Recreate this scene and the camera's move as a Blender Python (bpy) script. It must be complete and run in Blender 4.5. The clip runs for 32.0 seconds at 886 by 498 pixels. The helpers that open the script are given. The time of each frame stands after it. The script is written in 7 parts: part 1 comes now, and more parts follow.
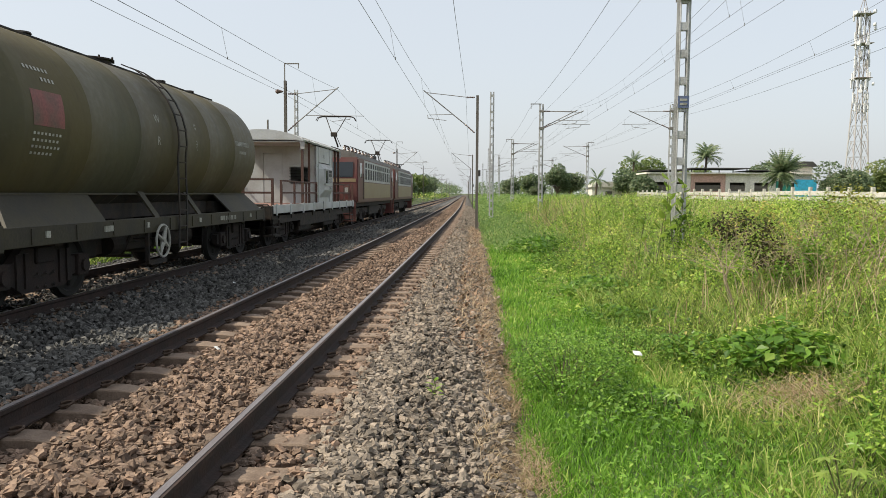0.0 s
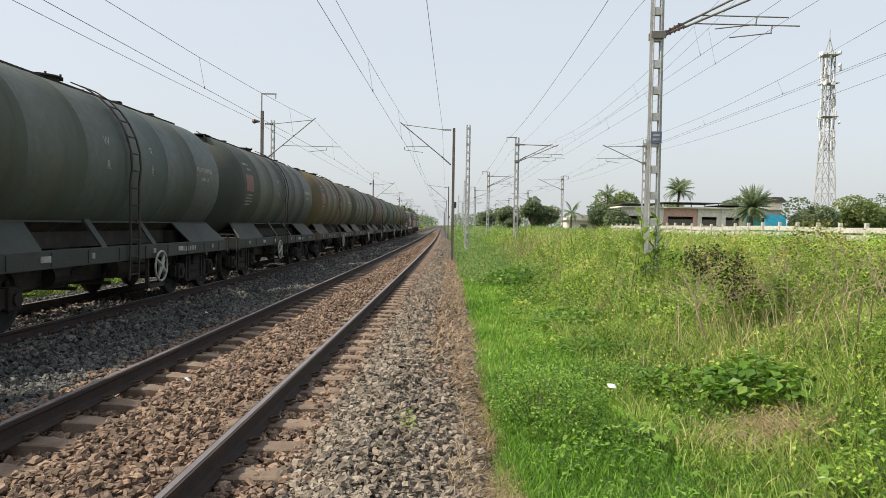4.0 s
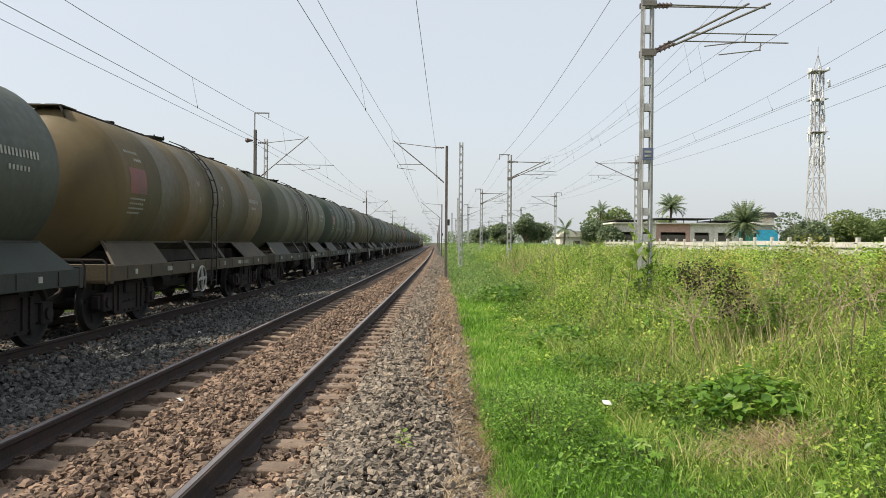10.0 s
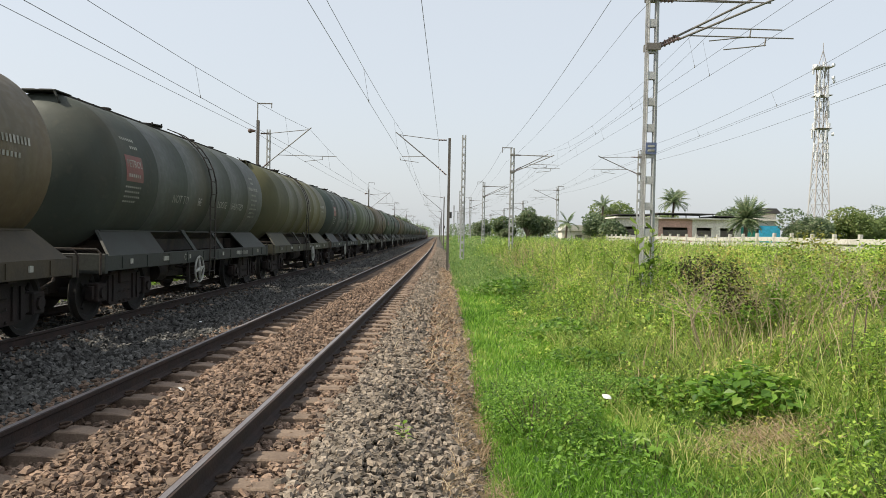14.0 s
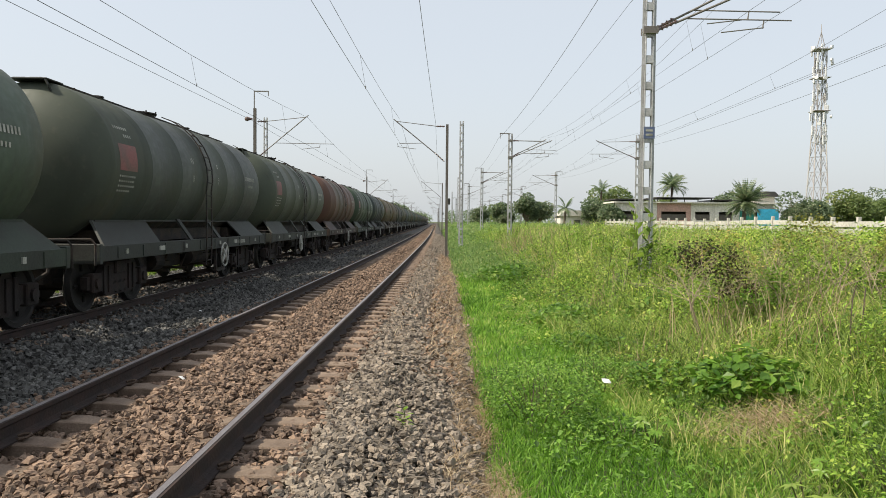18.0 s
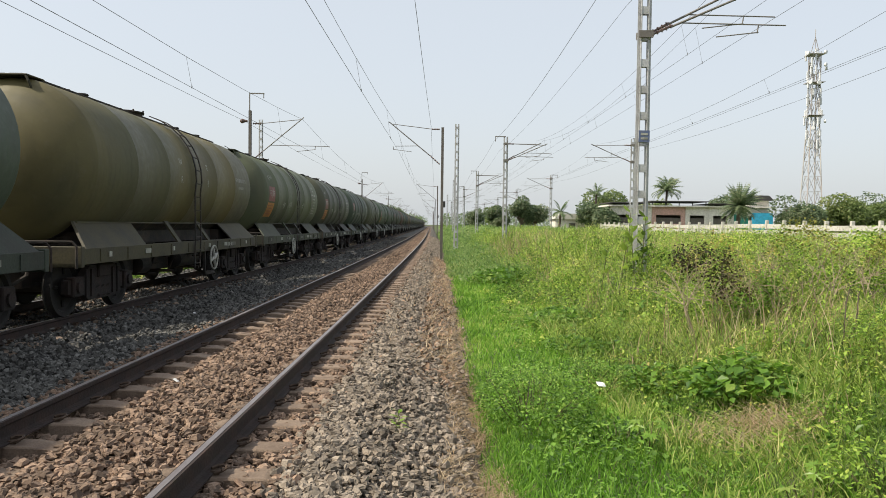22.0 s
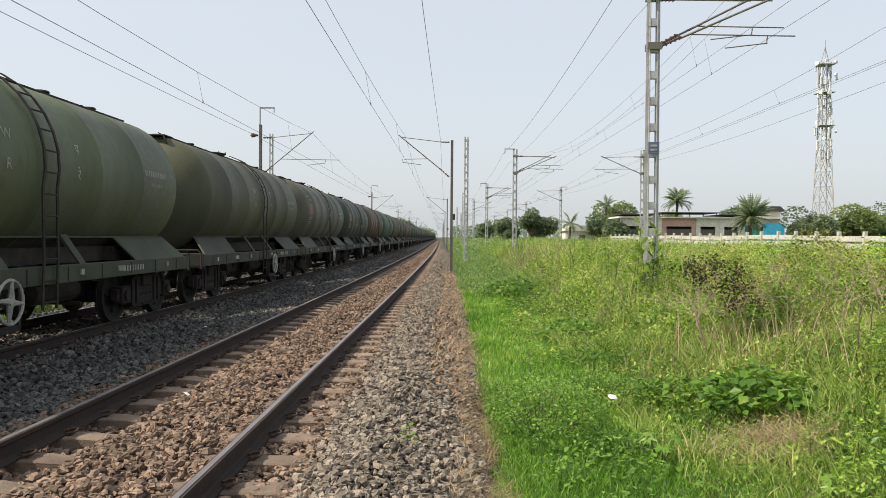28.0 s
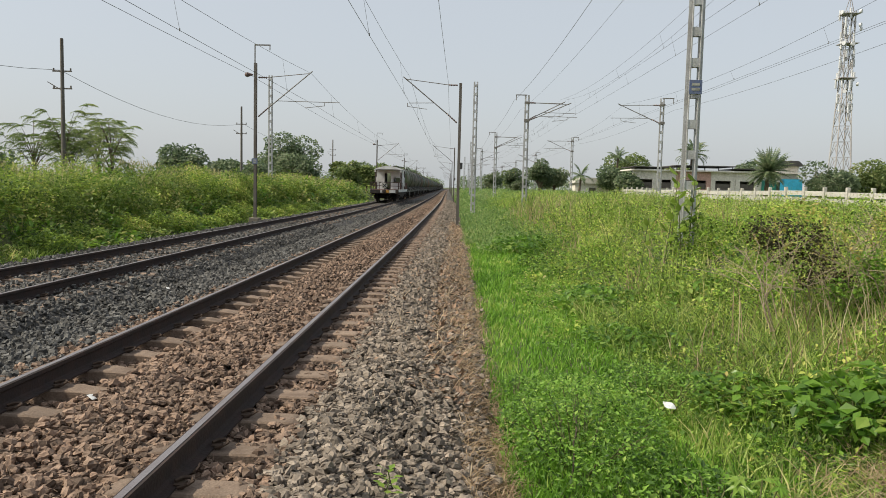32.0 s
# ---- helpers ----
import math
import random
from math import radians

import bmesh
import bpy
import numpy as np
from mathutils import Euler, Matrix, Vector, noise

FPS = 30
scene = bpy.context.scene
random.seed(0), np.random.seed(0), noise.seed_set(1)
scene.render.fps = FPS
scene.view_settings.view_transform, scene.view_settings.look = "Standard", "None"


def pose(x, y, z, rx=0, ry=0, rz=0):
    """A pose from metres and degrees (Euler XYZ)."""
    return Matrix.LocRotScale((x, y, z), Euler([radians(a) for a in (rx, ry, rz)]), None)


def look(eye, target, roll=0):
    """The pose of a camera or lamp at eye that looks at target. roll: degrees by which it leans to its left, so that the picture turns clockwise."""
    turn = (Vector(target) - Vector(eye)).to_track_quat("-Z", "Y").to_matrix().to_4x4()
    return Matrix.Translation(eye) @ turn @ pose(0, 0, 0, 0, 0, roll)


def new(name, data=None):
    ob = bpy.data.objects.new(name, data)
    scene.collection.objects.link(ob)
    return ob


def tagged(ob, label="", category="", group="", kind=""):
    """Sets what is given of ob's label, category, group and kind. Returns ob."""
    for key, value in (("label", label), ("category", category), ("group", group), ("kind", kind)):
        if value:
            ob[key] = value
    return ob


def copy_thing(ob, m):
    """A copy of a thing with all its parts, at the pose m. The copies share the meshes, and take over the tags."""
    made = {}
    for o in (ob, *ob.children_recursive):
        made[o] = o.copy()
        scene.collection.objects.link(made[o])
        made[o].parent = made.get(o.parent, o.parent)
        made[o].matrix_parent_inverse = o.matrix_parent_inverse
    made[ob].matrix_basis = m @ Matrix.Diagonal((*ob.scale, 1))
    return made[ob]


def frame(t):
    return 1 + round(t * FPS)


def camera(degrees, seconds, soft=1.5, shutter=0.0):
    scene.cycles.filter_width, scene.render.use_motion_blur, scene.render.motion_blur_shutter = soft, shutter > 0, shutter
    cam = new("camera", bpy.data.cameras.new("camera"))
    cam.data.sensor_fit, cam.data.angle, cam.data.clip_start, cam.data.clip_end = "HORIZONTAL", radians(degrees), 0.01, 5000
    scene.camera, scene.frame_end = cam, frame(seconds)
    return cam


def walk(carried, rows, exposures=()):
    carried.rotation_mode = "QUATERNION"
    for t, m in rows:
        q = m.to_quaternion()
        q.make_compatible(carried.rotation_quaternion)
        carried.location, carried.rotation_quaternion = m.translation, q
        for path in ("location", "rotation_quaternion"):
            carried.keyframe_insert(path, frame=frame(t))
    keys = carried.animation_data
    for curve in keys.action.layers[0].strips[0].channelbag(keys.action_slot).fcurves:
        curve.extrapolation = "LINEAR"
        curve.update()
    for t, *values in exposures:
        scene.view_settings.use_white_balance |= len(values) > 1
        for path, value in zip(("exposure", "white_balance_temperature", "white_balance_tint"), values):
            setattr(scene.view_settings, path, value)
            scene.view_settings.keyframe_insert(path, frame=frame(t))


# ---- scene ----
cam = camera(61.0, 32.0, 0.6)
# seconds, x, y, z, tilt, lean, turn of the camera held at the trackside
ROWS = [
    (0, 0, 0, 1.53, 85.77, -0.34, 2.73),
    (0.5, 0, 0, 1.53, 86.01, -0.21, 2.56),
    (1, 0, 0, 1.53, 86.49, -0.32, 1.45),
    (1.5, 0, 0, 1.53, 86.60, -0.44, 1.00),
    (2, 0, 0, 1.53, 87.67, -0.61, 0.53),
    (2.5, 0, 0, 1.53, 87.88, -1.09, 0.70),
    (3, 0, 0, 1.53, 88.08, -1.09, 1.00),
    (3.5, 0, 0, 1.53, 88.11, -0.98, 0.99),
    (5.5, 0, 0, 1.53, 88.66, -0.78, 0.44),
    (6, 0, 0, 1.53, 88.88, -0.56, 0.39),
    (6.5, 0, 0, 1.53, 89.17, -0.83, 0.40),
    (7, 0, 0, 1.53, 89.20, -0.80, 0.59),
    (7.5, 0, 0, 1.53, 89.21, -0.81, 0.36),
    (8, 0, 0, 1.53, 89.42, -0.78, 0.17),
    (8.5, 0, 0, 1.53, 89.29, -0.70, 0.10),
    (9, 0, 0, 1.53, 89.29, -0.72, 0.11),
    (9.5, 0, 0, 1.53, 89.37, -0.79, 0.04),
    (10, 0, 0, 1.53, 89.51, -0.51, 0.40),
    (10.5, 0, 0, 1.53, 89.50, -0.54, 0.20),
    (11, 0, 0, 1.53, 89.32, -0.54, 0.62),
    (11.5, 0, 0, 1.53, 88.98, -0.56, 0.48),
    (12, 0, 0, 1.53, 89.11, -0.66, 0.69),
    (12.5, 0, 0, 1.53, 89.09, -0.84, 0.52),
    (13, 0, 0, 1.53, 89.17, -0.94, 0.63),
    (13.5, 0, 0, 1.53, 89.11, -1.18, 0.59),
    (15.5, 0, 0, 1.53, 88.40, -0.80, 0.28),
    (16, 0, 0, 1.53, 88.34, -0.78, 0.66),
    (16.5, 0, 0, 1.53, 88.12, -0.95, 0.89),
    (17, 0, 0, 1.53, 88.05, -0.56, 0.98),
    (17.5, 0, 0, 1.53, 88.09, -0.47, 0.89),
    (18, 0, 0, 1.53, 87.92, -0.54, 0.43),
    (18.5, 0, 0, 1.53, 87.94, -0.53, 0.37),
    (19, 0, 0, 1.53, 87.98, -0.62, 0.27),
    (19.5, 0, 0, 1.53, 87.45, -0.47, 0.59),
    (20, 0, 0, 1.53, 87.33, -0.66, 0.34),
    (20.5, 0, 0, 1.53, 87.73, -0.57, 0.17),
    (21, 0, 0, 1.53, 88.06, -0.35, 0.05),
    (21.5, 0, 0, 1.53, 87.99, -0.48, -0.13),
    (22, 0, 0, 1.53, 88.14, -0.73, 0.06),
    (22.5, 0, 0, 1.53, 88.66, -0.51, 0.16),
    (23, 0, 0, 1.53, 89.15, -0.66, 0.14),
    (23.5, 0, 0, 1.53, 89.27, -0.62, 0.16),
    (24, 0, 0, 1.53, 89.41, -0.66, -0.13),
    (24.5, 0, 0, 1.53, 89.00, -0.77, -0.05),
    (26.5, 0, 0, 1.53, 89.17, -0.38, 0.06),
    (27, 0, 0, 1.53, 89.26, -0.47, 0.43),
    (27.5, 0, 0, 1.53, 88.99, -0.37, 0.65),
    (28, 0, 0, 1.53, 89.09, -0.43, 0.81),
    (28.5, 0, 0, 1.53, 89.07, -0.26, 1.25),
    (29, 0, 0, 1.53, 88.76, -0.35, 1.60),
    (29.5, 0, 0, 1.53, 88.38, -0.62, 1.73),
    (30, 0, 0, 1.53, 87.78, -0.81, 1.59),
    (30.5, 0, 0, 1.53, 87.72, -0.78, 1.34),
    (31, 0, 1.0, 1.53, 86.47, -0.91, 1.77),
    (31.5, 0, 1.65, 1.53, 85.97, -1.2, 1.42),
    (32, 0, 2.3, 1.53, 85.30, -1.35, 1.33),
]
EXPOSURE = 0.22
walk(cam, [(t, pose(x, y, z, rx, ry, rz)) for t, x, y, z, rx, ry, rz in ROWS], [(0, EXPOSURE), (28.5, EXPOSURE), (30, EXPOSURE - 0.2), (32, EXPOSURE - 0.28)])

# ---- daylight: hazy sky, high sun abeam, beyond the train ----
SUN_FROM = Vector((-0.69, -0.18, 0.78)).normalized()
world = bpy.data.worlds.new("sky")
scene.world = world
world.use_nodes = True
wn = world.node_tree.nodes
wl = world.node_tree.links
sky = wn.new("ShaderNodeTexSky")
sky.sky_type = 'NISHITA'
sky.sun_disc = False
sky.sun_elevation = math.asin(SUN_FROM.z)
sky.sun_rotation = math.atan2(SUN_FROM.x, SUN_FROM.y)
sky.air_density, sky.dust_density, sky.ozone_density = 1.0, 4.0, 1.5
haze = wn.new("ShaderNodeMixRGB")
haze.inputs[0].default_value = 0.60
haze.inputs[2].default_value = (6.95, 7.3, 7.55, 1)
wl.new(sky.outputs[0], haze.inputs[1])
wl.new(haze.outputs[0], wn["Background"].inputs[0])
wn["Background"].inputs[1].default_value = 0.121
sun = new("sun", bpy.data.lights.new("sun", 'SUN'))
sun.data.energy, sun.data.angle, sun.data.color = 5.0, radians(0.7), (1.0, 0.92, 0.76)
sun.matrix_world = look(SUN_FROM * 100, (0, 0, 0))

# ---- plan, metres ----
X1, Z1 = -2.475, 0.0          # middle of the near track, rail top
X2, Z2 = -7.25, -0.10         # middle of the train's track
GAUGE = 1.735                 # between rail middles
rng = np.random.default_rng(7)


def bend(y):
    """How far the line has swung to the left at y."""
    y = max(y, 0.0)
    return -7.5e-5 * y * y if y < 110 else -0.9075 - 0.0165 * (y - 110)


def turn_at(y):
    return math.degrees(math.atan(1.5e-4 * min(max(y, 0.0), 110)))


# ---- material helpers ----
def material(name, colour, rough=0.7, metal=0.0, spots=None, scale=8.0, amount=0.35, fine=60.0, bump=0.2, bump_scale=40.0,
             coat=0.0, by_object=0.0, by_island=0.0, own=False, through_light=0.0, grain=0.2):
    """A painted or raw surface: base colour, broad stains of `spots`, fine grain and relief."""
    m = bpy.data.materials.new(name)
    m.use_nodes = True
    n, l = m.node_tree.nodes, m.node_tree.links
    b = n["Principled BSDF"]
    b.inputs["Roughness"].default_value, b.inputs["Metallic"].default_value = rough, metal
    co = n.new("ShaderNodeTexCoord")
    spots = spots or tuple(c * 0.55 for c in colour)
    info = n.new("ShaderNodeObjectInfo")
    shift = n.new("ShaderNodeVectorMath")
    shift.operation = 'MULTIPLY_ADD'
    l.new(info.outputs["Random"], shift.inputs[0])
    shift.inputs[1].default_value = (37, 53, 71)
    l.new(co.outputs["Object"], shift.inputs[2])
    big = n.new("ShaderNodeTexNoise")
    big.inputs["Scale"].default_value, big.inputs["Detail"].default_value = scale, 6
    l.new(shift.outputs[0], big.inputs["Vector"])
    ramp = n.new("ShaderNodeMapRange")
    ramp.inputs[1].default_value, ramp.inputs[2].default_value = 0.42, 0.68
    l.new(big.outputs[0], ramp.inputs[0])
    mul = n.new("ShaderNodeMath")
    mul.operation = 'MULTIPLY'
    mul.inputs[1].default_value = amount
    l.new(ramp.outputs[0], mul.inputs[0])
    mix = n.new("ShaderNodeMixRGB")
    mix.inputs[1].default_value = (*colour, 1)
    if own:
        l.new(info.outputs["Color"], mix.inputs[1])
    mix.inputs[2].default_value = (*spots, 1)
    l.new(mul.outputs[0], mix.inputs[0])
    small = n.new("ShaderNodeTexNoise")
    small.inputs["Scale"].default_value, small.inputs["Detail"].default_value = fine, 4
    l.new(shift.outputs[0], small.inputs["Vector"])
    value = n.new("ShaderNodeMapRange")
    value.inputs[1].default_value, value.inputs[2].default_value = 0.3, 0.7
    value.inputs[3].default_value, value.inputs[4].default_value = 1 - grain, 1 + grain
    l.new(small.outputs[0], value.inputs[0])
    hsv = n.new("ShaderNodeHueSaturation")
    l.new(mix.outputs[0], hsv.inputs["Color"])
    out = value.outputs[0]
    for source, k in ((info.outputs["Random"], by_object), (None, by_island)):
        if k:
            if source is None:
                geo = n.new("ShaderNodeNewGeometry")
                source = geo.outputs["Random Per Island"]
            r = n.new("ShaderNodeMapRange")
            r.inputs[3].default_value, r.inputs[4].default_value = 1 - k, 1 + k
            l.new(source, r.inputs[0])
            mm = n.new("ShaderNodeMath")
            mm.operation = 'MULTIPLY'
            l.new(out, mm.inputs[0])
            l.new(r.outputs[0], mm.inputs[1])
            out = mm.outputs[0]
    l.new(out, hsv.inputs["Value"])
    l.new(hsv.outputs[0], b.inputs["Base Color"])
    if bump:
        bn = n.new("ShaderNodeTexNoise")
        bn.inputs["Scale"].default_value, bn.inputs["Detail"].default_value = bump_scale, 5
        l.new(shift.outputs[0], bn.inputs["Vector"])
        bp = n.new("ShaderNodeBump")
        bp.inputs["Strength"].default_value, bp.inputs["Distance"].default_value = bump, 0.02
        l.new(bn.outputs[0], bp.inputs["Height"])
        l.new(bp.outputs[0], b.inputs["Normal"])
    if coat:
        b.inputs["Coat Weight"].default_value = coat
    if through_light:
        t = n.new("ShaderNodeBsdfTranslucent")
        l.new(hsv.outputs[0], t.inputs[0])
        ms = n.new("ShaderNodeMixShader")
        ms.inputs[0].default_value = through_light
        l.new(b.outputs[0], ms.inputs[1])
        l.new(t.outputs[0], ms.inputs[2])
        l.new(ms.outputs[0], n["Material Output"].inputs[0])
    return m


def leaf_material(name, dark, light, warm, rough=0.55, patch=0.6):
    """Leaves: each one its own tint between dark and light, some turned warm, patches over the ground."""
    m = bpy.data.materials.new(name)
    m.use_nodes = True
    n, l = m.node_tree.nodes, m.node_tree.links
    b = n["Principled BSDF"]
    b.inputs["Roughness"].default_value = rough
    geo = n.new("ShaderNodeNewGeometry")
    ramp = n.new("ShaderNodeValToRGB")
    ramp.color_ramp.elements[0].color = (*dark, 1)
    ramp.color_ramp.elements[1].color = (*light, 1)
    ramp.color_ramp.elements[1].position = 0.82
    e = ramp.color_ramp.elements.new(1.0)
    e.color = (*warm, 1)
    noise_t = n.new("ShaderNodeTexNoise")
    noise_t.inputs["Scale"].default_value, noise_t.inputs["Detail"].default_value = patch, 4
    l.new(geo.outputs["Position"], noise_t.inputs["Vector"])
    add = n.new("ShaderNodeMath")
    add.operation = 'MULTIPLY_ADD'
    add.inputs[1].default_value, add.inputs[2].default_value = 1.6, -0.8
    l.new(noise_t.outputs[0], add.inputs[0])
    add2 = n.new("ShaderNodeMath")
    add2.use_clamp = True
    l.new(add.outputs[0], add2.inputs[0])
    l.new(geo.outputs["Random Per Island"], add2.inputs[1])
    l.new(add2.outputs[0], ramp.inputs[0])
    l.new(ramp.outputs[0], b.inputs["Base Color"])
    t = n.new("ShaderNodeBsdfTranslucent")
    l.new(ramp.outputs[0], t.inputs[0])
    ms = n.new("ShaderNodeMixShader")
    ms.inputs[0].default_value = 0.48
    l.new(b.outputs[0], ms.inputs[1])
    l.new(t.outputs[0], ms.inputs[2])
    l.new(ms.outputs[0], n["Material Output"].inputs[0])
    return m


def tank_material(name):
    """Old tank paint in the object's own colour, with soft plate bands, soot blotches, run marks and rust."""
    m = bpy.data.materials.new(name)
    m.use_nodes = True
    n, l = m.node_tree.nodes, m.node_tree.links
    b = n["Principled BSDF"]
    b.inputs["Specular IOR Level"].default_value = 0.3
    co, info = n.new("ShaderNodeTexCoord"), n.new("ShaderNodeObjectInfo")
    shift = n.new("ShaderNodeVectorMath")
    shift.operation = 'MULTIPLY_ADD'
    l.new(info.outputs["Random"], shift.inputs[0])
    shift.inputs[1].default_value = (37, 53, 71)
    l.new(co.outputs["Object"], shift.inputs[2])
    colour = info.outputs["Color"]
    for stretch, scale, lo, hi, amount, tint in (((0.02, 1, 0.02), 0.30, 0.46, 0.66, 0.20, (0.020, 0.024, 0.022)), ((1, 1, 1), 0.38, 0.46, 0.66, 0.45, (0.026, 0.027, 0.022)), ((0.6, 1, 0.6), 0.26, 0.48, 0.60, 0.55, (0.066, 0.074, 0.050)),
                                                 ((0.22, 1.0, 0.22), 3.2, 0.50, 0.70, 0.22, (0.025, 0.023, 0.018)), ((0.12, 1.0, 0.12), 9.0, 0.54, 0.74, 0.22, (0.02, 0.018, 0.014)),
                                                 ((0.4, 1.2, 0.4), 0.9, 0.54, 0.72, 0.32, (0.100, 0.078, 0.042)), ((1, 1, 1), 7.0, 0.58, 0.74, 0.18, (0.15, 0.135, 0.10))):
        mp = n.new("ShaderNodeMapping")
        mp.inputs["Scale"].default_value = stretch
        l.new(shift.outputs[0], mp.inputs[0])
        t = n.new("ShaderNodeTexNoise")
        t.inputs["Scale"].default_value, t.inputs["Detail"].default_value = scale, 6
        l.new(mp.outputs[0], t.inputs["Vector"])
        r = n.new("ShaderNodeMapRange")
        r.inputs[1].default_value, r.inputs[2].default_value, r.inputs[4].default_value = lo, hi, amount
        l.new(t.outputs[0], r.inputs[0])
        x = n.new("ShaderNodeMixRGB")
        x.inputs[2].default_value = (*tint, 1)
        l.new(r.outputs[0], x.inputs[0])
        l.new(colour, x.inputs[1])
        colour = x.outputs[0]
        rough = t.outputs[0]
    l.new(colour, b.inputs["Base Color"])
    rr = n.new("ShaderNodeMapRange")
    rr.inputs[3].default_value, rr.inputs[4].default_value = 0.42, 0.75
    l.new(rough, rr.inputs[0])
    l.new(rr.outputs[0], b.inputs["Roughness"])
    bp = n.new("ShaderNodeBump")
    bp.inputs["Strength"].default_value, bp.inputs["Distance"].default_value = 0.15, 0.03
    l.new(rough, bp.inputs["Height"])
    l.new(bp.outputs[0], b.inputs["Normal"])
    return m


def gravel_material(name, light, dark, gap, cell=16.0, dust=None):
    """Broken stone seen from afar: cells of different greys with deep joints."""
    m = bpy.data.materials.new(name)
    m.use_nodes = True
    n, l = m.node_tree.nodes, m.node_tree.links
    b = n["Principled BSDF"]
    b.inputs["Roughness"].default_value = 0.9
    co = n.new("ShaderNodeTexCoord")
    v = n.new("ShaderNodeTexVoronoi")
    v.inputs["Scale"].default_value = cell
    l.new(co.outputs["Object"], v.inputs["Vector"])
    ramp = n.new("ShaderNodeMixRGB")
    ramp.inputs[1].default_value, ramp.inputs[2].default_value = (*dark, 1), (*light, 1)
    sep = n.new("ShaderNodeSeparateColor")
    l.new(v.outputs["Color"], sep.inputs[0])
    l.new(sep.outputs[0], ramp.inputs[0])
    dist = n.new("ShaderNodeMapRange")
    dist.inputs[1].default_value, dist.inputs[2].default_value = 0.35, 0.75
    l.new(v.outputs["Distance"], dist.inputs[0])
    mix = n.new("ShaderNodeMixRGB")
    mix.inputs[2].default_value = (*gap, 1)
    l.new(dist.outputs[0], mix.inputs[0])
    l.new(ramp.outputs[0], mix.inputs[1])
    big = n.new("ShaderNodeTexNoise")
    big.inputs["Scale"].default_value, big.inputs["Detail"].default_value = 0.9, 5
    l.new(co.outputs["Object"], big.inputs["Vector"])
    bm2 = n.new("ShaderNodeMixRGB")
    bm2.inputs[2].default_value = (*(dust or gap), 1)
    k = n.new("ShaderNodeMapRange")
    k.inputs[1].default_value, k.inputs[2].default_value, k.inputs[4].default_value = 0.45, 0.7, 0.5
    l.new(big.outputs[0], k.inputs[0])
    l.new(k.outputs[0], bm2.inputs[0])
    l.new(mix.outputs[0], bm2.inputs[1])
    l.new(bm2.outputs[0], b.inputs["Base Color"])
    bp = n.new("ShaderNodeBump")
    bp.invert = True
    bp.inputs["Strength"].default_value, bp.inputs["Distance"].default_value = 0.9, 0.04
    l.new(v.outputs["Distance"], bp.inputs["Height"])
    l.new(bp.outputs[0], b.inputs["Normal"])
    return m


M = dict(
    rail_side=material("rust_brown_rail", (0.022, 0.014, 0.012), 0.9, 0, (0.045, 0.022, 0.016), 6, 0.6, 90, 0.3),
    rail_head=material("polished_rail_head", (0.26, 0.235, 0.235), 0.42, 0.6, (0.15, 0.11, 0.10), 3, 0.4, 120, 0.05),
    sleeper=material("dusty_concrete", (0.205, 0.15, 0.11), 0.92, 0, (0.10, 0.066, 0.047), 5, 0.7, 70, 0.4, 60, by_object=0.2),
    clip=material("rusty_spring_steel", (0.07, 0.045, 0.03), 0.8, 0.2),
    stone_grey=material("grey_ballast_stone", (0.216, 0.179, 0.142), 0.9, 0, (0.125, 0.098, 0.074), 4, 0.6, 90, 0.35, 50, by_island=0.55),
    stone_brown=material("rust_dusted_ballast_stone", (0.200, 0.139, 0.100), 0.92, 0, (0.15, 0.094, 0.063), 4, 0.6, 90, 0.35, 50, by_island=0.55),
    stone_dark=material("dark_grey_ballast_stone", (0.102, 0.099, 0.092), 0.9, 0, (0.07, 0.065, 0.057), 4, 0.5, 90, 0.35, 50, by_island=0.7),
    bed_dark=gravel_material("dark_grey_ballast_bed", (0.17, 0.165, 0.155), (0.06, 0.058, 0.054), (0.014, 0.013, 0.012), 17, (0.12, 0.108, 0.095)),
    bed_grey=gravel_material("grey_ballast_bed", (0.17, 0.142, 0.115), (0.05, 0.042, 0.034), (0.014, 0.012, 0.010), 17, (0.16, 0.135, 0.11)),
    bed_brown=gravel_material("brown_ballast_bed", (0.18, 0.128, 0.095), (0.06, 0.042, 0.032), (0.014, 0.010, 0.009), 17, (0.15, 0.10, 0.075)),
    soil=material("weedy_soil", (0.075, 0.085, 0.03), 0.95, 0, (0.05, 0.095, 0.02), 0.6, 0.8, 25, 0.6, 12),
)


# ---- mesh helpers ----
def mesh_of(name, verts, faces, mat, smooth=False):
    me = bpy.data.meshes.new(name)
    me.from_pydata(verts, [], faces)
    me.materials.append(mat)
    if smooth:
        me.polygons.foreach_set("use_smooth", [True] * len(me.polygons))
    me.update()
    return me


def fast_mesh(name, verts, quads, mat, smooth=False):
    """verts (n,3), faces (m,k) as arrays: quick for very many small pieces."""
    me = bpy.data.meshes.new(name)
    verts, quads = np.asarray(verts, np.float32), np.asarray(quads, np.int32)
    k = quads.shape[1]
    me.vertices.add(len(verts))
    me.vertices.foreach_set("co", verts.ravel())
    me.loops.add(quads.size)
    me.loops.foreach_set("vertex_index", quads.ravel())
    me.polygons.add(len(quads))
    me.polygons.foreach_set("loop_start", np.arange(0, quads.size, k, dtype=np.int32))
    me.polygons.foreach_set("use_smooth", np.full(len(quads), smooth))
    me.update(calc_edges=True)
    me.materials.append(mat)
    return me


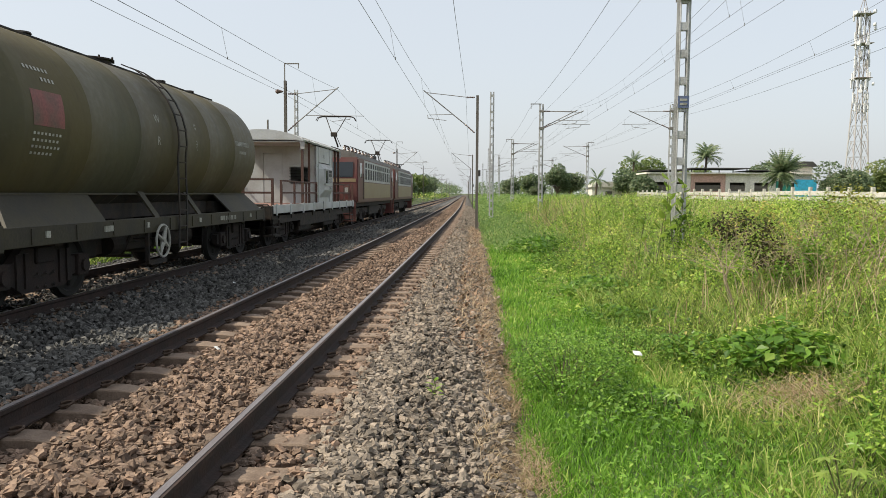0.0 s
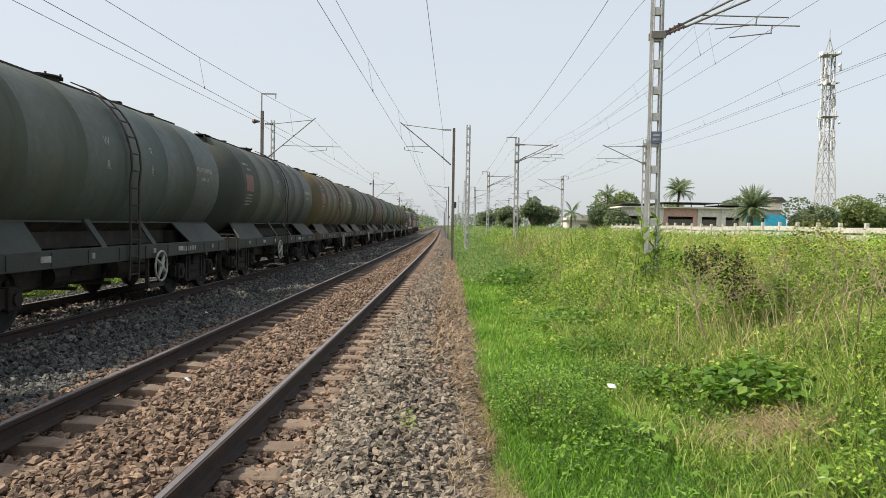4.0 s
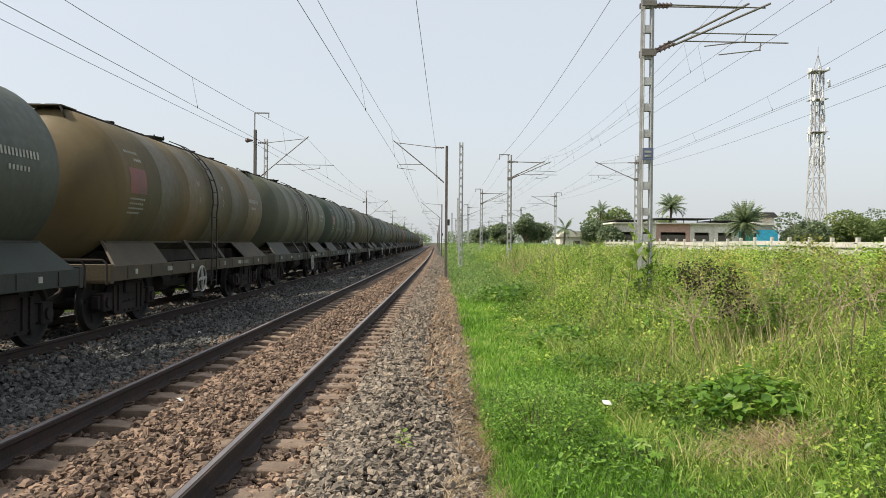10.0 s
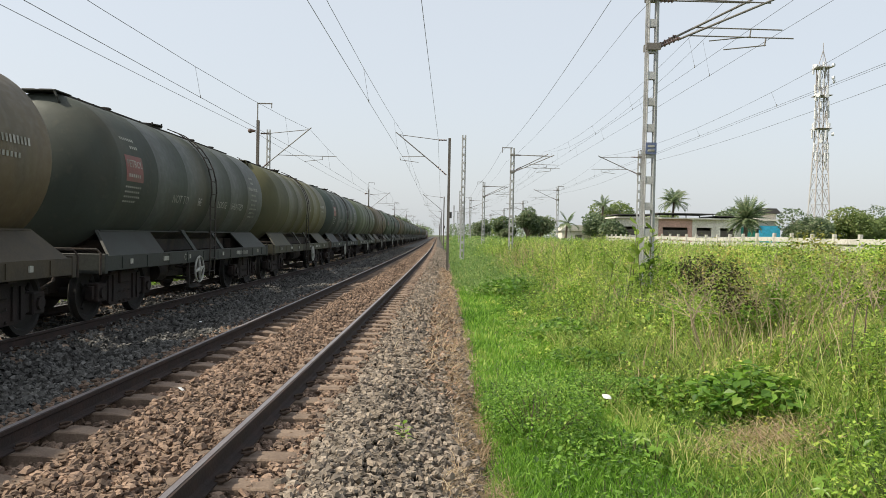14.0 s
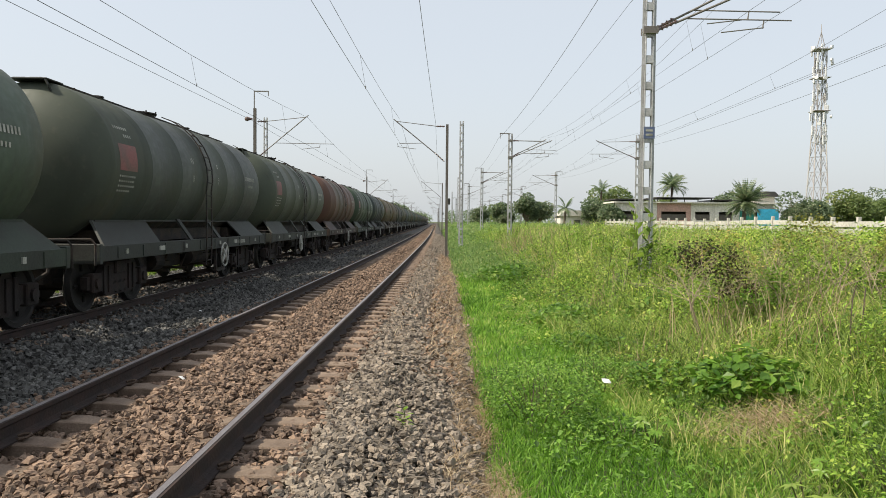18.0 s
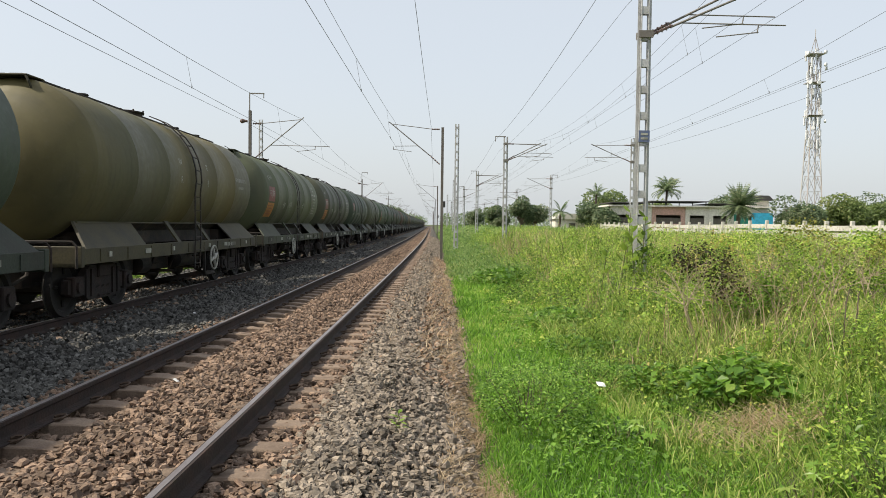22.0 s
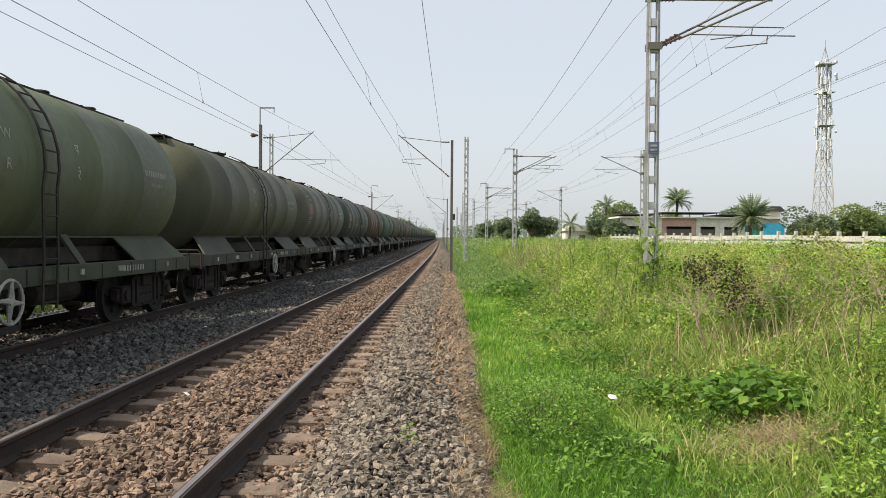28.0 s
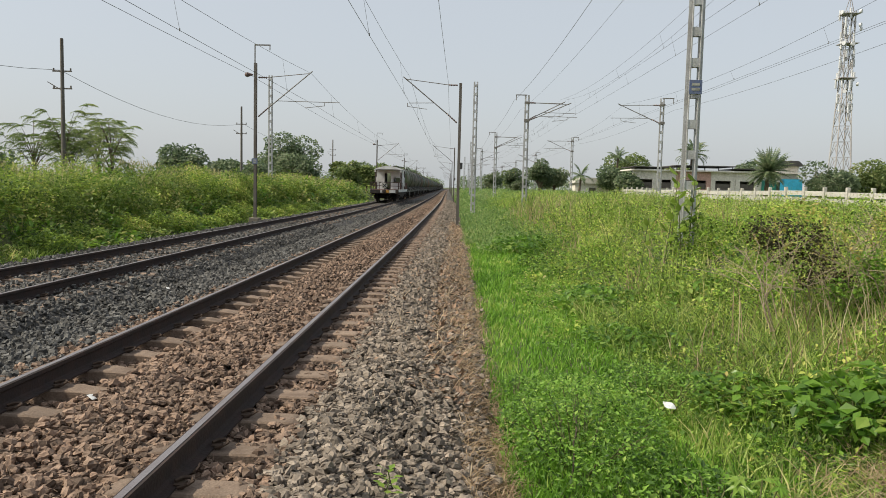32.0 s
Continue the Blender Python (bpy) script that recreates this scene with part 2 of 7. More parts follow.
def part(name, bm, mat, parent=None, label="", smooth=False, at=None):
    """One mesh object from a bmesh or a mesh, under a thing or a part."""
    if isinstance(bm, bmesh.types.BMesh):
        me = bpy.data.meshes.new(name)
        bmesh.ops.recalc_face_normals(bm, faces=bm.faces)
        bm.to_mesh(me)
        bm.free()
        me.materials.append(mat)
        if smooth:
            me.polygons.foreach_set("use_smooth", [True] * len(me.polygons))
            me.set_sharp_from_angle(angle=radians(38))
    else:
        me = bm
    ob = new(name, me)
    if parent:
        ob.parent = parent
    if at is not None:
        ob.matrix_basis = at
    if label:
        ob["label"] = label
    return ob


def thing(name, label, category, m=None, group="", kind=""):
    ob = tagged(new(name), label, category, group, kind)
    if m is not None:
        ob.matrix_basis = m
    return ob


def box(bm, x0, x1, y0, y1, z0, z1, bevel=0.0, m=None):
    got = bmesh.ops.create_cube(bm, size=1.0)
    vs = got["verts"]
    bmesh.ops.scale(bm, vec=(x1 - x0, y1 - y0, z1 - z0), verts=vs)
    bmesh.ops.translate(bm, vec=((x0 + x1) / 2, (y0 + y1) / 2, (z0 + z1) / 2), verts=vs)
    if bevel:
        es = list({e for v in vs for e in v.link_edges})
        vs = list({v for f in bmesh.ops.bevel(bm, geom=es, offset=bevel, segments=1, affect='EDGES')["faces"] for v in f.verts} | {v for v in vs if v.is_valid})
    if m is not None:
        bmesh.ops.transform(bm, matrix=m, verts=vs)
    return vs


def rod(bm, a, b, r, seg=8, r2=None):
    a, b = Vector(a), Vector(b)
    got = bmesh.ops.create_cone(bm, cap_ends=True, segments=seg, radius1=r, radius2=r if r2 is None else r2, depth=(b - a).length)
    m = Matrix.Translation((a + b) / 2) @ (b - a).to_track_quat('Z', 'Y').to_matrix().to_4x4()
    bmesh.ops.transform(bm, matrix=m, verts=got["verts"])
    return got["verts"]


def beam(bm, a, b, w, h, bevel=0.0):
    """A square bar from a to b; w across, h upwards."""
    a, b = Vector(a), Vector(b)
    d = (b - a).length
    m = Matrix.Translation((a + b) / 2) @ (b - a).to_track_quat('Y', 'Z').to_matrix().to_4x4()
    return box(bm, -w / 2, w / 2, -d / 2, d / 2, -h / 2, h / 2, bevel, m)


def prism(bm, outline, y0, y1, axis='y'):
    """An outline of (a, b) pairs swept from y0 to y1."""
    ring = []
    for y in (y0, y1):
        ring.append([bm.verts.new({'y': (a, y, b), 'x': (y, a, b), 'z': (a, b, y)}[axis]) for a, b in outline])
    k = len(outline)
    for i in range(k):
        bm.faces.new((ring[0][i], ring[0][(i + 1) % k], ring[1][(i + 1) % k], ring[1][i]))
    bm.faces.new(ring[0][::-1])
    bm.faces.new(ring[1])
    return ring[0] + ring[1]


def tube(bm, pts, r, seg=6, closed=False):
    """One bent tube through the points."""
    pts, rings, n = [Vector(p) for p in pts], [], len(pts)
    for i, p in enumerate(pts):
        a = pts[(i - 1) % n] if closed or i else p
        b = pts[(i + 1) % n] if closed or i < n - 1 else p
        d = (b - a).normalized()
        u = d.cross(Vector((0.31, 0.17, 0.94))).normalized()
        w = d.cross(u)
        rings.append([bm.verts.new(p + (u * math.cos(t) + w * math.sin(t)) * r) for t in (2 * math.pi * k / seg for k in range(seg))])
    for i in range(n if closed else n - 1):
        p, q = rings[i], rings[(i + 1) % n]
        for k in range(seg):
            bm.faces.new((p[k], p[(k + 1) % seg], q[(k + 1) % seg], q[k]))
    if not closed:
        bm.faces.new(rings[0])
        bm.faces.new(rings[-1])


def turned(bm, profile, centre=(0, 0, 0), axis='y', seg=40):
    """A shape of revolution; profile of (along, radius)."""
    rings = []
    for along, r in profile:
        row = []
        for i in range(seg):
            a = 2 * math.pi * i / seg
            u, v = math.cos(a) * r, math.sin(a) * r
            p = {'y': (u, along, v), 'x': (along, u, v), 'z': (u, v, along)}[axis]
            row.append(bm.verts.new(Vector(p) + Vector(centre)))
        rings.append(row)
    for r0, r1 in zip(rings, rings[1:]):
        for i in range(seg):
            bm.faces.new((r0[i], r0[(i + 1) % seg], r1[(i + 1) % seg], r1[i]))
    bm.faces.new(rings[0])
    bm.faces.new(rings[-1])


def B():
    return bmesh.new()


# ---- ground: one sheet out to the horizon ----
def smooth01(a, b, x):
    t = np.clip((np.asarray(x, float) - a) / (b - a), 0, 1)
    return t * t * (3 - 2 * t)


def ground_z(x, y):
    """Height of the soil under ballast and weeds."""
    x = np.asarray(x, float) - np.vectorize(bend)(y)
    z = np.full_like(x, -0.62)
    z = z - 0.30 * smooth01(0.25, -0.2, x) * smooth01(-10.4, -9.9, x)
    z = z + 0.95 * smooth01(2.2, 6.0, x)
    z = z + 0.95 * smooth01(-10.4, -15.0, x)
    return z


def make_ground():
    xs = np.concatenate([np.array([-3000, -900, -300, -120, -60, -35]), np.arange(-24, 34, 0.8), np.array([40, 60, 120, 300, 900, 3000])])
    ys = np.concatenate([np.array([-900, -200, -60]), np.arange(-20, 60, 1.6), np.arange(60, 200, 8), np.array([220, 300, 450, 700, 1100, 1800, 3500])])
    gx, gy = np.meshgrid(xs, ys, indexing='ij')
    gz = ground_z(gx, gy)
    i, j = np.meshgrid(np.arange(len(xs) - 1), np.arange(len(ys) - 1), indexing='ij')
    a = (i * len(ys) + j).ravel()
    faces = np.stack([a, a + len(ys), a + len(ys) + 1, a + 1], 1)
    me = fast_mesh("ground", np.stack([gx.ravel(), gy.ravel(), gz.ravel()], 1), faces, M["soil"], True)
    return tagged(new("ground", me), "weedy brown soil sloping away from the tracks", "ground", kind="structure")


make_ground()


# ---- ballast ----
def ballast_z(x):
    """Top of the ballast across both tracks; x without the bend."""
    prof_x = np.array([-10.6, -10.05, -9.3, -8.5, -7.95, -7.6, -6.9, -6.45, -5.95, -5.75, -5.5, -5.3, -5.0, -4.6, -4.2, -3.9, -3.55, -3.34, -3.02, -2.74, -2.12, -1.9, -1.4, -1.1, -0.95, -0.75, 0.14, 0.4])
    prof_z = np.array([-0.75, -0.40, -0.30, -0.30, -0.29, -0.268, -0.268, -0.255, -0.26, -0.34, -0.50, -0.48, -0.33, -0.27, -0.235, -0.215, -0.245, -0.285, -0.275, -0.18, -0.175, -0.215, -0.228, -0.205, -0.19, -0.19, -0.51, -0.72])
    return np.interp(x, prof_x, prof_z)


def strip(name, x0, x1, steps, mat, label, lift=0.0):
    xs = np.linspace(x0, x1, steps)
    ys = np.concatenate([np.arange(-30, 130, 4.0), np.arange(130, 1000, 30.0)])
    v = [(x + bend(y), y, float(ballast_z(x)) + lift - 0.048) for x in xs for y in ys]
    k = len(ys)
    f = [(i * k + j, (i + 1) * k + j, (i + 1) * k + j + 1, i * k + j + 1) for i in range(len(xs) - 1) for j in range(k - 1)]
    return tagged(new(name, mesh_of(name, v, f, mat, True)), label, "ballast", kind="structure")


strip("ballast_bed", -10.6, -4.0, 45, M["bed_dark"], "grey crushed stone ballast bed of the train's track")
strip("ballast_bed", -4.0, -1.05, 10, M["bed_brown"], "rust-brown crushed stone ballast between near rails")
strip("ballast_shoulder", -1.05, 0.4, 8, M["bed_grey"], "grey crushed stone shoulder sloping to the grass")


def stones(name, count, x0, x1, y0, y1, size, mat, label, power=1.0, worn=False):
    """Loose stones, each a flat broken block of uneven corners (with worn edges where asked); thicker towards y0."""
    x = rng.uniform(x0, x1, count)
    y = y0 + (y1 - y0) * rng.uniform(0, 1, count) ** power
    edge = rng.normal(0, 0.06, count)
    z = ballast_z(x) + rng.uniform(-0.038, 0.026, count)
    s = size * rng.uniform(0.5, 1.35, count) ** 1.2
    ang = np.arange(5) * 2 * np.pi / 5 + rng.uniform(-0.5, 0.5, (count, 5))
    mid = rng.uniform(0.7, 1.2, (count, 5))
    wide, thick = rng.uniform(0.55, 1.0, count)[:, None], rng.uniform(0.3, 0.7, (count, 1))
    if worn:
        levels = ((0.0, rng.uniform(0.45, 0.85, (count, 5)), -thick * rng.uniform(0.7, 1.0, (count, 5))), (0.25, 1.0, thick * rng.uniform(-0.35, 0.35, (count, 5))), (0.5, rng.uniform(0.35, 0.8, (count, 5)), thick * rng.uniform(0.55, 1.0, (count, 5))))
    else:
        levels = ((0.0, 1.0, -thick * rng.uniform(0.6, 1.0, (count, 5))), (0.2, rng.uniform(0.35, 0.95, (count, 5)), thick * rng.uniform(0.3, 1.0, (count, 5))))
    v = np.concatenate([np.stack([np.cos(ang + t) * mid * k, np.sin(ang + t) * mid * k * wide, h], 2) for t, k, h in levels], 1) * (s * 0.62)[:, None, None]
    q = np.stack([np.ones(count), rng.normal(0, 0.36, count), rng.normal(0, 0.36, count), rng.normal(0, 3.0, count)], 1)
    q /= np.linalg.norm(q, axis=1)[:, None]
    w, a, b, c = q.T
    rot = np.stack([np.stack([1 - 2 * (b * b + c * c), 2 * (a * b - c * w), 2 * (a * c + b * w)], 1),
                    np.stack([2 * (a * b + c * w), 1 - 2 * (a * a + c * c), 2 * (b * c - a * w)], 1),
                    np.stack([2 * (a * c - b * w), 2 * (b * c + a * w), 1 - 2 * (a * a + b * b)], 1)], 1)
    v = np.einsum('nij,nkj->nki', rot, v)
    v += np.stack([x + edge + np.vectorize(bend)(y), y, z], 1)[:, None]
    k = 5 * (len(levels) - 1)
    face = [[k, k + 1, k + 2], [k, k + 2, k + 3], [k, k + 3, k + 4]]
    for o in range(0, k, 5):
        for i in range(5):
            j = (i + 1) % 5
            face += [[o + i, o + j, o + 5 + j], [o + i, o + 5 + j, o + 5 + i]]
    f = (np.arange(count)[:, None, None] * (k + 5) + np.array(face)[None]).reshape(-1, 3)
    return tagged(new(name, fast_mesh(name, v.reshape(-1, 3), f, mat)), label, "ballast", kind="stuff")


stones("ballast_stones", 11500, -1.05, 0.24, 4.0, 12, 0.066, M["stone_grey"], "loose grey broken ballast stones on the shoulder", 1.15, True)
stones("ballast_stones", 12500, -1.05, 0.24, 11.6, 34, 0.068, M["stone_grey"], "loose grey angular ballast stones on the shoulder", 1.4)
stones("ballast_stones", 16500, -3.95, -1.05, 4.0, 12, 0.066, M["stone_brown"], "loose rust-brown broken ballast stones between rails", 1.1, True)
stones("ballast_stones", 12500, -3.95, -1.05, 11.6, 34, 0.068, M["stone_brown"], "loose rust-brown angular ballast stones between rails", 1.3)
stones("ballast_stones", 18000, -6.0, -3.75, 5.0, 36, 0.066, M["stone_dark"], "loose grey angular ballast stones between tracks", 1.4)
stones("ballast_stones", 10000, -10.2, -6.0, 8.5, 36, 0.062, M["stone_dark"], "loose grey angular ballast stones under the train", 1.3)

for x0, x1, mat in ((-1.05, 0.24, "stone_grey"), (-3.95, -1.05, "stone_brown"), (-6.0, -3.9, "stone_dark")):
    stones("ballast_stones", 2000, x0, x1, -4.5, 4.1, 0.08, M[mat], "loose ballast stones beside the standing place")

for x0, x1, mat in ((-1.05, 0.24, "stone_grey"), (-3.95, -1.05, "stone_brown"), (-6.0, -3.9, "stone_dark"), (-10.2, -6.0, "stone_dark")):
    stones("far_ballast_stones", 4500, x0, x1, 26, 105, 0.10, M[mat], "loose ballast stones further along the line", 1.3)


# ---- rails and sleepers ----
def rail_section(dx, z):
    """Outline of a flat-bottomed rail, foot at z - 0.172."""
    half = [(0.036, 0), (0.036, -0.03), (0.024, -0.042), (0.009, -0.055), (0.009, -0.135), (0.03, -0.152), (0.075, -0.16), (0.075, -0.172)]
    return [(dx + a, z + b) for a, b in half] + [(dx - a, z + b) for a, b in half[::-1]]


def swept(outline, ys, base_x, mat, name):
    k, v, f = len(outline), [], []
    for y in ys:
        v += [(base_x + bend(y) + a, y, b) for a, b in outline]
    for j in range(len(ys) - 1):
        for i in range(k):
            f.append((j * k + i, j * k + (i + 1) % k, (j + 1) * k + (i + 1) % k, (j + 1) * k + i))
    f += [tuple(range(k)), tuple(range((len(ys) - 1) * k, len(ys) * k))[::-1]]
    return mesh_of(name, v, f, mat)


YS = list(np.arange(-40, 140, 5.0)) + list(np.arange(140, 1001, 30.0))


def sleeper_mesh():
    bm = B()
    prism(bm, [(-1.37, -0.24), (1.37, -0.24), (1.37, -0.03), (1.30, 0.0), (0.62, 0.0), (0.45, -0.035), (-0.45, -0.035), (-0.62, 0.0), (-1.30, 0.0), (-1.37, -0.03)], -0.115, 0.115)
    bmesh.ops.bevel(bm, geom=bm.edges[:], offset=0.012, segments=1, affect='EDGES')
    me = bpy.data.meshes.new("sleeper")
    bm.to_mesh(me)
    bm.free()
    me.materials.append(M["sleeper"])
    return me


def clip_mesh():
    bm = B()
    pts = [(0.0, -0.05, 0.0), (0.05, -0.05, 0.018), (0.075, -0.01, 0.03), (0.05, 0.035, 0.032), (0.0, 0.03, 0.03), (-0.03, 0.0, 0.022), (0.0, 0.055, 0.012)]
    for a, b in zip(pts, pts[1:]):
        rod(bm, a, b, 0.011, 5)
    box(bm, -0.03, 0.03, -0.035, 0.035, -0.012, 0.012)
    me = bpy.data.meshes.new("rail_clip")
    bm.to_mesh(me)
    bm.free()
    me.materials.append(M["clip"])
    return me


SLEEPER, CLIP = sleeper_mesh(), clip_mesh()


def railway(name, x, z, label):
    tr = thing(name, label, "railway track", kind="structure")
    for s in (-1, 1):
        part("rail", swept(rail_section(s * GAUGE / 2, z - 0.004), YS, x, M["rail_side"], "rail"), None, tr, "rust-brown steel rail")
        part("rail_head", swept([(s * GAUGE / 2 - 0.026, z), (s * GAUGE / 2 + 0.016, z), (s * GAUGE / 2 + 0.016, z - 0.006), (s * GAUGE / 2 - 0.026, z - 0.006)], YS, x, M["rail_head"], "rail_head"), None, tr, "shiny worn running surface")
    top = z - 0.178
    y, k, rest_v, rest_f = -6.0, 0, [], []
    while y < 420:
        m = pose(x + bend(y), y, top, 0, 0, turn_at(y) + random.uniform(-0.5, 0.5))
        if k < 240:
            sl = part("sleeper", SLEEPER, None, tr, at=m)
            if 2 < y < 24:
                for s in (-1, 1):
                    for side in (-1, 1):
                        part("rail_clip", CLIP, None, sl, at=pose(s * GAUGE / 2 + side * 0.085, 0, 0.012, 0, 0, 0 if side > 0 else 180))
        else:
            b = len(rest_v)
            for dx, dy, dz in ((-1.37, -.11, 0), (1.37, -.11, 0), (1.37, .11, 0), (-1.37, .11, 0), (-1.37, -.11, -.2), (1.37, -.11, -.2), (1.37, .11, -.2), (-1.37, .11, -.2)):
                rest_v.append(m @ Vector((dx, dy, dz)))
            rest_f += [tuple(b + i for i in q) for q in ((0, 1, 2, 3), (0, 4, 5, 1), (1, 5, 6, 2), (2, 6, 7, 3), (3, 7, 4, 0))]
        y += 0.65
        k += 1
    tagged(part("far_sleepers", mesh_of("far_sleepers", rest_v, rest_f, M["sleeper"]), None, tr, "dusty concrete sleepers far along the line"), kind="stuff")
    return tr


railway("railway_track", X1, Z1, "broad gauge track with rusty rails on dusty concrete sleepers")
railway("railway_track", X2, Z2, "broad gauge track carrying the tank train, shiny rail heads")

# ================= the train =================
M.update(
    tank=tank_material("grimy_tank_paint"),
    frame=material("grimy_green_underframe", (0.085, 0.09, 0.06), 0.7, 0, (0.018, 0.016, 0.013), 1.5, 0.8, 30, 0.2, 20, own=True),
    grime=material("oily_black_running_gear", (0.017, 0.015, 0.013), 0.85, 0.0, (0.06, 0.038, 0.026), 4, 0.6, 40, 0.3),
    bogie=material("rusty_black_bogie", (0.015, 0.011, 0.010), 0.9, 0.0, (0.034, 0.018, 0.014), 3, 0.6, 40, 0.3),
    wheel=material("worn_wheel_steel", (0.009, 0.008, 0.007), 0.85, 0.0, (0.015, 0.011, 0.009), 4, 0.5),
    tread=material("bright_wheel_tread", (0.35, 0.34, 0.33), 0.35, 0.9),
    white=material("faded_white_lettering", (0.36, 0.36, 0.32), 0.7, 0, (0.13, 0.13, 0.10), 3, 0.8, 30, 0),
    pink=material("faded_red_label", (0.19, 0.055, 0.048), 0.6, 0, (0.09, 0.06, 0.045), 2.5, 0.9, 30, 0),
    orange=material("faded_orange_label", (0.36, 0.15, 0.025), 0.6, 0, (0.16, 0.08, 0.02), 2.5, 0.6, 30, 0),
    grey_wheel=material("light_grey_handwheel", (0.34, 0.34, 0.31), 0.55, 0, (0.12, 0.11, 0.09), 6, 0.5),
    van_white=material("dusty_white_paint", (0.62, 0.635, 0.635), 0.6, 0, (0.33, 0.32, 0.30), 1.1, 0.5, 20, 0.06, grain=0.05),
    van_grey=material("dusty_grey_paint", (0.44, 0.455, 0.455), 0.6, 0, (0.2, 0.16, 0.13), 1.3, 0.5, 20, 0.06, grain=0.05),
    deck=material("worn_red_deck", (0.20, 0.105, 0.08), 0.85, 0, (0.14, 0.10, 0.085), 1.5, 0.6, 30, 0.1),
    rail_brown=material("rusty_brown_railing", (0.085, 0.04, 0.03), 0.75, 0, (0.05, 0.03, 0.025), 3, 0.6),
    rail_dark=material("dark_brown_railing", (0.042, 0.027, 0.022), 0.75, 0, (0.075, 0.035, 0.025), 3, 0.5),
    dark_in=material("dark_doorway_paint", (0.03, 0.03, 0.032), 0.7),
    text_black=material("black_lettering", (0.03, 0.03, 0.035), 0.7, bump=0),
    ochre=material("faded_yellow_board", (0.45, 0.25, 0.05), 0.7, 0, (0.2, 0.12, 0.05), 3, 0.5),
    maroon=material("locomotive_maroon_paint", (0.11, 0.028, 0.024), 0.5, 0, (0.10, 0.06, 0.05), 1.2, 0.6, 20, 0.05, grain=0.05),
    band=material("locomotive_cream_band", (0.24, 0.185, 0.105), 0.5, 0, (0.22, 0.15, 0.08), 1.2, 0.6, 20, 0.05, grain=0.05),
    loco_roof=material("grimy_locomotive_roof", (0.16, 0.15, 0.14), 0.8, 0, (0.07, 0.06, 0.05), 1.5, 0.6),
    antenna_grey=material("dull_lamp_glass", (0.3, 0.3, 0.28), 0.4, bump=0),
    glass=material("dark_cab_glass", (0.02, 0.025, 0.03), 0.08, 0, bump=0),
    insulator=material("brown_porcelain", (0.13, 0.085, 0.072), 0.3, 0),
    galv=material("dull_galvanised_steel", (0.46, 0.465, 0.47), 0.6, 0.15, (0.22, 0.2, 0.17), 2, 0.5, 30, 0.1),
)
TANK_R, TANK_Z, TANK_H = 1.42, 2.60, 5.05
WHITE_TEXT = {}


def letters(body, size):
    """Flat outline of some words, as vertices and faces, from the built-in font."""
    if (body, size) not in WHITE_TEXT:
        cu = bpy.data.curves.new("words", 'FONT')
        cu.body, cu.size, cu.resolution_u, cu.align_x, cu.align_y = body, size, 2, 'CENTER', 'CENTER'
        ob = new("words", cu)
        dg = bpy.context.evaluated_depsgraph_get()
        me = bpy.data.meshes.new_from_object(ob.evaluated_get(dg))
        got = [v.co[:2] for v in me.vertices], [tuple(p.vertices) for p in me.polygons]
        bpy.data.objects.remove(ob)
        bpy.data.curves.remove(cu)
        bpy.data.meshes.remove(me)
        WHITE_TEXT[body, size] = got
    return WHITE_TEXT[body, size]


def on_tank(y, z, u, v, lift):
    a = (z - TANK_Z) / TANK_R + v / TANK_R
    return ((TANK_R + lift) * math.cos(a), y + u, TANK_Z + (TANK_R + lift) * math.sin(a))


def tank_words(items, lift=0.008):
    """One mesh of words painted on the tank's near flank: items of (text, size, y, z)."""
    vs, fs = [], []
    for body, size, y, z in items:
        flat, faces = letters(body, size)
        b = len(vs)
        vs += [on_tank(y, z, u, v, lift) for u, v in flat]
        fs += [tuple(b + i for i in f) for f in faces]
    return vs, fs


def tank_bars(rows, lift=0.008):
    """Unreadable lines as plain bars: rows of (y0, y1, z, height)."""
    vs, fs = [], []
    for y0, y1, z, hgt in rows:
        n = max(1, int((y1 - y0) / 0.085))
        step = (y1 - y0) / n
        for i in range(n):
            b = len(vs)
            a0, a1 = y0 + i * step, y0 + (i + 0.55) * step
            vs += [on_tank(a0, z, 0, 0, lift), on_tank(a1, z, 0, 0, lift), on_tank(a1, z, 0, hgt, lift), on_tank(a0, z, 0, hgt, lift)]
            fs.append((b, b + 1, b + 2, b + 3))
    return vs, fs


def tank_patch(y0, y1, z0, z1, lift=0.004, n=6):
    vs = [on_tank(y, z0, 0, (z1 - z0) * i / n, lift) for i in range(n + 1) for y in (y0, y1)]
    return vs, [(2 * i, 2 * i + 1, 2 * i + 3, 2 * i + 2) for i in range(n)]


def wheelset(parent, y):
    bm = B()
    for s in (-1, 1):
        turned(bm, [(s * 0.80, 0.30), (s * 0.795, 0.50), (s * 0.835, 0.53), (s * 0.84, 0.50), (s * 0.93, 0.49), (s * 0.93, 0.42), (s * 0.88, 0.38), (s * 0.88, 0.16), (s * 0.95, 0.13), (s * 0.95, 0.08)], axis='x', seg=28)
        for k in range(4):
            a = k * math.pi / 2
            rod(bm, (s * 0.90, 0.22 * math.cos(a), 0.22 * math.sin(a)), (s * 0.90, 0.33 * math.cos(a), 0.33 * math.sin(a)), 0.03, 6)
    rod(bm, (-1.08, 0, 0), (1.08, 0, 0), 0.08, 12)
    ob = part("wheelset", bm, M["wheel"], parent, "worn steel wheels on an axle", True)
    ob.matrix_parent_inverse = Matrix.Translation((0, y, 0.5))
    WHEELS.append(ob)
    return ob


WHEELS = []


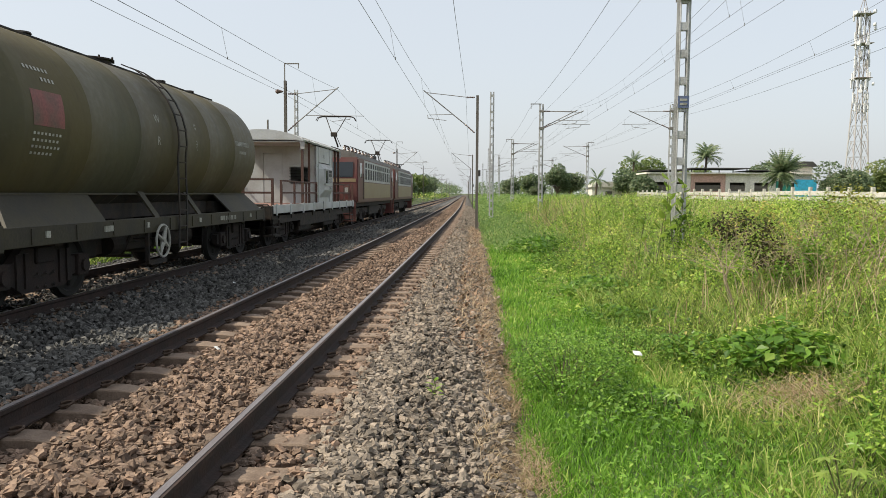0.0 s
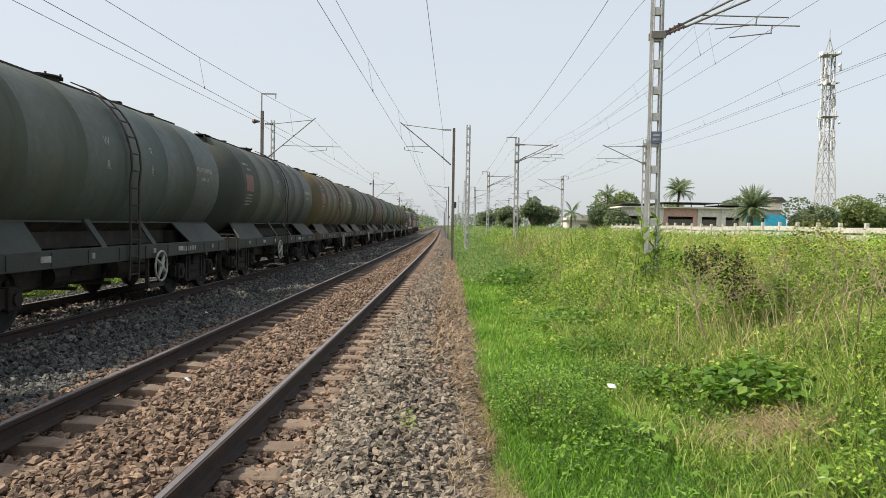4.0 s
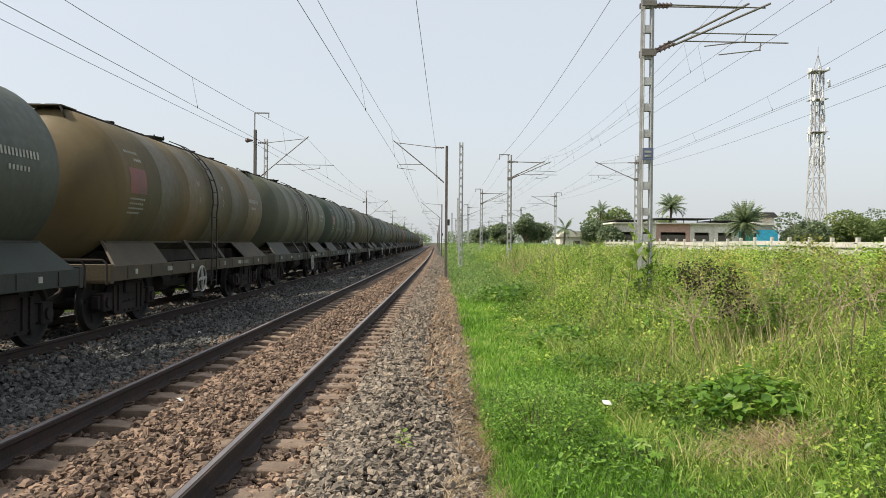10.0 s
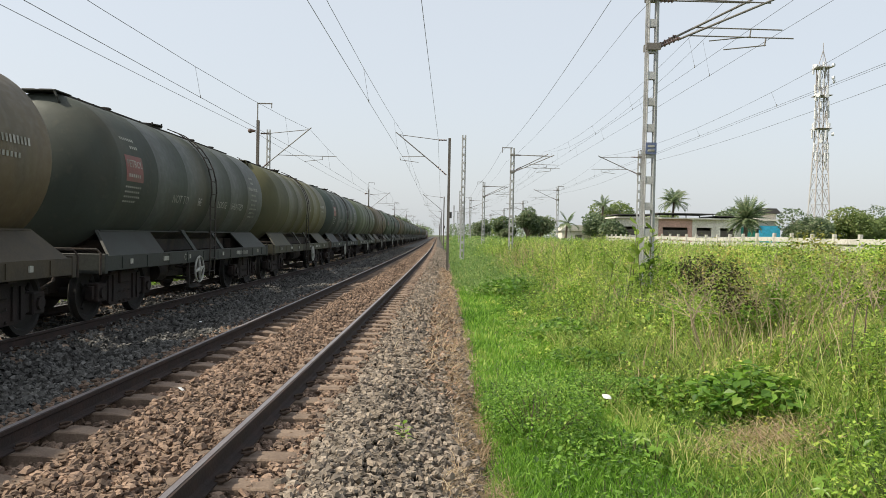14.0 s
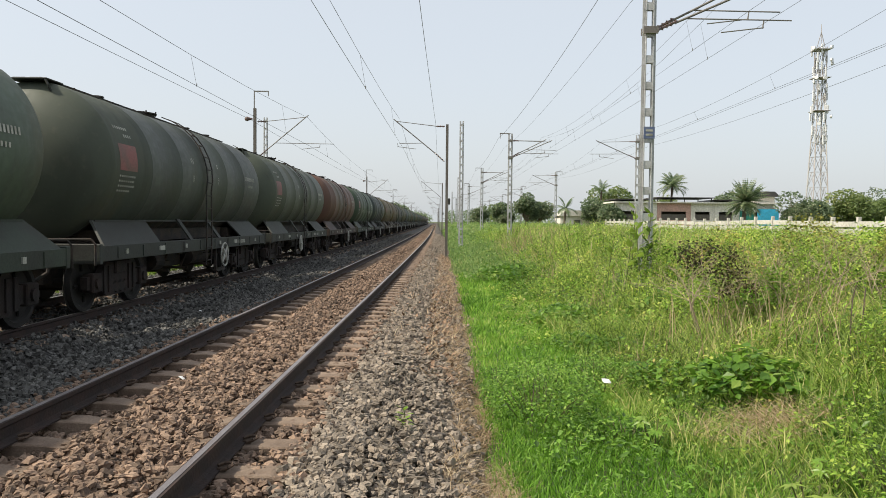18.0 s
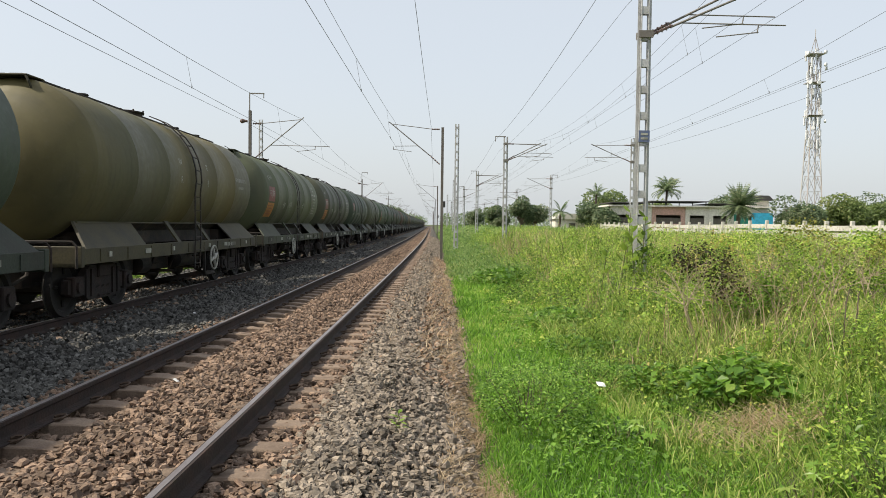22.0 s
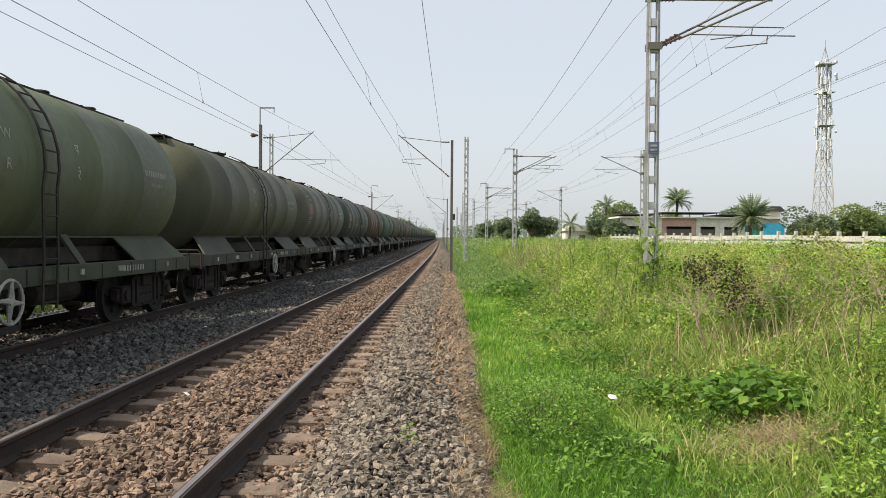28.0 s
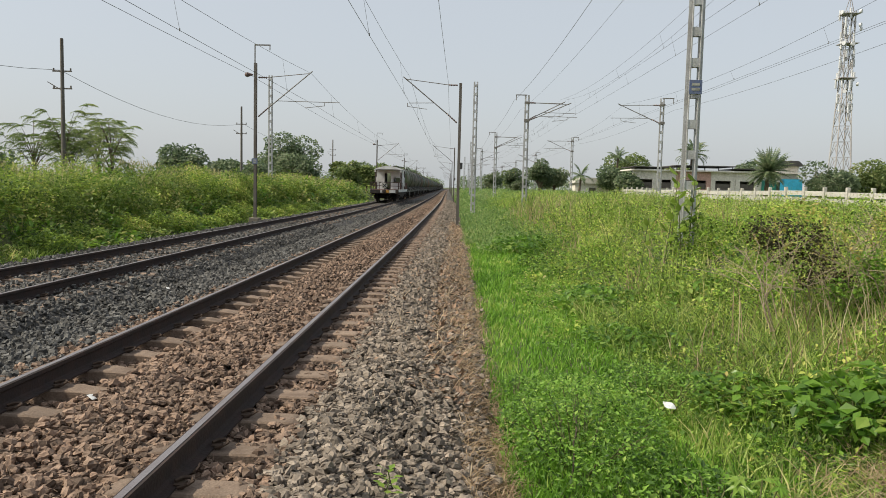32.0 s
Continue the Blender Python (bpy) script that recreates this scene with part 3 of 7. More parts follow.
def bogie_frame_mesh():
    bm = B()
    for s in (-1, 1):
        out = [(-1.25, 0.62), (-0.72, 0.66), (-0.5, 0.84), (0.5, 0.84), (0.72, 0.66), (1.25, 0.62), (1.25, 0.40), (0.78, 0.38), (0.52, 0.24), (-0.52, 0.24), (-0.78, 0.38), (-1.25, 0.40)]
        vs = prism(bm, out, s * 0.98, s * 1.10, axis='x')
        for d in (-1, 1):
            box(bm, *sorted((s * 0.97, s * 1.16)), d * 1.0 - 0.16, d * 1.0 + 0.16, 0.34, 0.67, 0.02)
            rod(bm, (s * 1.16, d * 1.0, 0.5), (s * 1.20, d * 1.0, 0.5), 0.10, 10)
            for q in (0.42, 0.62):
                box(bm, *sorted((s * 1.10, s * 1.13)), d * q - 0.05, d * q + 0.05, 0.30, 0.78)
    box(bm, -1.15, 1.15, -0.22, 0.22, 0.62, 0.86, 0.02)
    for d in (-1, 1):
        rod(bm, (-0.95, d * 0.42, 0.35), (0.95, d * 0.42, 0.35), 0.04, 6)
        for s in (-1, 1):
            box(bm, s * 0.72 - 0.05, s * 0.72 + 0.05, d * 0.46 - 0.06, d * 0.46 + 0.06, 0.3, 0.62)
    me = bpy.data.meshes.new("bogie")
    bmesh.ops.recalc_face_normals(bm, faces=bm.faces)
    bm.to_mesh(me)
    bm.free()
    me.materials.append(M["bogie"])
    return me


def spring_mesh():
    bm = B()
    for k in (-0.2, 0.0, 0.2):
        pts = [(0.11 * math.cos(a * 0.9), k + 0.08 * math.sin(a * 0.9), 0.28 + 0.026 * a) for a in range(13)]
        tube(bm, pts, 0.018, 5)
    me = bpy.data.meshes.new("spring")
    bm.to_mesh(me)
    bm.free()
    me.materials.append(M["grime"])
    return me


BOGIE, SPRING = bogie_frame_mesh(), spring_mesh()


def bogie(car, y):
    bg = part("bogie", BOGIE, None, car, "oily black cast steel bogie", at=pose(0, y, 0))
    for s in (-1, 1):
        part("spring", SPRING, None, bg, at=pose(s * 1.02, 0, 0))
    for d in (-1, 1):
        wheelset(bg, d * 1.0)
    return bg


def coupler(car, y, s):
    bm = B()
    box(bm, -0.11, 0.11, *sorted((y, y + s * 0.36)), 1.0, 1.2, 0.03)
    box(bm, -0.19, 0.17, *sorted((y + s * 0.28, y + s * 0.48)), 0.94, 1.26, 0.05)
    rod(bm, (0.6, y - s * 0.05, 0.98), (0.6, y + s * 0.06, 0.72), 0.03, 6)
    rod(bm, (0.6, y + s * 0.06, 0.72), (0.35, y + s * 0.3, 0.5), 0.03, 6)
    bar = [(0.3, y + s * 0.1, 1.28), (1.35, y + s * 0.1, 1.28), (1.42, y + s * 0.1, 1.2), (1.42, y + s * 0.1, 0.85)]
    for a, b in zip(bar, bar[1:]):
        rod(bm, a, b, 0.018, 6)
    return part("coupler", bm, M["grime"], car, "black knuckle coupler with uncoupling lever", True)


def tank_wagon():
    """One bogie tank wagon, origin at rail level under its middle, +y ahead."""
    car = thing("tank_wagon", "grimy bogie tank wagon for petrol, rolling on the rails", "tank wagon", group="tank wagons of the train")
    bm = B()
    prof = [(-TANK_H - 0.50, 0.02), (-TANK_H - 0.48, 0.35), (-TANK_H - 0.41, 0.75), (-TANK_H - 0.28, 1.10), (-TANK_H - 0.12, 1.33), (-TANK_H, TANK_R - 0.012),
            (-TANK_H + 0.03, TANK_R)]
    for k in range(1, 6):
        y = -TANK_H + k * 2 * TANK_H / 6
        prof += [(y - 0.02, TANK_R), (y - 0.012, TANK_R + 0.006), (y + 0.012, TANK_R + 0.006), (y + 0.02, TANK_R)]
    prof += [(-a, r) for a, r in prof[6::-1]]
    turned(bm, prof, (0, 0, TANK_Z), seg=56)
    part("tank", bm, M["tank"], car, "riveted cylindrical steel tank", True)
    # black strip round the underside: shade and grime put into its colour
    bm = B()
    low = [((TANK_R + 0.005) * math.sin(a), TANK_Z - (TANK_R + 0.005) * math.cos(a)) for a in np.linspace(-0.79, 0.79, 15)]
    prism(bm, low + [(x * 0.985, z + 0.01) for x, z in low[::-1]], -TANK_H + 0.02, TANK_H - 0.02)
    part("belly", bm, M["grime"], car, "black underside of the tank, shade and grime put into its colour")
    # walkway, manhole and valves on the top
    bm = B()
    top = TANK_Z + TANK_R
    for s in (-1, 1):
        box(bm, s * 0.15 - 0.11, s * 0.15 + 0.11, -TANK_H - 0.2, TANK_H + 0.1, top + 0.0, top + 0.03)
    for k in range(9):
        y = -TANK_H + 0.3 + k * 1.22
        box(bm, -0.27, 0.27, y - 0.03, y + 0.03, top - 0.08, top + 0.0)
    part("walkway", bm, M["grime"], car, "narrow dark plank walkway along the top")
    bm = B()
    box(bm, -0.34, 0.34, -TANK_H - 0.22, -TANK_H + 0.35, top - 0.005, top + 0.022, 0.008)
    for s in (-1, 1):
        bend_of = [(0.31, -0.20, top - 0.01), (0.36, -0.20, top - 0.1), (0.38, -0.16, top - 0.2)]
        for p, q in zip(bend_of, bend_of[1:]):
            rod(bm, (s * p[0], p[1] - TANK_H, p[2]), (s * q[0], q[1] - TANK_H, q[2]), 0.022, 6)
    part("end_platform", bm, M["frame"], car, "thin steel end platform on curved braces")
    bm = B()
    turned(bm, [(top - 0.1, 0.34), (top + 0.05, 0.34), (top + 0.05, 0.39), (top + 0.08, 0.39), (top + 0.11, 0.22)], (0, -0.55, 0), axis='z', seg=20)
    for k in range(8):
        a = k * math.pi / 4
        rod(bm, (0.39 * math.cos(a), -0.55 + 0.39 * math.sin(a), top + 0.04), (0.39 * math.cos(a), -0.55 + 0.39 * math.sin(a), top + 0.11), 0.02, 5)
    part("manhole", bm, M["grime"], car, "bolted round manhole lid", True)
    for y in (-2.9, 2.2, 3.9):
        bm = B()
        turned(bm, [(top - 0.05, 0.11), (top + 0.06, 0.11), (top + 0.06, 0.15), (top + 0.09, 0.13)], (0.1, y, 0), axis='z', seg=12)
        part("valve_cap", bm, M["grime"], car, smooth=True)
    # top hand rail
    for y0, y1 in ((-3.6, -1.6), (0.2, 1.4)):
        bm = B()
        rod(bm, (-0.45, y0, top - 0.05), (-0.45, y0, top + 0.16), 0.012, 5)
        rod(bm, (-0.45, y1, top - 0.05), (-0.45, y1, top + 0.16), 0.012, 5)
        rod(bm, (-0.45, y0, top + 0.28), (-0.45, y1, top + 0.16), 0.012, 5)
        part("hand_rail", bm, M["grime"], car)
    # ladders over both flanks
    for s in (-1, 1):
        bm = B()
        arc = [(s * (TANK_R + 0.09) * math.cos(a), TANK_Z + (TANK_R + 0.09) * math.sin(a)) for a in np.linspace(radians(-12), radians(74), 9)]
        pts = [(s * 1.47, 0.55), (s * 1.49, 1.25)] + arc
        for dy in (-0.19, 0.19):
            for p, q in zip(pts, pts[1:]):
                beam(bm, (p[0], dy, p[1]), (q[0], dy, q[1]), 0.05, 0.022)
        run = [(0.0, pts[0])]
        for p, q in zip(pts, pts[1:]):
            run.append((run[-1][0] + math.hypot(q[0] - p[0], q[1] - p[1]), q))
        d = 0.1
        while d < run[-1][0]:
            for (d0, p), (d1, q) in zip(run, run[1:]):
                if d0 <= d < d1:
                    t = (d - d0) / (d1 - d0)
                    c = (p[0] + (q[0] - p[0]) * t, p[1] + (q[1] - p[1]) * t)
                    rod(bm, (c[0], -0.19, c[1]), (c[0], 0.19, c[1]), 0.014, 5)
            d += 0.31
        part("ladder", bm, M["grime"], car, "dark steel rung ladder", at=pose(0, -0.05, 0))
    # underframe
    for s in (-1, 1):
        bm = B()
        box(bm, *sorted((s * 1.34, s * 1.44)), -5.6, 5.6, 0.90, 1.17, 0.008)
        for k in range(10):
            y = -5.0 + k * 1.11
            box(bm, *sorted((s * 1.44, s * 1.455)), y - 0.03, y + 0.03, 0.93, 1.14)
        part("solebar", bm, M["frame"], car, "grimy green side sill")
        for i, y in enumerate((-4.7, -3.1, -1.6, 0.9, 2.2, 4.4)):
            bm = B()
            box(bm, *sorted((s * 1.44, s * 1.462)), y, y + (0.26 if i in (1, 4) else 0.09), 1.0, 1.09)
            part("tag_plate", bm, M["white"], car)
        for e in (-1, 1):
            bm = B()
            a, b, c, d = e * 5.5, e * 3.0, e * 2.85, e * 5.15
            lo, hi = 1.17, 1.545
            x_lo, x_hi = s * 1.42, s * 1.04
            q = [bm.verts.new(p) for p in ((x_lo, a, lo), (x_lo, b, lo), (x_hi, c, hi + 0.06), (x_hi, d, hi + 0.06), (x_lo - s * 0.05, a, lo), (x_lo - s * 0.05, b, lo), (x_hi - s * 0.05, c, hi + 0.06), (x_hi - s * 0.05, d, hi + 0.06))]
            for f in ((0, 1, 2, 3), (7, 6, 5, 4), (0, 4, 5, 1), (1, 5, 6, 2), (2, 6, 7, 3), (3, 7, 4, 0)):
                bm.faces.new([q[i] for i in f])
            part("saddle_plate", bm, M["frame"], car, "sloping grimy green saddle plate")
            bm = B()
            prism(bm, [(s * 1.41, 1.17), (s * 1.09, 1.63), (s * 1.05, 1.62), (s * 1.37, 1.17)], *sorted((e * 0.95, e * 1.15)))
            part("strut", bm, M["frame"], car)
    bm = B()
    box(bm, -0.42, 0.42, -5.6, 5.6, 0.50, 1.15)
    part("centre_sill", bm, M["grime"], car)
    for y in (-4.2, -1.6, 0.2, 1.6, 4.2):
        bm = B()
        box(bm, -1.34, 1.34, y - 0.1, y + 0.1, 0.86, 1.158)
        part("cross_bearer", bm, M["grime"], car)
    # black blocks added below the tank to make the openings as dark as shade
    for x, y0, y1 in ((1.05, -4.9, -2.9), (0.86, -2.898, 2.898), (1.05, 2.9, 4.9)):
        bm = B()
        box(bm, -x, x, y0, y1, 1.16, 1.42)
        part("cradle", bm, M["grime"], car)
    for s in (-1, 1):
        bm = B()
        box(bm, *sorted((s * 1.02, s * 1.075)), -5.1, 5.1, 1.575, 1.605)
        part("tank_ledge", bm, M["frame"], car, "narrow ledge along the tank's lower edge")
    for e in (-1, 1):
        bm = B()
        box(bm, -1.45, 1.45, *sorted((e * 5.6, e * 5.72)), 0.86, 1.20, 0.01)
        part("headstock", bm, M["frame"], car)
        coupler(car, e * 5.72, e)
        bogie(car, e * 4.2)
    bm = B()
    turned(bm, [(-1.2, 0.05), (-1.2, 0.2), (-0.75, 0.22), (-0.7, 0.1)], (0.45, 0, 0.66), seg=14)
    rod(bm, (0.45, -0.7, 0.66), (0.3, 3.0, 0.55), 0.025, 6)
    rod(bm, (-0.2, -3.1, 0.5), (-0.2, 3.1, 0.5), 0.03, 6)
    box(bm, -0.9, -0.3, 0.5, 1.4, 0.5, 0.85, 0.04)
    box(bm, -0.2, 0.5, -2.6, -1.5, 0.45, 0.88, 0.05)
    turned(bm, [(0.9, 0.05), (0.95, 0.2), (2.3, 0.2), (2.35, 0.05)], (0.55, 0, 0.68), seg=14)
    for y in (-2.4, -0.6, 0.7, 2.4):
        rod(bm, (0.7, y, 0.9), (0.5, y, 0.42), 0.03, 6)
        rod(bm, (0.7, y, 0.42), (-0.7, y, 0.42), 0.035, 6)
    part("brake_gear", bm, M["grime"], car, "brake cylinder and pull rods")
    return car


def handwheel_meshes():
    bm = B()
    R, n = 0.29, 24
    pts = [(0, R * math.cos(2 * math.pi * i / n), R * math.sin(2 * math.pi * i / n)) for i in range(n)]
    tube(bm, pts, 0.022, 6, True)
    for i in range(4):
        a = 0.5 + i * math.pi / 2
        rod(bm, (0, 0.03 * math.cos(a), 0.03 * math.sin(a)), (0.0, (R - 0.01) * math.cos(a + 0.2), (R - 0.01) * math.sin(a + 0.2)), 0.048, 6, 0.02)
    rod(bm, (-0.04, 0, 0), (0.04, 0, 0), 0.06, 10)
    a = bpy.data.meshes.new("handwheel")
    bm.to_mesh(a)
    bm.free()
    a.materials.append(M["grey_wheel"])
    bm = B()
    rod(bm, (-0.5, 0, 0), (-0.04, 0, 0), 0.02, 6)
    for d in (-0.32, 0.42):
        box(bm, -0.12, -0.06, d - 0.03, d + 0.03, -0.42, 0.4)
    box(bm, -0.12, -0.06, -0.35, 0.45, -0.44, -0.38)
    box(bm, -0.2, -0.04, -0.3, 0.4, -0.46, -0.43)
    b = bpy.data.meshes.new("handwheel_bracket")
    bm.to_mesh(b)
    bm.free()
    b.materials.append(M["grime"])
    return a, b


HANDWHEEL, BRACKET = handwheel_meshes()


def as_mesh(name, pair, mat):
    return mesh_of(name, pair[0], pair[1], mat)


# markings, painted once and shared
MARK = dict(
    petrol=as_mesh("petrol_label", tank_patch(-4.85, -3.95, 2.35, 2.85), M["pink"]),
    petrol_word=as_mesh("petrol_word", tank_words([("पेट्रोल", 0.30, -4.4, 2.62)], 0.010), M["white"]),
    orange=as_mesh("orange_label", tank_patch(-4.9, -3.95, 1.78, 2.30), M["orange"]),
    orange_lines=as_mesh("orange_label_lines", tank_bars([(-4.8, -4.1, 2.18, 0.04), (-4.8, -4.1, 2.08, 0.04), (-4.8, -4.2, 1.98, 0.04), (-4.8, -4.1, 1.88, 0.04)]), M["pink"]),
    date=as_mesh("return_date", tank_words([("R", 0.24, -4.62, 3.14), ("11-27", 0.16, -4.25, 3.2)]), M["white"]),
    small_red=as_mesh("red_label", tank_patch(-4.85, -4.1, 2.5, 2.98), M["pink"]),
    small_lines=as_mesh("small_lines", tank_bars([(-4.8, -4.2, 3.27, 0.06), (-4.5, -4.15, 3.12, 0.06), (-4.85, -4.15, 2.38, 0.035), (-4.85, -4.2, 2.29, 0.035), (-4.85, -4.15, 2.20, 0.035), (-4.85, -4.3, 2.11, 0.035)]), M["white"]),
    petrol_latin=as_mesh("petrol_word", tank_words([("PETROL", 0.19, -4.47, 2.82)], 0.010), M["white"]),
    petrol_line=as_mesh("label_line", tank_bars([(-4.75, -4.2, 2.58, 0.06)], 0.010), M["white"]),
    data_box=as_mesh("data_lines", tank_bars([(-4.85, -4.0, 2.16, 0.045), (-4.85, -4.0, 2.04, 0.045), (-4.85, -4.1, 1.92, 0.045), (-4.85, -4.0, 1.80, 0.045)]), M["white"]),
    loose_line=as_mesh("painted_word", tank_words([("लूज शंटिंग न करें", 0.24, -1.35, 2.45)]), M["white"]),
    letters_nr=as_mesh("painted_letter", tank_words([("N R", 0.24, -0.75, 3.12), ("उ प", 0.24, -0.7, 2.82)]), M["white"]),
    loose_a=as_mesh("painted_word", tank_words([("लूज", 0.26, -2.3, 2.28)]), M["white"]),
    loose_b=as_mesh("painted_word", tank_words([("शंटिंग", 0.26, -1.2, 2.28)]), M["white"]),
    loose_c=as_mesh("painted_word", tank_words([("करें", 0.26, 1.35, 2.28)]), M["white"]),
    not_to=as_mesh("painted_word", tank_words([("NOT TO", 0.25, -2.0, 2.28)]), M["white"]),
    be=as_mesh("painted_word", tank_words([("BE", 0.25, -0.75, 2.28)]), M["white"]),
    loose=as_mesh("painted_word", tank_words([("LOOSE", 0.25, 1.0, 2.28)]), M["white"]),
    shunted=as_mesh("painted_word", tank_words([("SHUNTED", 0.25, 2.35, 2.28)]), M["white"]),
    w=as_mesh("painted_letter", tank_words([("W", 0.22, -0.95, 2.95)]), M["white"]),
    r=as_mesh("painted_letter", tank_words([("R", 0.22, -0.95, 2.55)]), M["white"]),
    p=as_mesh("painted_letter", tank_words([("प", 0.22, 0.9, 2.95)]), M["white"]),
    re=as_mesh("painted_letter", tank_words([("रे", 0.22, 0.9, 2.55)]), M["white"]),
    number=as_mesh("number_lines", tank_bars([(3.45, 4.5, 2.75, 0.11), (3.7, 4.25, 2.56, 0.07)]), M["white"]),
    number_block=as_mesh("data_lines", tank_bars([(3.8, 4.25, 3.17, 0.06), (3.85, 4.15, 3.02, 0.06), (3.5, 4.5, 2.82, 0.09), (3.75, 4.3, 2.66, 0.05), (3.75, 4.35, 2.52, 0.05), (3.75, 4.25, 2.38, 0.05), (3.65, 4.4, 2.26, 0.05), (3.7, 4.3, 2.14, 0.05), (3.7, 4.4, 2.02, 0.05)]), M["white"]),
    tail_number=as_mesh("number_lines", tank_bars([(-4.3, -3.1, 2.7, 0.13), (-3.9, -3.3, 2.48, 0.08)]), M["white"]),
)


def sill_words(body, size, y, z=1.035):
    flat, faces = letters(body, size)
    return [(1.447, y + u, z + v) for u, v in flat], faces


def sill_bars(y0, y1, z, hgt):
    n = int((y1 - y0) / 0.1)
    vs, fs = [], []
    for i in range(n):
        a = y0 + i * (y1 - y0) / n
        vs += [(1.447, a, z), (1.447, a + 0.06, z), (1.447, a + 0.06, z + hgt), (1.447, a, z + hgt)]
        fs.append((4 * i, 4 * i + 1, 4 * i + 2, 4 * i + 3))
    return vs, fs


SILL = {k: as_mesh("railway_initials", sill_words(w, 0.19, -1.75), M["white"]) for k, w in (("A", "पू त रे"), ("F", "उ प रे"), ("B", "C R"), ("E", "W R"))}
SILL_BARS = as_mesh("sill_number_lines", sill_bars(2.45, 3.35, 0.985, 0.1), M["white"])
STYLES = dict(
    A=("petrol", "petrol_word", "orange", "orange_lines", "date", "loose_a", "loose_b", "loose_c", "number_block"),
    F=("petrol", "petrol_word", "data_box", "date", "loose_line", "letters_nr", "number_block"),
    B=("small_red", "petrol_latin", "petrol_line", "small_lines", "not_to", "be", "loose", "shunted", "number_block"),
    C=("small_red", "small_lines", "w", "r", "p", "re", "number"),
    D=("w", "r", "p", "re", "number"),
    E=("small_lines", "w", "r", "p", "re", "number_block"),
)
# paints of the wagons, as they follow the engines: base colour, markings, handwheel ahead (1) or behind (-1) the ladder
JADE = (0.080, 0.112, 0.075)
GREEN, DEEP, OLIVE, BROWN, RUST, TAN, BLUE, PALE, SMOKE, RED, TEAL = (
    (0.100, 0.116, 0.073), (0.062, 0.081, 0.058), (0.118, 0.106, 0.050), (0.108, 0.088, 0.047), (0.200, 0.098, 0.052),
    (0.136, 0.117, 0.047), (0.070, 0.095, 0.084), (0.118, 0.128, 0.082), (0.040, 0.050, 0.042), (0.130, 0.056, 0.042), (0.060, 0.082, 0.060))
SOOT = (0.095, 0.078, 0.040)
MAROON = (0.112, 0.060, 0.045)
RAKE = [
    (SOOT, 'C', -1), (OLIVE, 'D', 1), (JADE, 'D', 1), (BROWN, 'C', -1), (JADE, 'C', 1), (TAN, 'C', 1), (DEEP, 'C', -1), (BLUE, 'C', 1), (BLUE, 'E', -1), (RUST, 'D', 1),
    (JADE, 'C', -1), (BROWN, 'C', -1), (GREEN, 'F', -1), (DEEP, 'C', 1), (GREEN, 'D', 1), (DEEP, 'B', 1), (GREEN, 'D', 1), (TAN, 'C', -1), (DEEP, 'C', -1), (TEAL, 'B', 1),
    (OLIVE, 'D', -1), (GREEN, 'D', -1), (DEEP, 'B', -1), (OLIVE, 'D', 1), (TEAL, 'B', -1), (OLIVE, 'C', 1), (TAN, 'C', -1), (SMOKE, 'E', -1), (DEEP, 'B', -1), (MAROON, 'D', 1),
    (DEEP, 'C', -1), (DEEP, 'C', 1), (TEAL, 'C', 1), (GREEN, 'A', -1), (GREEN, 'D', 1), (DEEP, 'B', -1), (DEEP, 'A', -1), (GREEN, 'A', -1), (TAN, 'D', 1), (DEEP, 'A', -1),
    (JADE, 'A', -1), (RUST, 'D', 1), (DEEP, 'D', -1), (TAN, 'D', 1), (JADE, 'C', -1), (RED, 'C', 1), (DEEP, 'B', 1), (GREEN, 'C', 1), (BROWN, 'D', 1), (PALE, 'C', -1)]
KIND = {GREEN: "grimy green", DEEP: "dark green", OLIVE: "olive green", BROWN: "sooty brown", RUST: "rust red", TAN: "stained olive brown", BLUE: "grey-green", PALE: "pale green", SMOKE: "blackened green", RED: "dull red-brown", TEAL: "dark blue-green", JADE: "cool green", SOOT: "sooty olive brown", MAROON: "maroon and olive mottled"}
PITCH, FIRST = 12.42, 14.53
TRAIN = []          # (thing, place along the line at the start)


def make_rake():
    base = tank_wagon()
    cars = [base] + [copy_thing(base, pose(0, 0, 0)) for _ in RAKE[1:]]
    r = random.Random(12)
    for k, (car, (paint, style, hw)) in enumerate(zip(cars, RAKE)):
        if k:
            WHEELS.extend(o for o in car.children_recursive if o.name.startswith("wheelset"))
        car["label"] = f"{KIND[paint]} bogie tank wagon with dirt streaks"
        shade = [c * r.uniform(0.85, 1.15) * r.uniform(0.94, 1.06) for c in paint]
        for o in car.children:
            if o.name.split('.')[0] == "tank":
                o.color = (*shade, 1)
            elif o.name.split('.')[0] in ("solebar", "saddle_plate", "strut", "headstock", "end_platform", "tank_ledge"):
                o.color = (*(c * 0.36 + 0.003 for c in shade), 1)
        part("handwheel_bracket", BRACKET, None, car, at=pose(1.46, hw * 1.1, 0.78))
        part("handwheel", HANDWHEEL, None, car, "light grey spoked brake handwheel", at=pose(1.52, hw * 1.1, 0.74, r.uniform(0, 80)))
        if style in SILL:
            part("railway_initials", SILL[style], None, car)
        tagged(part("sill_number_lines", SILL_BARS, None, car), kind="stuff")
        for mk in STYLES[style]:
            o = part(MARK[mk].name.split('.')[0], MARK[mk], None, car)
            if "lines" in o.name or "date" in o.name:
                o["kind"] = "stuff"
        TRAIN.append((car, FIRST - k * PITCH))


make_rake()


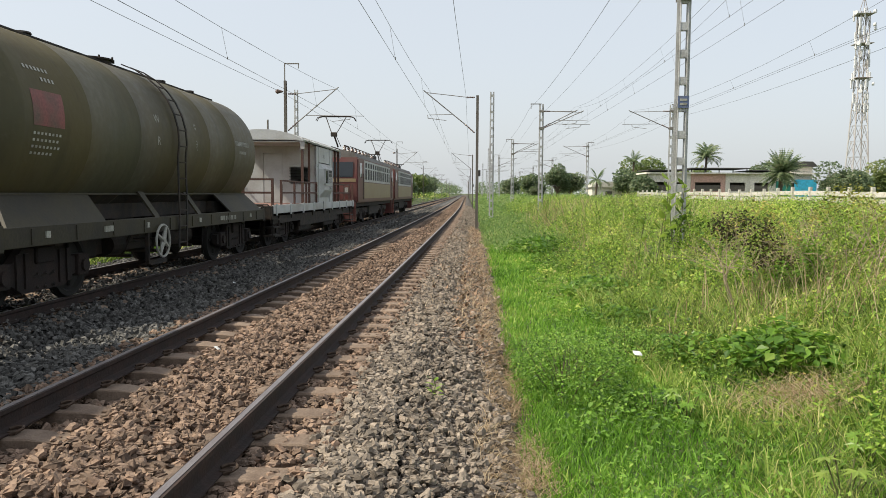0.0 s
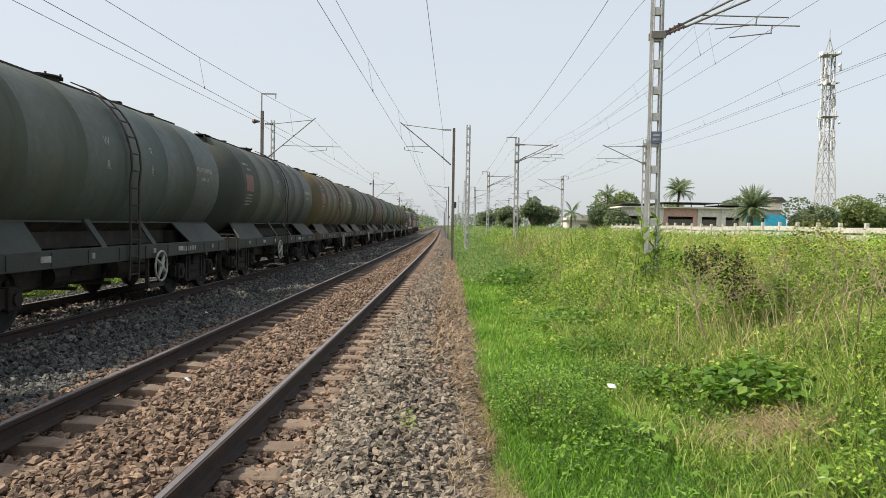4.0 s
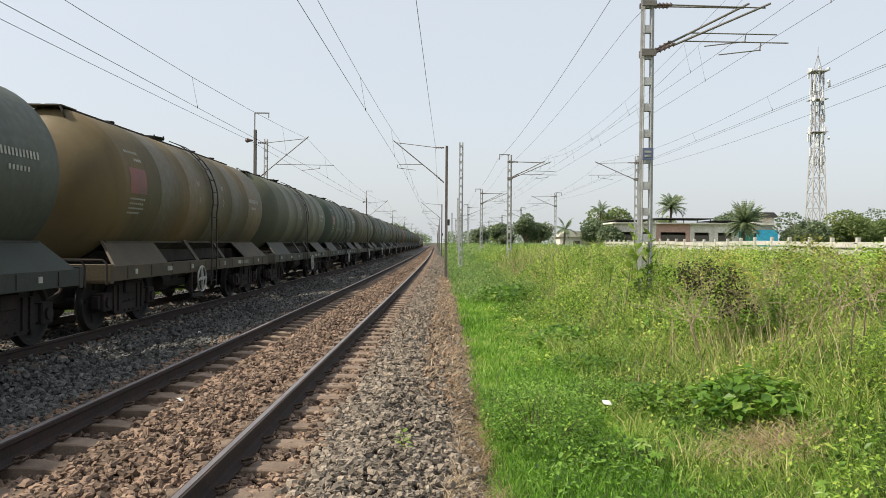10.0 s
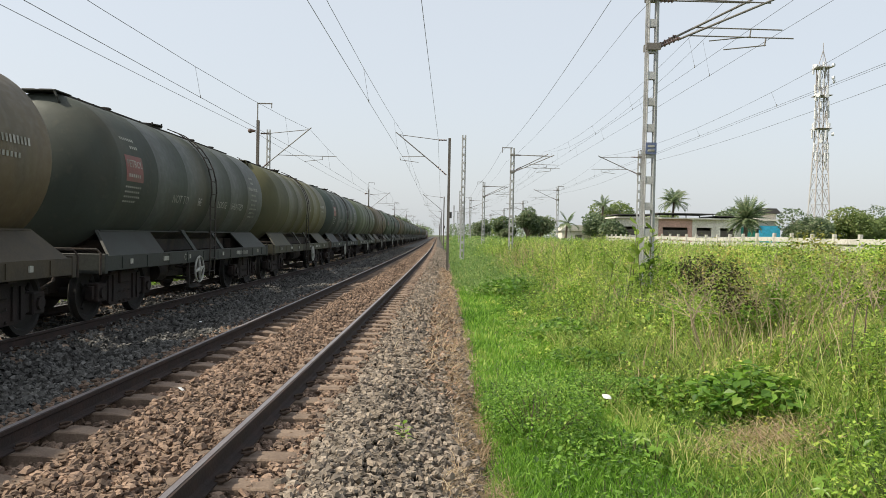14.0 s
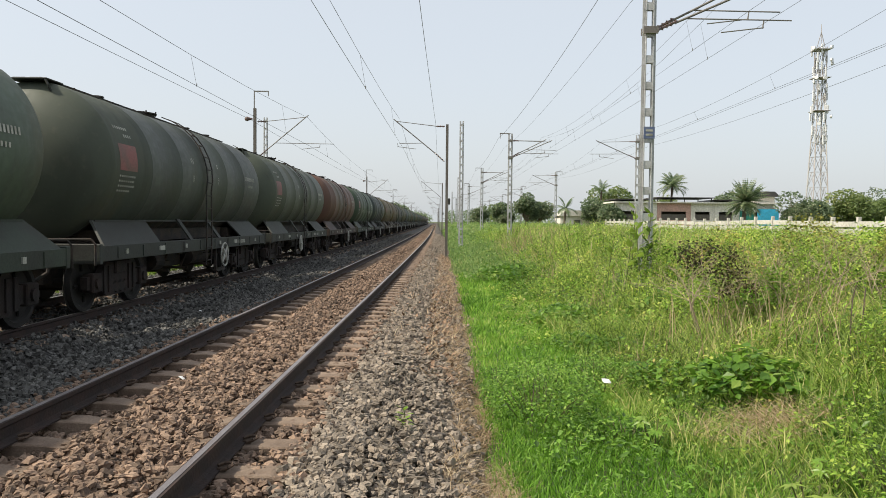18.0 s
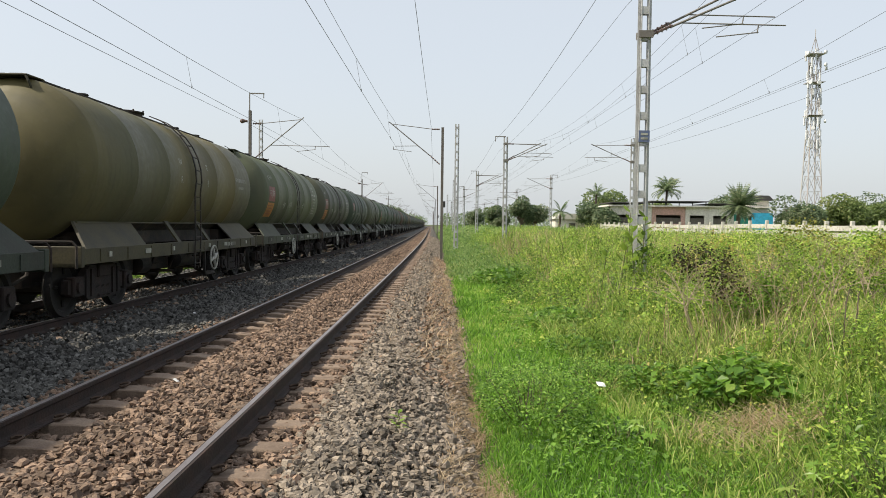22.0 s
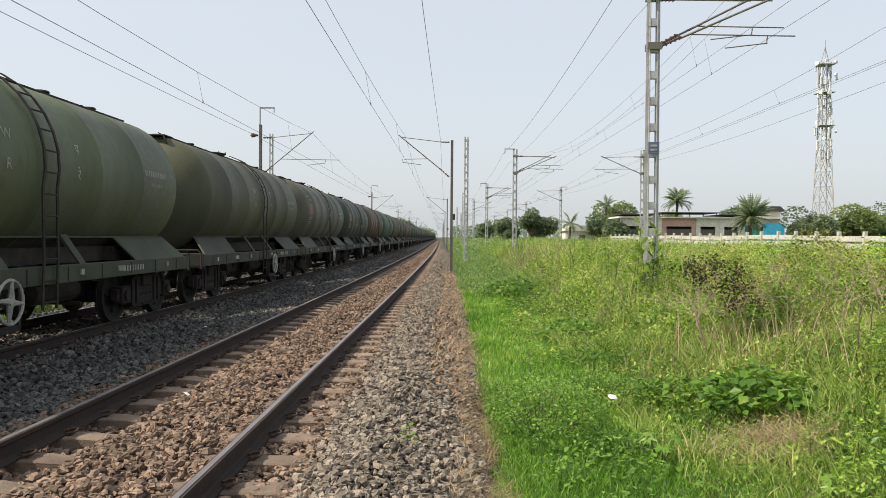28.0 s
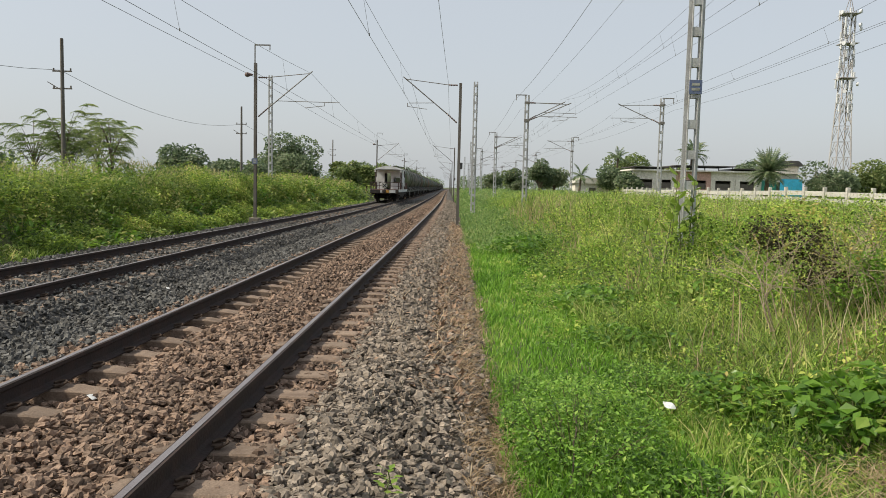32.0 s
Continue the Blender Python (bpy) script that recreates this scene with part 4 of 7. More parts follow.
# ---- brake van: open ends, arched roof over a cabin with side look-outs ----
def brake_van(roof_mat, wall_mat, rails, shut=False):
    car = thing("brake_van", "dusty white brake van with open railed platforms and arched roof", "brake van")
    rear, front = -7.05, 7.05
    c0, c1 = -1.0, 2.15          # cabin walls
    r0, r1 = -3.15, 3.7           # roof
    bm = B()
    box(bm, -1.42, 1.42, rear, front, 1.17, 1.25)
    part("deck", bm, M["deck"], car, "worn red steel deck")
    for s in (-1, 1):
        bm = B()
        box(bm, *sorted((s * 1.42, s * 1.47)), rear, front, 1.02, 1.27, 0.005)
        for k in range(9):
            y = rear + 0.25 + k * 1.675
            box(bm, *sorted((s * 1.47, s * 1.50)), y - 0.06, y + 0.06, 0.97, 1.30)
        part("side_sill", bm, wall_mat, car, "dusty white side sill with post sockets")
    bm = B()
    box(bm, -0.35, 0.35, rear, front, 0.78, 1.15)
    for y in (-4.6, -1.5, 0.5, 1.6, 4.6):
        box(bm, -1.4, 1.4, y - 0.12, y + 0.12, 0.84, 1.16)
    box(bm, -1.2, -0.4, -1.2, 1.0, 0.45, 0.9, 0.03)
    box(bm, 0.5, 1.2, -0.5, 0.9, 0.5, 0.9, 0.03)
    for s in (-1, 1):
        box(bm, s * 1.3 - 0.05, s * 1.3 + 0.05, -3.35, 3.35, 0.52, 0.92, 0.01)
        box(bm, s * 1.34 - 0.03, s * 1.34 + 0.03, rear + 0.1, front - 0.1, 0.72, 0.94)
    part("underframe", bm, M["grime"], car)
    for s in (-1, 1):
        for y0, y1 in ((-3.1, -1.2), (1.0, 3.0)):
            bm = B()
            box(bm, *sorted((s * 0.45, s * 1.24)), y0, y1, 0.34, 0.86, 0.03)
            part("equipment_box", bm, M["grime"], car, "black equipment box under the floor")
        for e in (-1, 1):
            for z, w in ((0.38, 1.46), (0.62, 1.44), (0.84, 1.42)):
                bm = B()
                box(bm, *sorted((s * 1.12, s * w)), *sorted((e * 6.2, e * 6.95)), z - 0.02, z + 0.02)
                part("step", bm, M["grime"], car)
            bm = B()
            for y in (6.22, 6.93):
                box(bm, *sorted((s * 1.38, s * 1.41)), *sorted((e * y, e * (y + 0.04))), 0.36, 0.95)
            part("step_hanger", bm, M["grime"], car)
    for e in (-1, 1):
        bm = B()
        y = front * e
        box(bm, -1.45, 1.45, *sorted((y, y + e * 0.12)), 0.86, 1.24, 0.01)
        part("headstock", bm, M["grime"], car)
        bm = B()
        box(bm, 0.15, 0.45, *sorted((y + e * 0.12, y + e * 0.13)), 0.92, 1.2)
        part("marker_board", bm, M["ochre"], car, "faded yellow marker patch")
        bm = B()
        box(bm, -0.42, 0.12, *sorted((y + e * 0.12, y + e * 0.128)), 0.93, 1.21)
        box(bm, 0.5, 1.12, *sorted((y + e * 0.12, y + e * 0.128)), 0.93, 1.21)
        part("end_panel", bm, M["van_grey"], car, "chipped pale panels on the end beam")
        coupler(car, y + e * 0.12, e)
        bogie(car, e * 4.75)
        # railings of the open platform
        bm = B()
        yr = y - e * 0.1
        for x in (-1.4, -0.55, 0.0, 0.55, 1.4):
            box(bm, x - 0.035, x + 0.035, yr - 0.035, yr + 0.035, 1.25, 2.02)
        for z in (1.62, 2.0):
            box(bm, -1.43, 1.43, yr - 0.03, yr + 0.03, z - 0.03, z + 0.03)
        beam(bm, (-0.55, yr, 1.65), (0.55, yr, 1.98), 0.02, 0.03)
        beam(bm, (0.55, yr, 1.65), (-0.55, yr, 1.98), 0.02, 0.03)
        part("end_railing", bm, rails, car, "rusty brown end railing")
        for s in (-1, 1):
            bm = B()
            inner = c0 if e < 0 else c1
            gate = yr - e * 0.95
            ys = np.linspace(gate, inner, 4)
            for yy in ys:
                box(bm, s * 1.4 - 0.03, s * 1.4 + 0.03, yy - 0.03, yy + 0.03, 1.25, 2.0)
            for z in (1.62, 1.98):
                box(bm, s * 1.4 - 0.025, s * 1.4 + 0.025, *sorted((gate, inner)), z - 0.025, z + 0.025)
            loop = [(s * 1.4, gate - e * 0.05, 1.3), (s * 1.4, gate - e * 0.12, 1.45), (s * 1.4, gate - e * 0.12, 1.85), (s * 1.4, gate, 1.92)]
            for a, b in zip(loop, loop[1:]):
                rod(bm, a, b, 0.018, 6)
            part("side_railing", bm, rails, car, "rusty brown side railing")
            bm = B()
            yp = r0 + 0.12 if e < 0 else r1 - 0.12
            box(bm, s * 1.36 - 0.04, s * 1.36 + 0.04, yp - 0.04, yp + 0.04, 1.25, 3.44)
            ym = (yp + inner) / 2
            box(bm, s * 1.36 - 0.035, s * 1.36 + 0.035, ym - 0.035, ym + 0.035, 1.25, 3.44)
            part("roof_post", bm, rails, car, "rusty brown roof post")
            bm = B()
            corner = [(s * 1.45, 3.4), (s * 1.1, 3.38), (s * 1.3, 3.3), (s * 1.32, 3.08), (s * 1.45, 3.08)]
            prism(bm, corner, *sorted((yp - e * -0.055, yp - e * -0.07)))
            part("corner_gusset", bm, wall_mat, car, "pale corner gusset")
    # round end sign
    bm = B()
    rod(bm, (0, rear + 0.02, 1.66), (0, rear - 0.0, 1.66), 0.29, 28)
    part("round_sign", bm, M["white"], car, "round white last-vehicle sign with a black cross")
    bm = B()
    for a in (45, -45):
        box(bm, -0.05, 0.05, -0.004, 0.004, -0.28, 0.28, 0, Matrix.Translation((0, rear - 0.006, 1.66)) @ Matrix.Rotation(radians(a), 4, 'Y'))
    part("sign_cross", bm, M["text_black"], car)
    for ch, x in (("L", -0.18), ("V", 0.18)):
        flat, fs = letters(ch, 0.17)
        part("sign_letter", mesh_of("sign_letter", [(x + u, rear - 0.008, 1.66 + v) for u, v in flat], fs, M["text_black"]), None, car)
    # roof: shallow arch
    bm = B()
    arch = [(1.44 * math.sin(a) / math.sin(0.62), 3.40 + 0.34 * (math.cos(a) - math.cos(0.62)) / (1 - math.cos(0.62))) for a in np.linspace(-0.62, 0.62, 15)]
    prism(bm, [(x, z) for x, z in arch] + [(x * 0.985, z - 0.05) for x, z in arch[::-1]], r0, r1)
    for y in (r0, r1 - 0.05):
        prism(bm, [(x, z - 0.05) for x, z in arch] + [(1.4, 3.34), (1.2, 3.39), (-1.2, 3.39), (-1.4, 3.34)], y + 0.001, y + 0.049)
    for k in range(1, 6):
        y = r0 + k * (r1 - r0) / 6
        prism(bm, [(x * 1.003, z + 0.014) for x, z in arch] + [(x, z - 0.01) for x, z in arch[::-1]], y - 0.03, y + 0.03)
    part("roof", bm, roof_mat, car, "dented pale grey arched roof")
    bm = B()
    box(bm, -1.3, 1.3, r0 + 0.05, r1 - 0.05, 3.32, 3.35)
    part("roof_lining", bm, M["van_grey"], car)
    # cabin
    for e, y in ((-1, c0), (1, c1)):
        bm = B()
        y0, y1 = sorted((y, y - e * 0.05))
        d0, d1 = -0.55, 0.15
        box(bm, -1.38, d0, y0, y1, 1.25, 3.32)
        box(bm, d1, 0.45, y0, y1, 1.25, 3.32)
        box(bm, 1.15, 1.38, y0, y1, 1.25, 3.32)
        box(bm, 0.45, 1.15, y0, y1, 1.25, 1.95)
        box(bm, 0.45, 1.15, y0, y1, 2.55, 3.32)
        box(bm, d0, d1, y0, y1, 3.05, 3.32)
        part("end_wall", bm, wall_mat, car)
        bm = B()
        for k in range(6):
            box(bm, 0.42, 1.18, *sorted((y + e * 0.005, y + e * 0.05)), 1.98 + k * 0.105, 2.0 + k * 0.105)
        part("window_bars", bm, M["dark_in"], car, "dark window bars")
        bm = B()
        if shut:
            box(bm, d0 + 0.01, d1 - 0.01, *sorted((y - e * 0.01, y - e * 0.04)), 1.26, 3.04)
            part("door", bm, wall_mat, car, "shut pale cabin door")
        else:
            box(bm, d0 + 0.02, d0 + 0.06, *sorted((y - e * 0.06, y - e * 0.62)), 1.26, 2.99)
            part("door", bm, M["dark_in"], car, "dark cabin door standing open")
    for s in (-1, 1):
        bm = B()
        x0, x1 = sorted((s * 1.38, s * 1.33))
        b0, b1 = -0.6, 1.5
        box(bm, x0, x1, c0, b0, 1.25, 3.32)
        box(bm, x0, x1, b1, c1, 1.25, 3.32)
        box(bm, x0, x1, b0, b1, 1.25, 1.70)
        box(bm, x0, x1, b0, b1, 2.75, 3.32)
        for y in (c0 + 0.02, b0 + 0.0, b1, c1 - 0.06):
            box(bm, *sorted((s * 1.38, s * 1.40)), y, y + 0.05, 1.25, 3.32)
        part("side_wall", bm, wall_mat, car, "dusty white side wall")
        # look-out bay with splayed ends
        bm = B()
        out = [(1.38, -0.6), (1.56, -0.35), (1.56, 1.25), (1.38, 1.5)]
        z0, z1 = 1.72, 2.72
        lo = [bm.verts.new((s * x, y, z0)) for x, y in out]
        mi = [bm.verts.new((s * x, y, 2.5)) for x, y in out]
        hi = [bm.verts.new((s * 1.38, y, z1)) for x, y in out]
        un = [bm.verts.new((s * 1.38, y, 1.45)) for x, y in out]
        for i in range(3):
            for a, b in ((lo, mi), (mi, hi), (un, lo)):
                q = (a[i], a[i + 1], b[i + 1], b[i])
                if len({v.co.to_tuple(3) for v in q}) > 2:
                    bm.faces.new(q)
        part("lookout_bay", bm, wall_mat, car, "dusty white look-out bay")
        bm = B()
        box(bm, *sorted((s * 1.555, s * 1.575)), -0.27, 0.27, 1.98, 2.46)
        part("bay_window", bm, M["glass"], car, "dark look-out window")
        bm = B()
        for y0, y1, z0, z1 in ((-0.33, -0.27, 1.92, 2.52), (0.27, 0.33, 1.92, 2.52), (-0.33, 0.33, 2.46, 2.52), (-0.33, 0.33, 1.92, 1.98)):
            box(bm, *sorted((s * 1.56, s * 1.60)), y0, y1, z0, z1)
        part("bay_window_frame", bm, M["van_grey"], car)
        if s > 0:
            vs, fs = [], []
            for body, size, y, z, x in (("BVZI", 0.17, 0.3, 2.98, 1.405), ("उ प रे", 0.24, 0.80, 2.06, 1.566), ("N W R", 0.24, 0.80, 1.80, 1.566), ("12-24", 0.13, -0.8, 2.62, 1.405)):
                flat, faces = letters(body, size)
                b = len(vs)
                vs += [(x, y + u, z + v) for u, v in flat]
                fs += [tuple(b + i for i in f) for f in faces]
            for y0, y1, z in ((0.5, 1.1, 2.38), (0.5, 1.1, 2.24)):
                for i in range(6):
                    b = len(vs)
                    a0 = y0 + i * (y1 - y0) / 6
                    vs += [(1.566, a0, z), (1.566, a0 + 0.07, z), (1.566, a0 + 0.07, z + 0.1), (1.566, a0, z + 0.1)]
                    fs.append((b, b + 1, b + 2, b + 3))
            part("side_lettering", mesh_of("side_lettering", vs, fs, M["text_black"]), None, car, "black stencilled lettering")
    bm = B()
    box(bm, -1.2, 1.2, c0 + 0.1, c1 - 0.1, 1.25, 1.29)
    box(bm, -1.2, -0.6, c0 + 0.4, c1 - 0.4, 1.29, 1.7)
    part("cabin_bench", bm, M["dark_in"], car)
    return car


VAN_L = 14.9
front_van = brake_van(M["van_grey"], M["van_grey"], M["rail_brown"], True)
front_van["label"] = "dusty grey brake van with red railed platforms behind the engines"
TRAIN.append((front_van, FIRST + PITCH / 2 + VAN_L / 2))
rear_van = brake_van(M["van_white"], M["van_white"], M["rail_dark"])
TRAIN.append((rear_van, FIRST - 49.5 * PITCH - VAN_L / 2))


# ---- electric locomotives ----
def pantograph(car, y):
    """Single raised bow on a lower arm: a narrow knee that opens into a V under the pan head."""
    p = part("pantograph", B(), M["grime"], car, "raised dark steel pantograph")
    for s in (-1, 1):
        bm = B()
        box(bm, s * 0.55 - 0.03, s * 0.55 + 0.03, y - 0.7, y + 0.7, 3.98, 4.04)
        part("base_bar", bm, M["grime"], p)
        for d in (-0.6, 0.6):
            bm = B()
            turned(bm, [(3.72, 0.09), (3.78, 0.05), (3.82, 0.09), (3.88, 0.05), (3.92, 0.09), (3.98, 0.06)], (s * 0.55, y + d, 0), axis='z', seg=8)
            part("foot_insulator", bm, M["insulator"], p)
        bm = B()
        rod(bm, (s * 0.10, y - 0.55, 4.58), (s * 0.52, y + 0.05, 5.50), 0.022, 6)
        part("upper_arm", bm, M["grime"], p)
    bm = B()
    rod(bm, (0, y + 0.55, 4.02), (0, y - 0.58, 4.56), 0.045, 8)
    rod(bm, (0.18, y + 0.4, 4.02), (0.1, y - 0.5, 4.5), 0.018, 6)
    part("lower_arm", bm, M["grime"], p)
    bm = B()
    box(bm, -0.16, 0.16, y - 0.66, y - 0.5, 4.46, 4.68, 0.03)
    part("knee", bm, M["grime"], p)
    for d in (-0.08, 0.2):
        bm = B()
        rod(bm, (-0.72, y + d, 5.53), (0.72, y + d, 5.53), 0.024, 6)
        for s in (-1, 1):
            rod(bm, (s * 0.72, y + d, 5.53), (s * 0.93, y + d, 5.47), 0.02, 6)
            rod(bm, (s * 0.93, y + d, 5.47), (s * 1.02, y + d, 5.30), 0.018, 6)
        part("pan_head", bm, M["grime"], p)


def locomotive():
    car = thing("electric_locomotive", "maroon electric goods locomotive with cream band and raised pantograph", "locomotive", group="engines of the train")
    h = 8.0
    bm = B()
    side = [(-h, 1.15), (-h - 0.05, 2.1), (-h + 0.15, 3.35), (h - 0.15, 3.35), (h + 0.05, 2.1), (h, 1.15)]
    prism(bm, side, -1.5, 1.5, axis='x')
    bmesh.ops.bevel(bm, geom=[e for e in bm.edges], offset=0.06, segments=2, affect='EDGES')
    part("body", bm, M["maroon"], car, "maroon locomotive body", True)
    for s in (-1, 1):
        bm = B()
        box(bm, *sorted((s * 1.5, s * 1.506)), -5.9, 5.9, 1.35, 2.16)
        part("side_band", bm, M["band"], car, "dirty cream side band")
        bm = B()
        box(bm, *sorted((s * 1.5, s * 1.506)), -5.9, 5.9, 2.2, 3.28)
        part("side_panel", bm, M["van_grey"], car, "dusty grey panel round the side windows")
        for k in range(12):
            y = -5.3 + k * 0.96
            for z0, z1, name in ((2.32, 2.85, "side_window"), (2.93, 3.18, "top_light")):
                bm = B()
                box(bm, *sorted((s * 1.506, s * 1.514)), y - 0.27, y + 0.27, z0, z1)
                part(name, bm, M["dark_in"], car)
        for e in (-1, 1):
            bm = B()
            box(bm, *sorted((s * 1.495, s * 1.512)), *sorted((e * 6.75, e * 7.45)), 2.4, 3.1)
            part("cab_side_window", bm, M["glass"], car)
            bm = B()
            rod(bm, (s * 1.56, e * 6.5, 1.3), (s * 1.56, e * 6.5, 2.6), 0.02, 6)
            part("grab_rail", bm, M["grime"], car)
    for e in (-1, 1):
        for x0, x1 in ((-1.25, -0.08), (0.08, 1.25)):
            bm = B()
            y = e * (h + 0.03)
            q = [(x0, y, 2.38), (x1, y, 2.38), (x1, y - e * 0.10, 3.12), (x0, y - e * 0.10, 3.12)]
            vs = [bm.verts.new(p) for p in q] + [bm.verts.new((a, b - e * 0.05, c)) for a, b, c in q]
            for f in ((0, 1, 2, 3), (7, 6, 5, 4), (0, 4, 5, 1), (1, 5, 6, 2), (2, 6, 7, 3), (3, 7, 4, 0)):
                bm.faces.new([vs[i] for i in f])
            part("windscreen", bm, M["glass"], car, "dark cab windscreen")
        bm = B()
        box(bm, -1.4, 1.4, *sorted((e * (h + 0.03), e * (h + 0.06))), 2.16, 2.32)
        part("front_band", bm, M["band"], car, "yellow end band")
        for s in (-1, 1):
            bm = B()
            rod(bm, (s * 0.95, e * h, 1.75), (s * 0.95, e * (h + 0.12), 1.75), 0.14, 12)
            part("lamp", bm, M["antenna_grey"], car, "round end lamp")
            bm = B()
            rod(bm, (s * 0.88, e * (h + 0.05), 1.1), (s * 0.88, e * (h + 0.52), 1.1), 0.09, 10)
            rod(bm, (s * 0.88, e * (h + 0.52), 1.1), (s * 0.88, e * (h + 0.58), 1.1), 0.22, 14)
            part("buffer", bm, M["grime"], car, "dark round buffer")
        bm = B()
        prism(bm, [(-1.4, 0.25), (1.4, 0.25), (1.4, 1.15), (-1.4, 1.15)], *sorted((e * (h - 0.1), e * (h + 0.05))))
        part("cowcatcher", bm, M["maroon"], car)
        coupler(car, e * (h + 0.05), e)
        bg = part("bogie", BOGIE, None, car, "black three-axle bogie", at=pose(0, e * 4.4, 0))
        bm = B()
        for s in (-1, 1):
            box(bm, *sorted((s * 1.0, s * 1.12)), -2.3, 2.3, 0.55, 0.85, 0.02)
        part("bogie_beam", bm, M["grime"], bg)
        for d in (-1.85, 0.0, 1.85):
            wheelset(bg, d)
    bm = B()
    box(bm, -1.2, 1.2, -2.0, 2.0, 0.4, 1.15, 0.05)
    box(bm, -1.3, 1.3, -h + 0.2, h - 0.2, 0.95, 1.15)
    part("underframe", bm, M["grime"], car)
    bm = B()
    prism(bm, [(-1.42, 3.33), (1.42, 3.33), (1.25, 3.6), (0.7, 3.72), (-0.7, 3.72), (-1.25, 3.6)], -h + 0.25, h - 0.25)
    part("roof", bm, M["loco_roof"], car, "grimy grey roof")
    for k in range(14):
        y = -4.2 + k * 0.65
        x = 0.5 if k % 2 else -0.5
        bm = B()
        turned(bm, [(3.70, 0.10), (3.76, 0.06), (3.80, 0.11), (3.86, 0.06), (3.90, 0.11), (3.98, 0.05), (4.06, 0.05)], (x, y, 0), axis='z', seg=8)
        part("roof_insulator", bm, M["insulator"], car)
    for x in (-0.5, 0.5):
        bm = B()
        rod(bm, (x, -4.2, 4.08), (x, 4.5, 4.08), 0.025, 6)
        part("bus_bar", bm, M["grime"], car)
    pantograph(car, -5.6)
    fold = part("folded_pantograph", B(), M["grime"], car, "lowered pantograph")
    for s in (-1, 1):
        bm = B()
        box(bm, s * 0.5 - 0.03, s * 0.5 + 0.03, 4.8, 6.4, 3.72, 4.04)
        part("base_bar", bm, M["grime"], fold)
        bm = B()
        rod(bm, (s * 0.5, 6.2, 4.06), (s * 0.5, 4.9, 4.14), 0.03, 6)
        part("folded_arm", bm, M["grime"], fold)
    bm = B()
    rod(bm, (-0.9, 5.5, 4.16), (0.9, 5.5, 4.16), 0.03, 6)
    part("pan_head", bm, M["grime"], fold)
    bm = B()
    box(bm, -0.6, 0.6, 1.2, 2.6, 3.72, 3.95, 0.04)
    part("roof_hatch", bm, M["loco_roof"], car)
    return car


LOCO_L = 17.2
loco = locomotive()
y_loco = FIRST + PITCH / 2 + VAN_L + LOCO_L / 2
TRAIN.append((loco, y_loco))
lead = copy_thing(loco, pose(0, 0, 0))
WHEELS.extend(o for o in lead.children_recursive if o.name.startswith("wheelset"))
TRAIN.append((lead, y_loco + LOCO_L))
for ob, y in TRAIN:
    ob.matrix_basis = pose(X2 + bend(y), y, Z2, 0, 0, turn_at(y))

# ================= overhead line =================
M.update(
    mast_steel=material("weathered_mast_steel", (0.19, 0.18, 0.165), 0.7, 0.2, (0.13, 0.10, 0.08), 1.5, 0.5, 30, 0.1),
    brown_mast=material("rusty_brown_mast", (0.13, 0.118, 0.105), 0.8, 0.1, (0.09, 0.07, 0.055), 1.5, 0.6, 30, 0.1),
    # wire colour lifted to grey, with lit haze put into it
    wire=material("dark_copper_wire", (0.12, 0.12, 0.12), 0.6, 0.2, bump=0),
    concrete=material("grey_concrete_footing", (0.15, 0.135, 0.11), 0.9, 0, (0.09, 0.08, 0.06), 2, 0.6),
    dark_roof_box=material("black_box_paint", (0.03, 0.03, 0.03), 0.6),
    blue_plate=material("blue_enamel_plate", (0.10, 0.13, 0.23), 0.45, 0, (0.2, 0.2, 0.24), 8, 0.5, bump=0),
)


def lattice_post(bm, height, w=0.30, d=0.20, pitch=0.75, taper=1.0):
    """Two channels joined by flat batten plates on both faces."""
    for s in (-1, 1):
        x0, x1 = s * w / 2, s * w / 2 * taper
        for dy in (-d / 2, d / 2):
            beam(bm, (x0, dy, 0), (x1, dy, height), 0.045, 0.018)
        beam(bm, (x0 + s * 0.02, 0, 0), (x1 + s * 0.02, 0, height), 0.010, d)
    z = 0.35
    while z < height - 0.1:
        ww = w * (1 + (taper - 1) * z / height)
        for dy in (-d / 2 - 0.008, d / 2 + 0.008):
            box(bm, -ww / 2 - 0.02, ww / 2 + 0.02, dy - 0.006, dy + 0.006, z - 0.09, z + 0.09)
        z += pitch


def insulator_between(bm, a, b, n=5, r=0.06):
    a, b = Vector(a), Vector(b)
    rod(bm, a, b, 0.03, 6)
    for i in range(n):
        p = a + (b - a) * ((i + 0.5) / n)
        q = p + (b - a).normalized() * 0.035
        rod(bm, p, q, r, 10, r * 0.6)


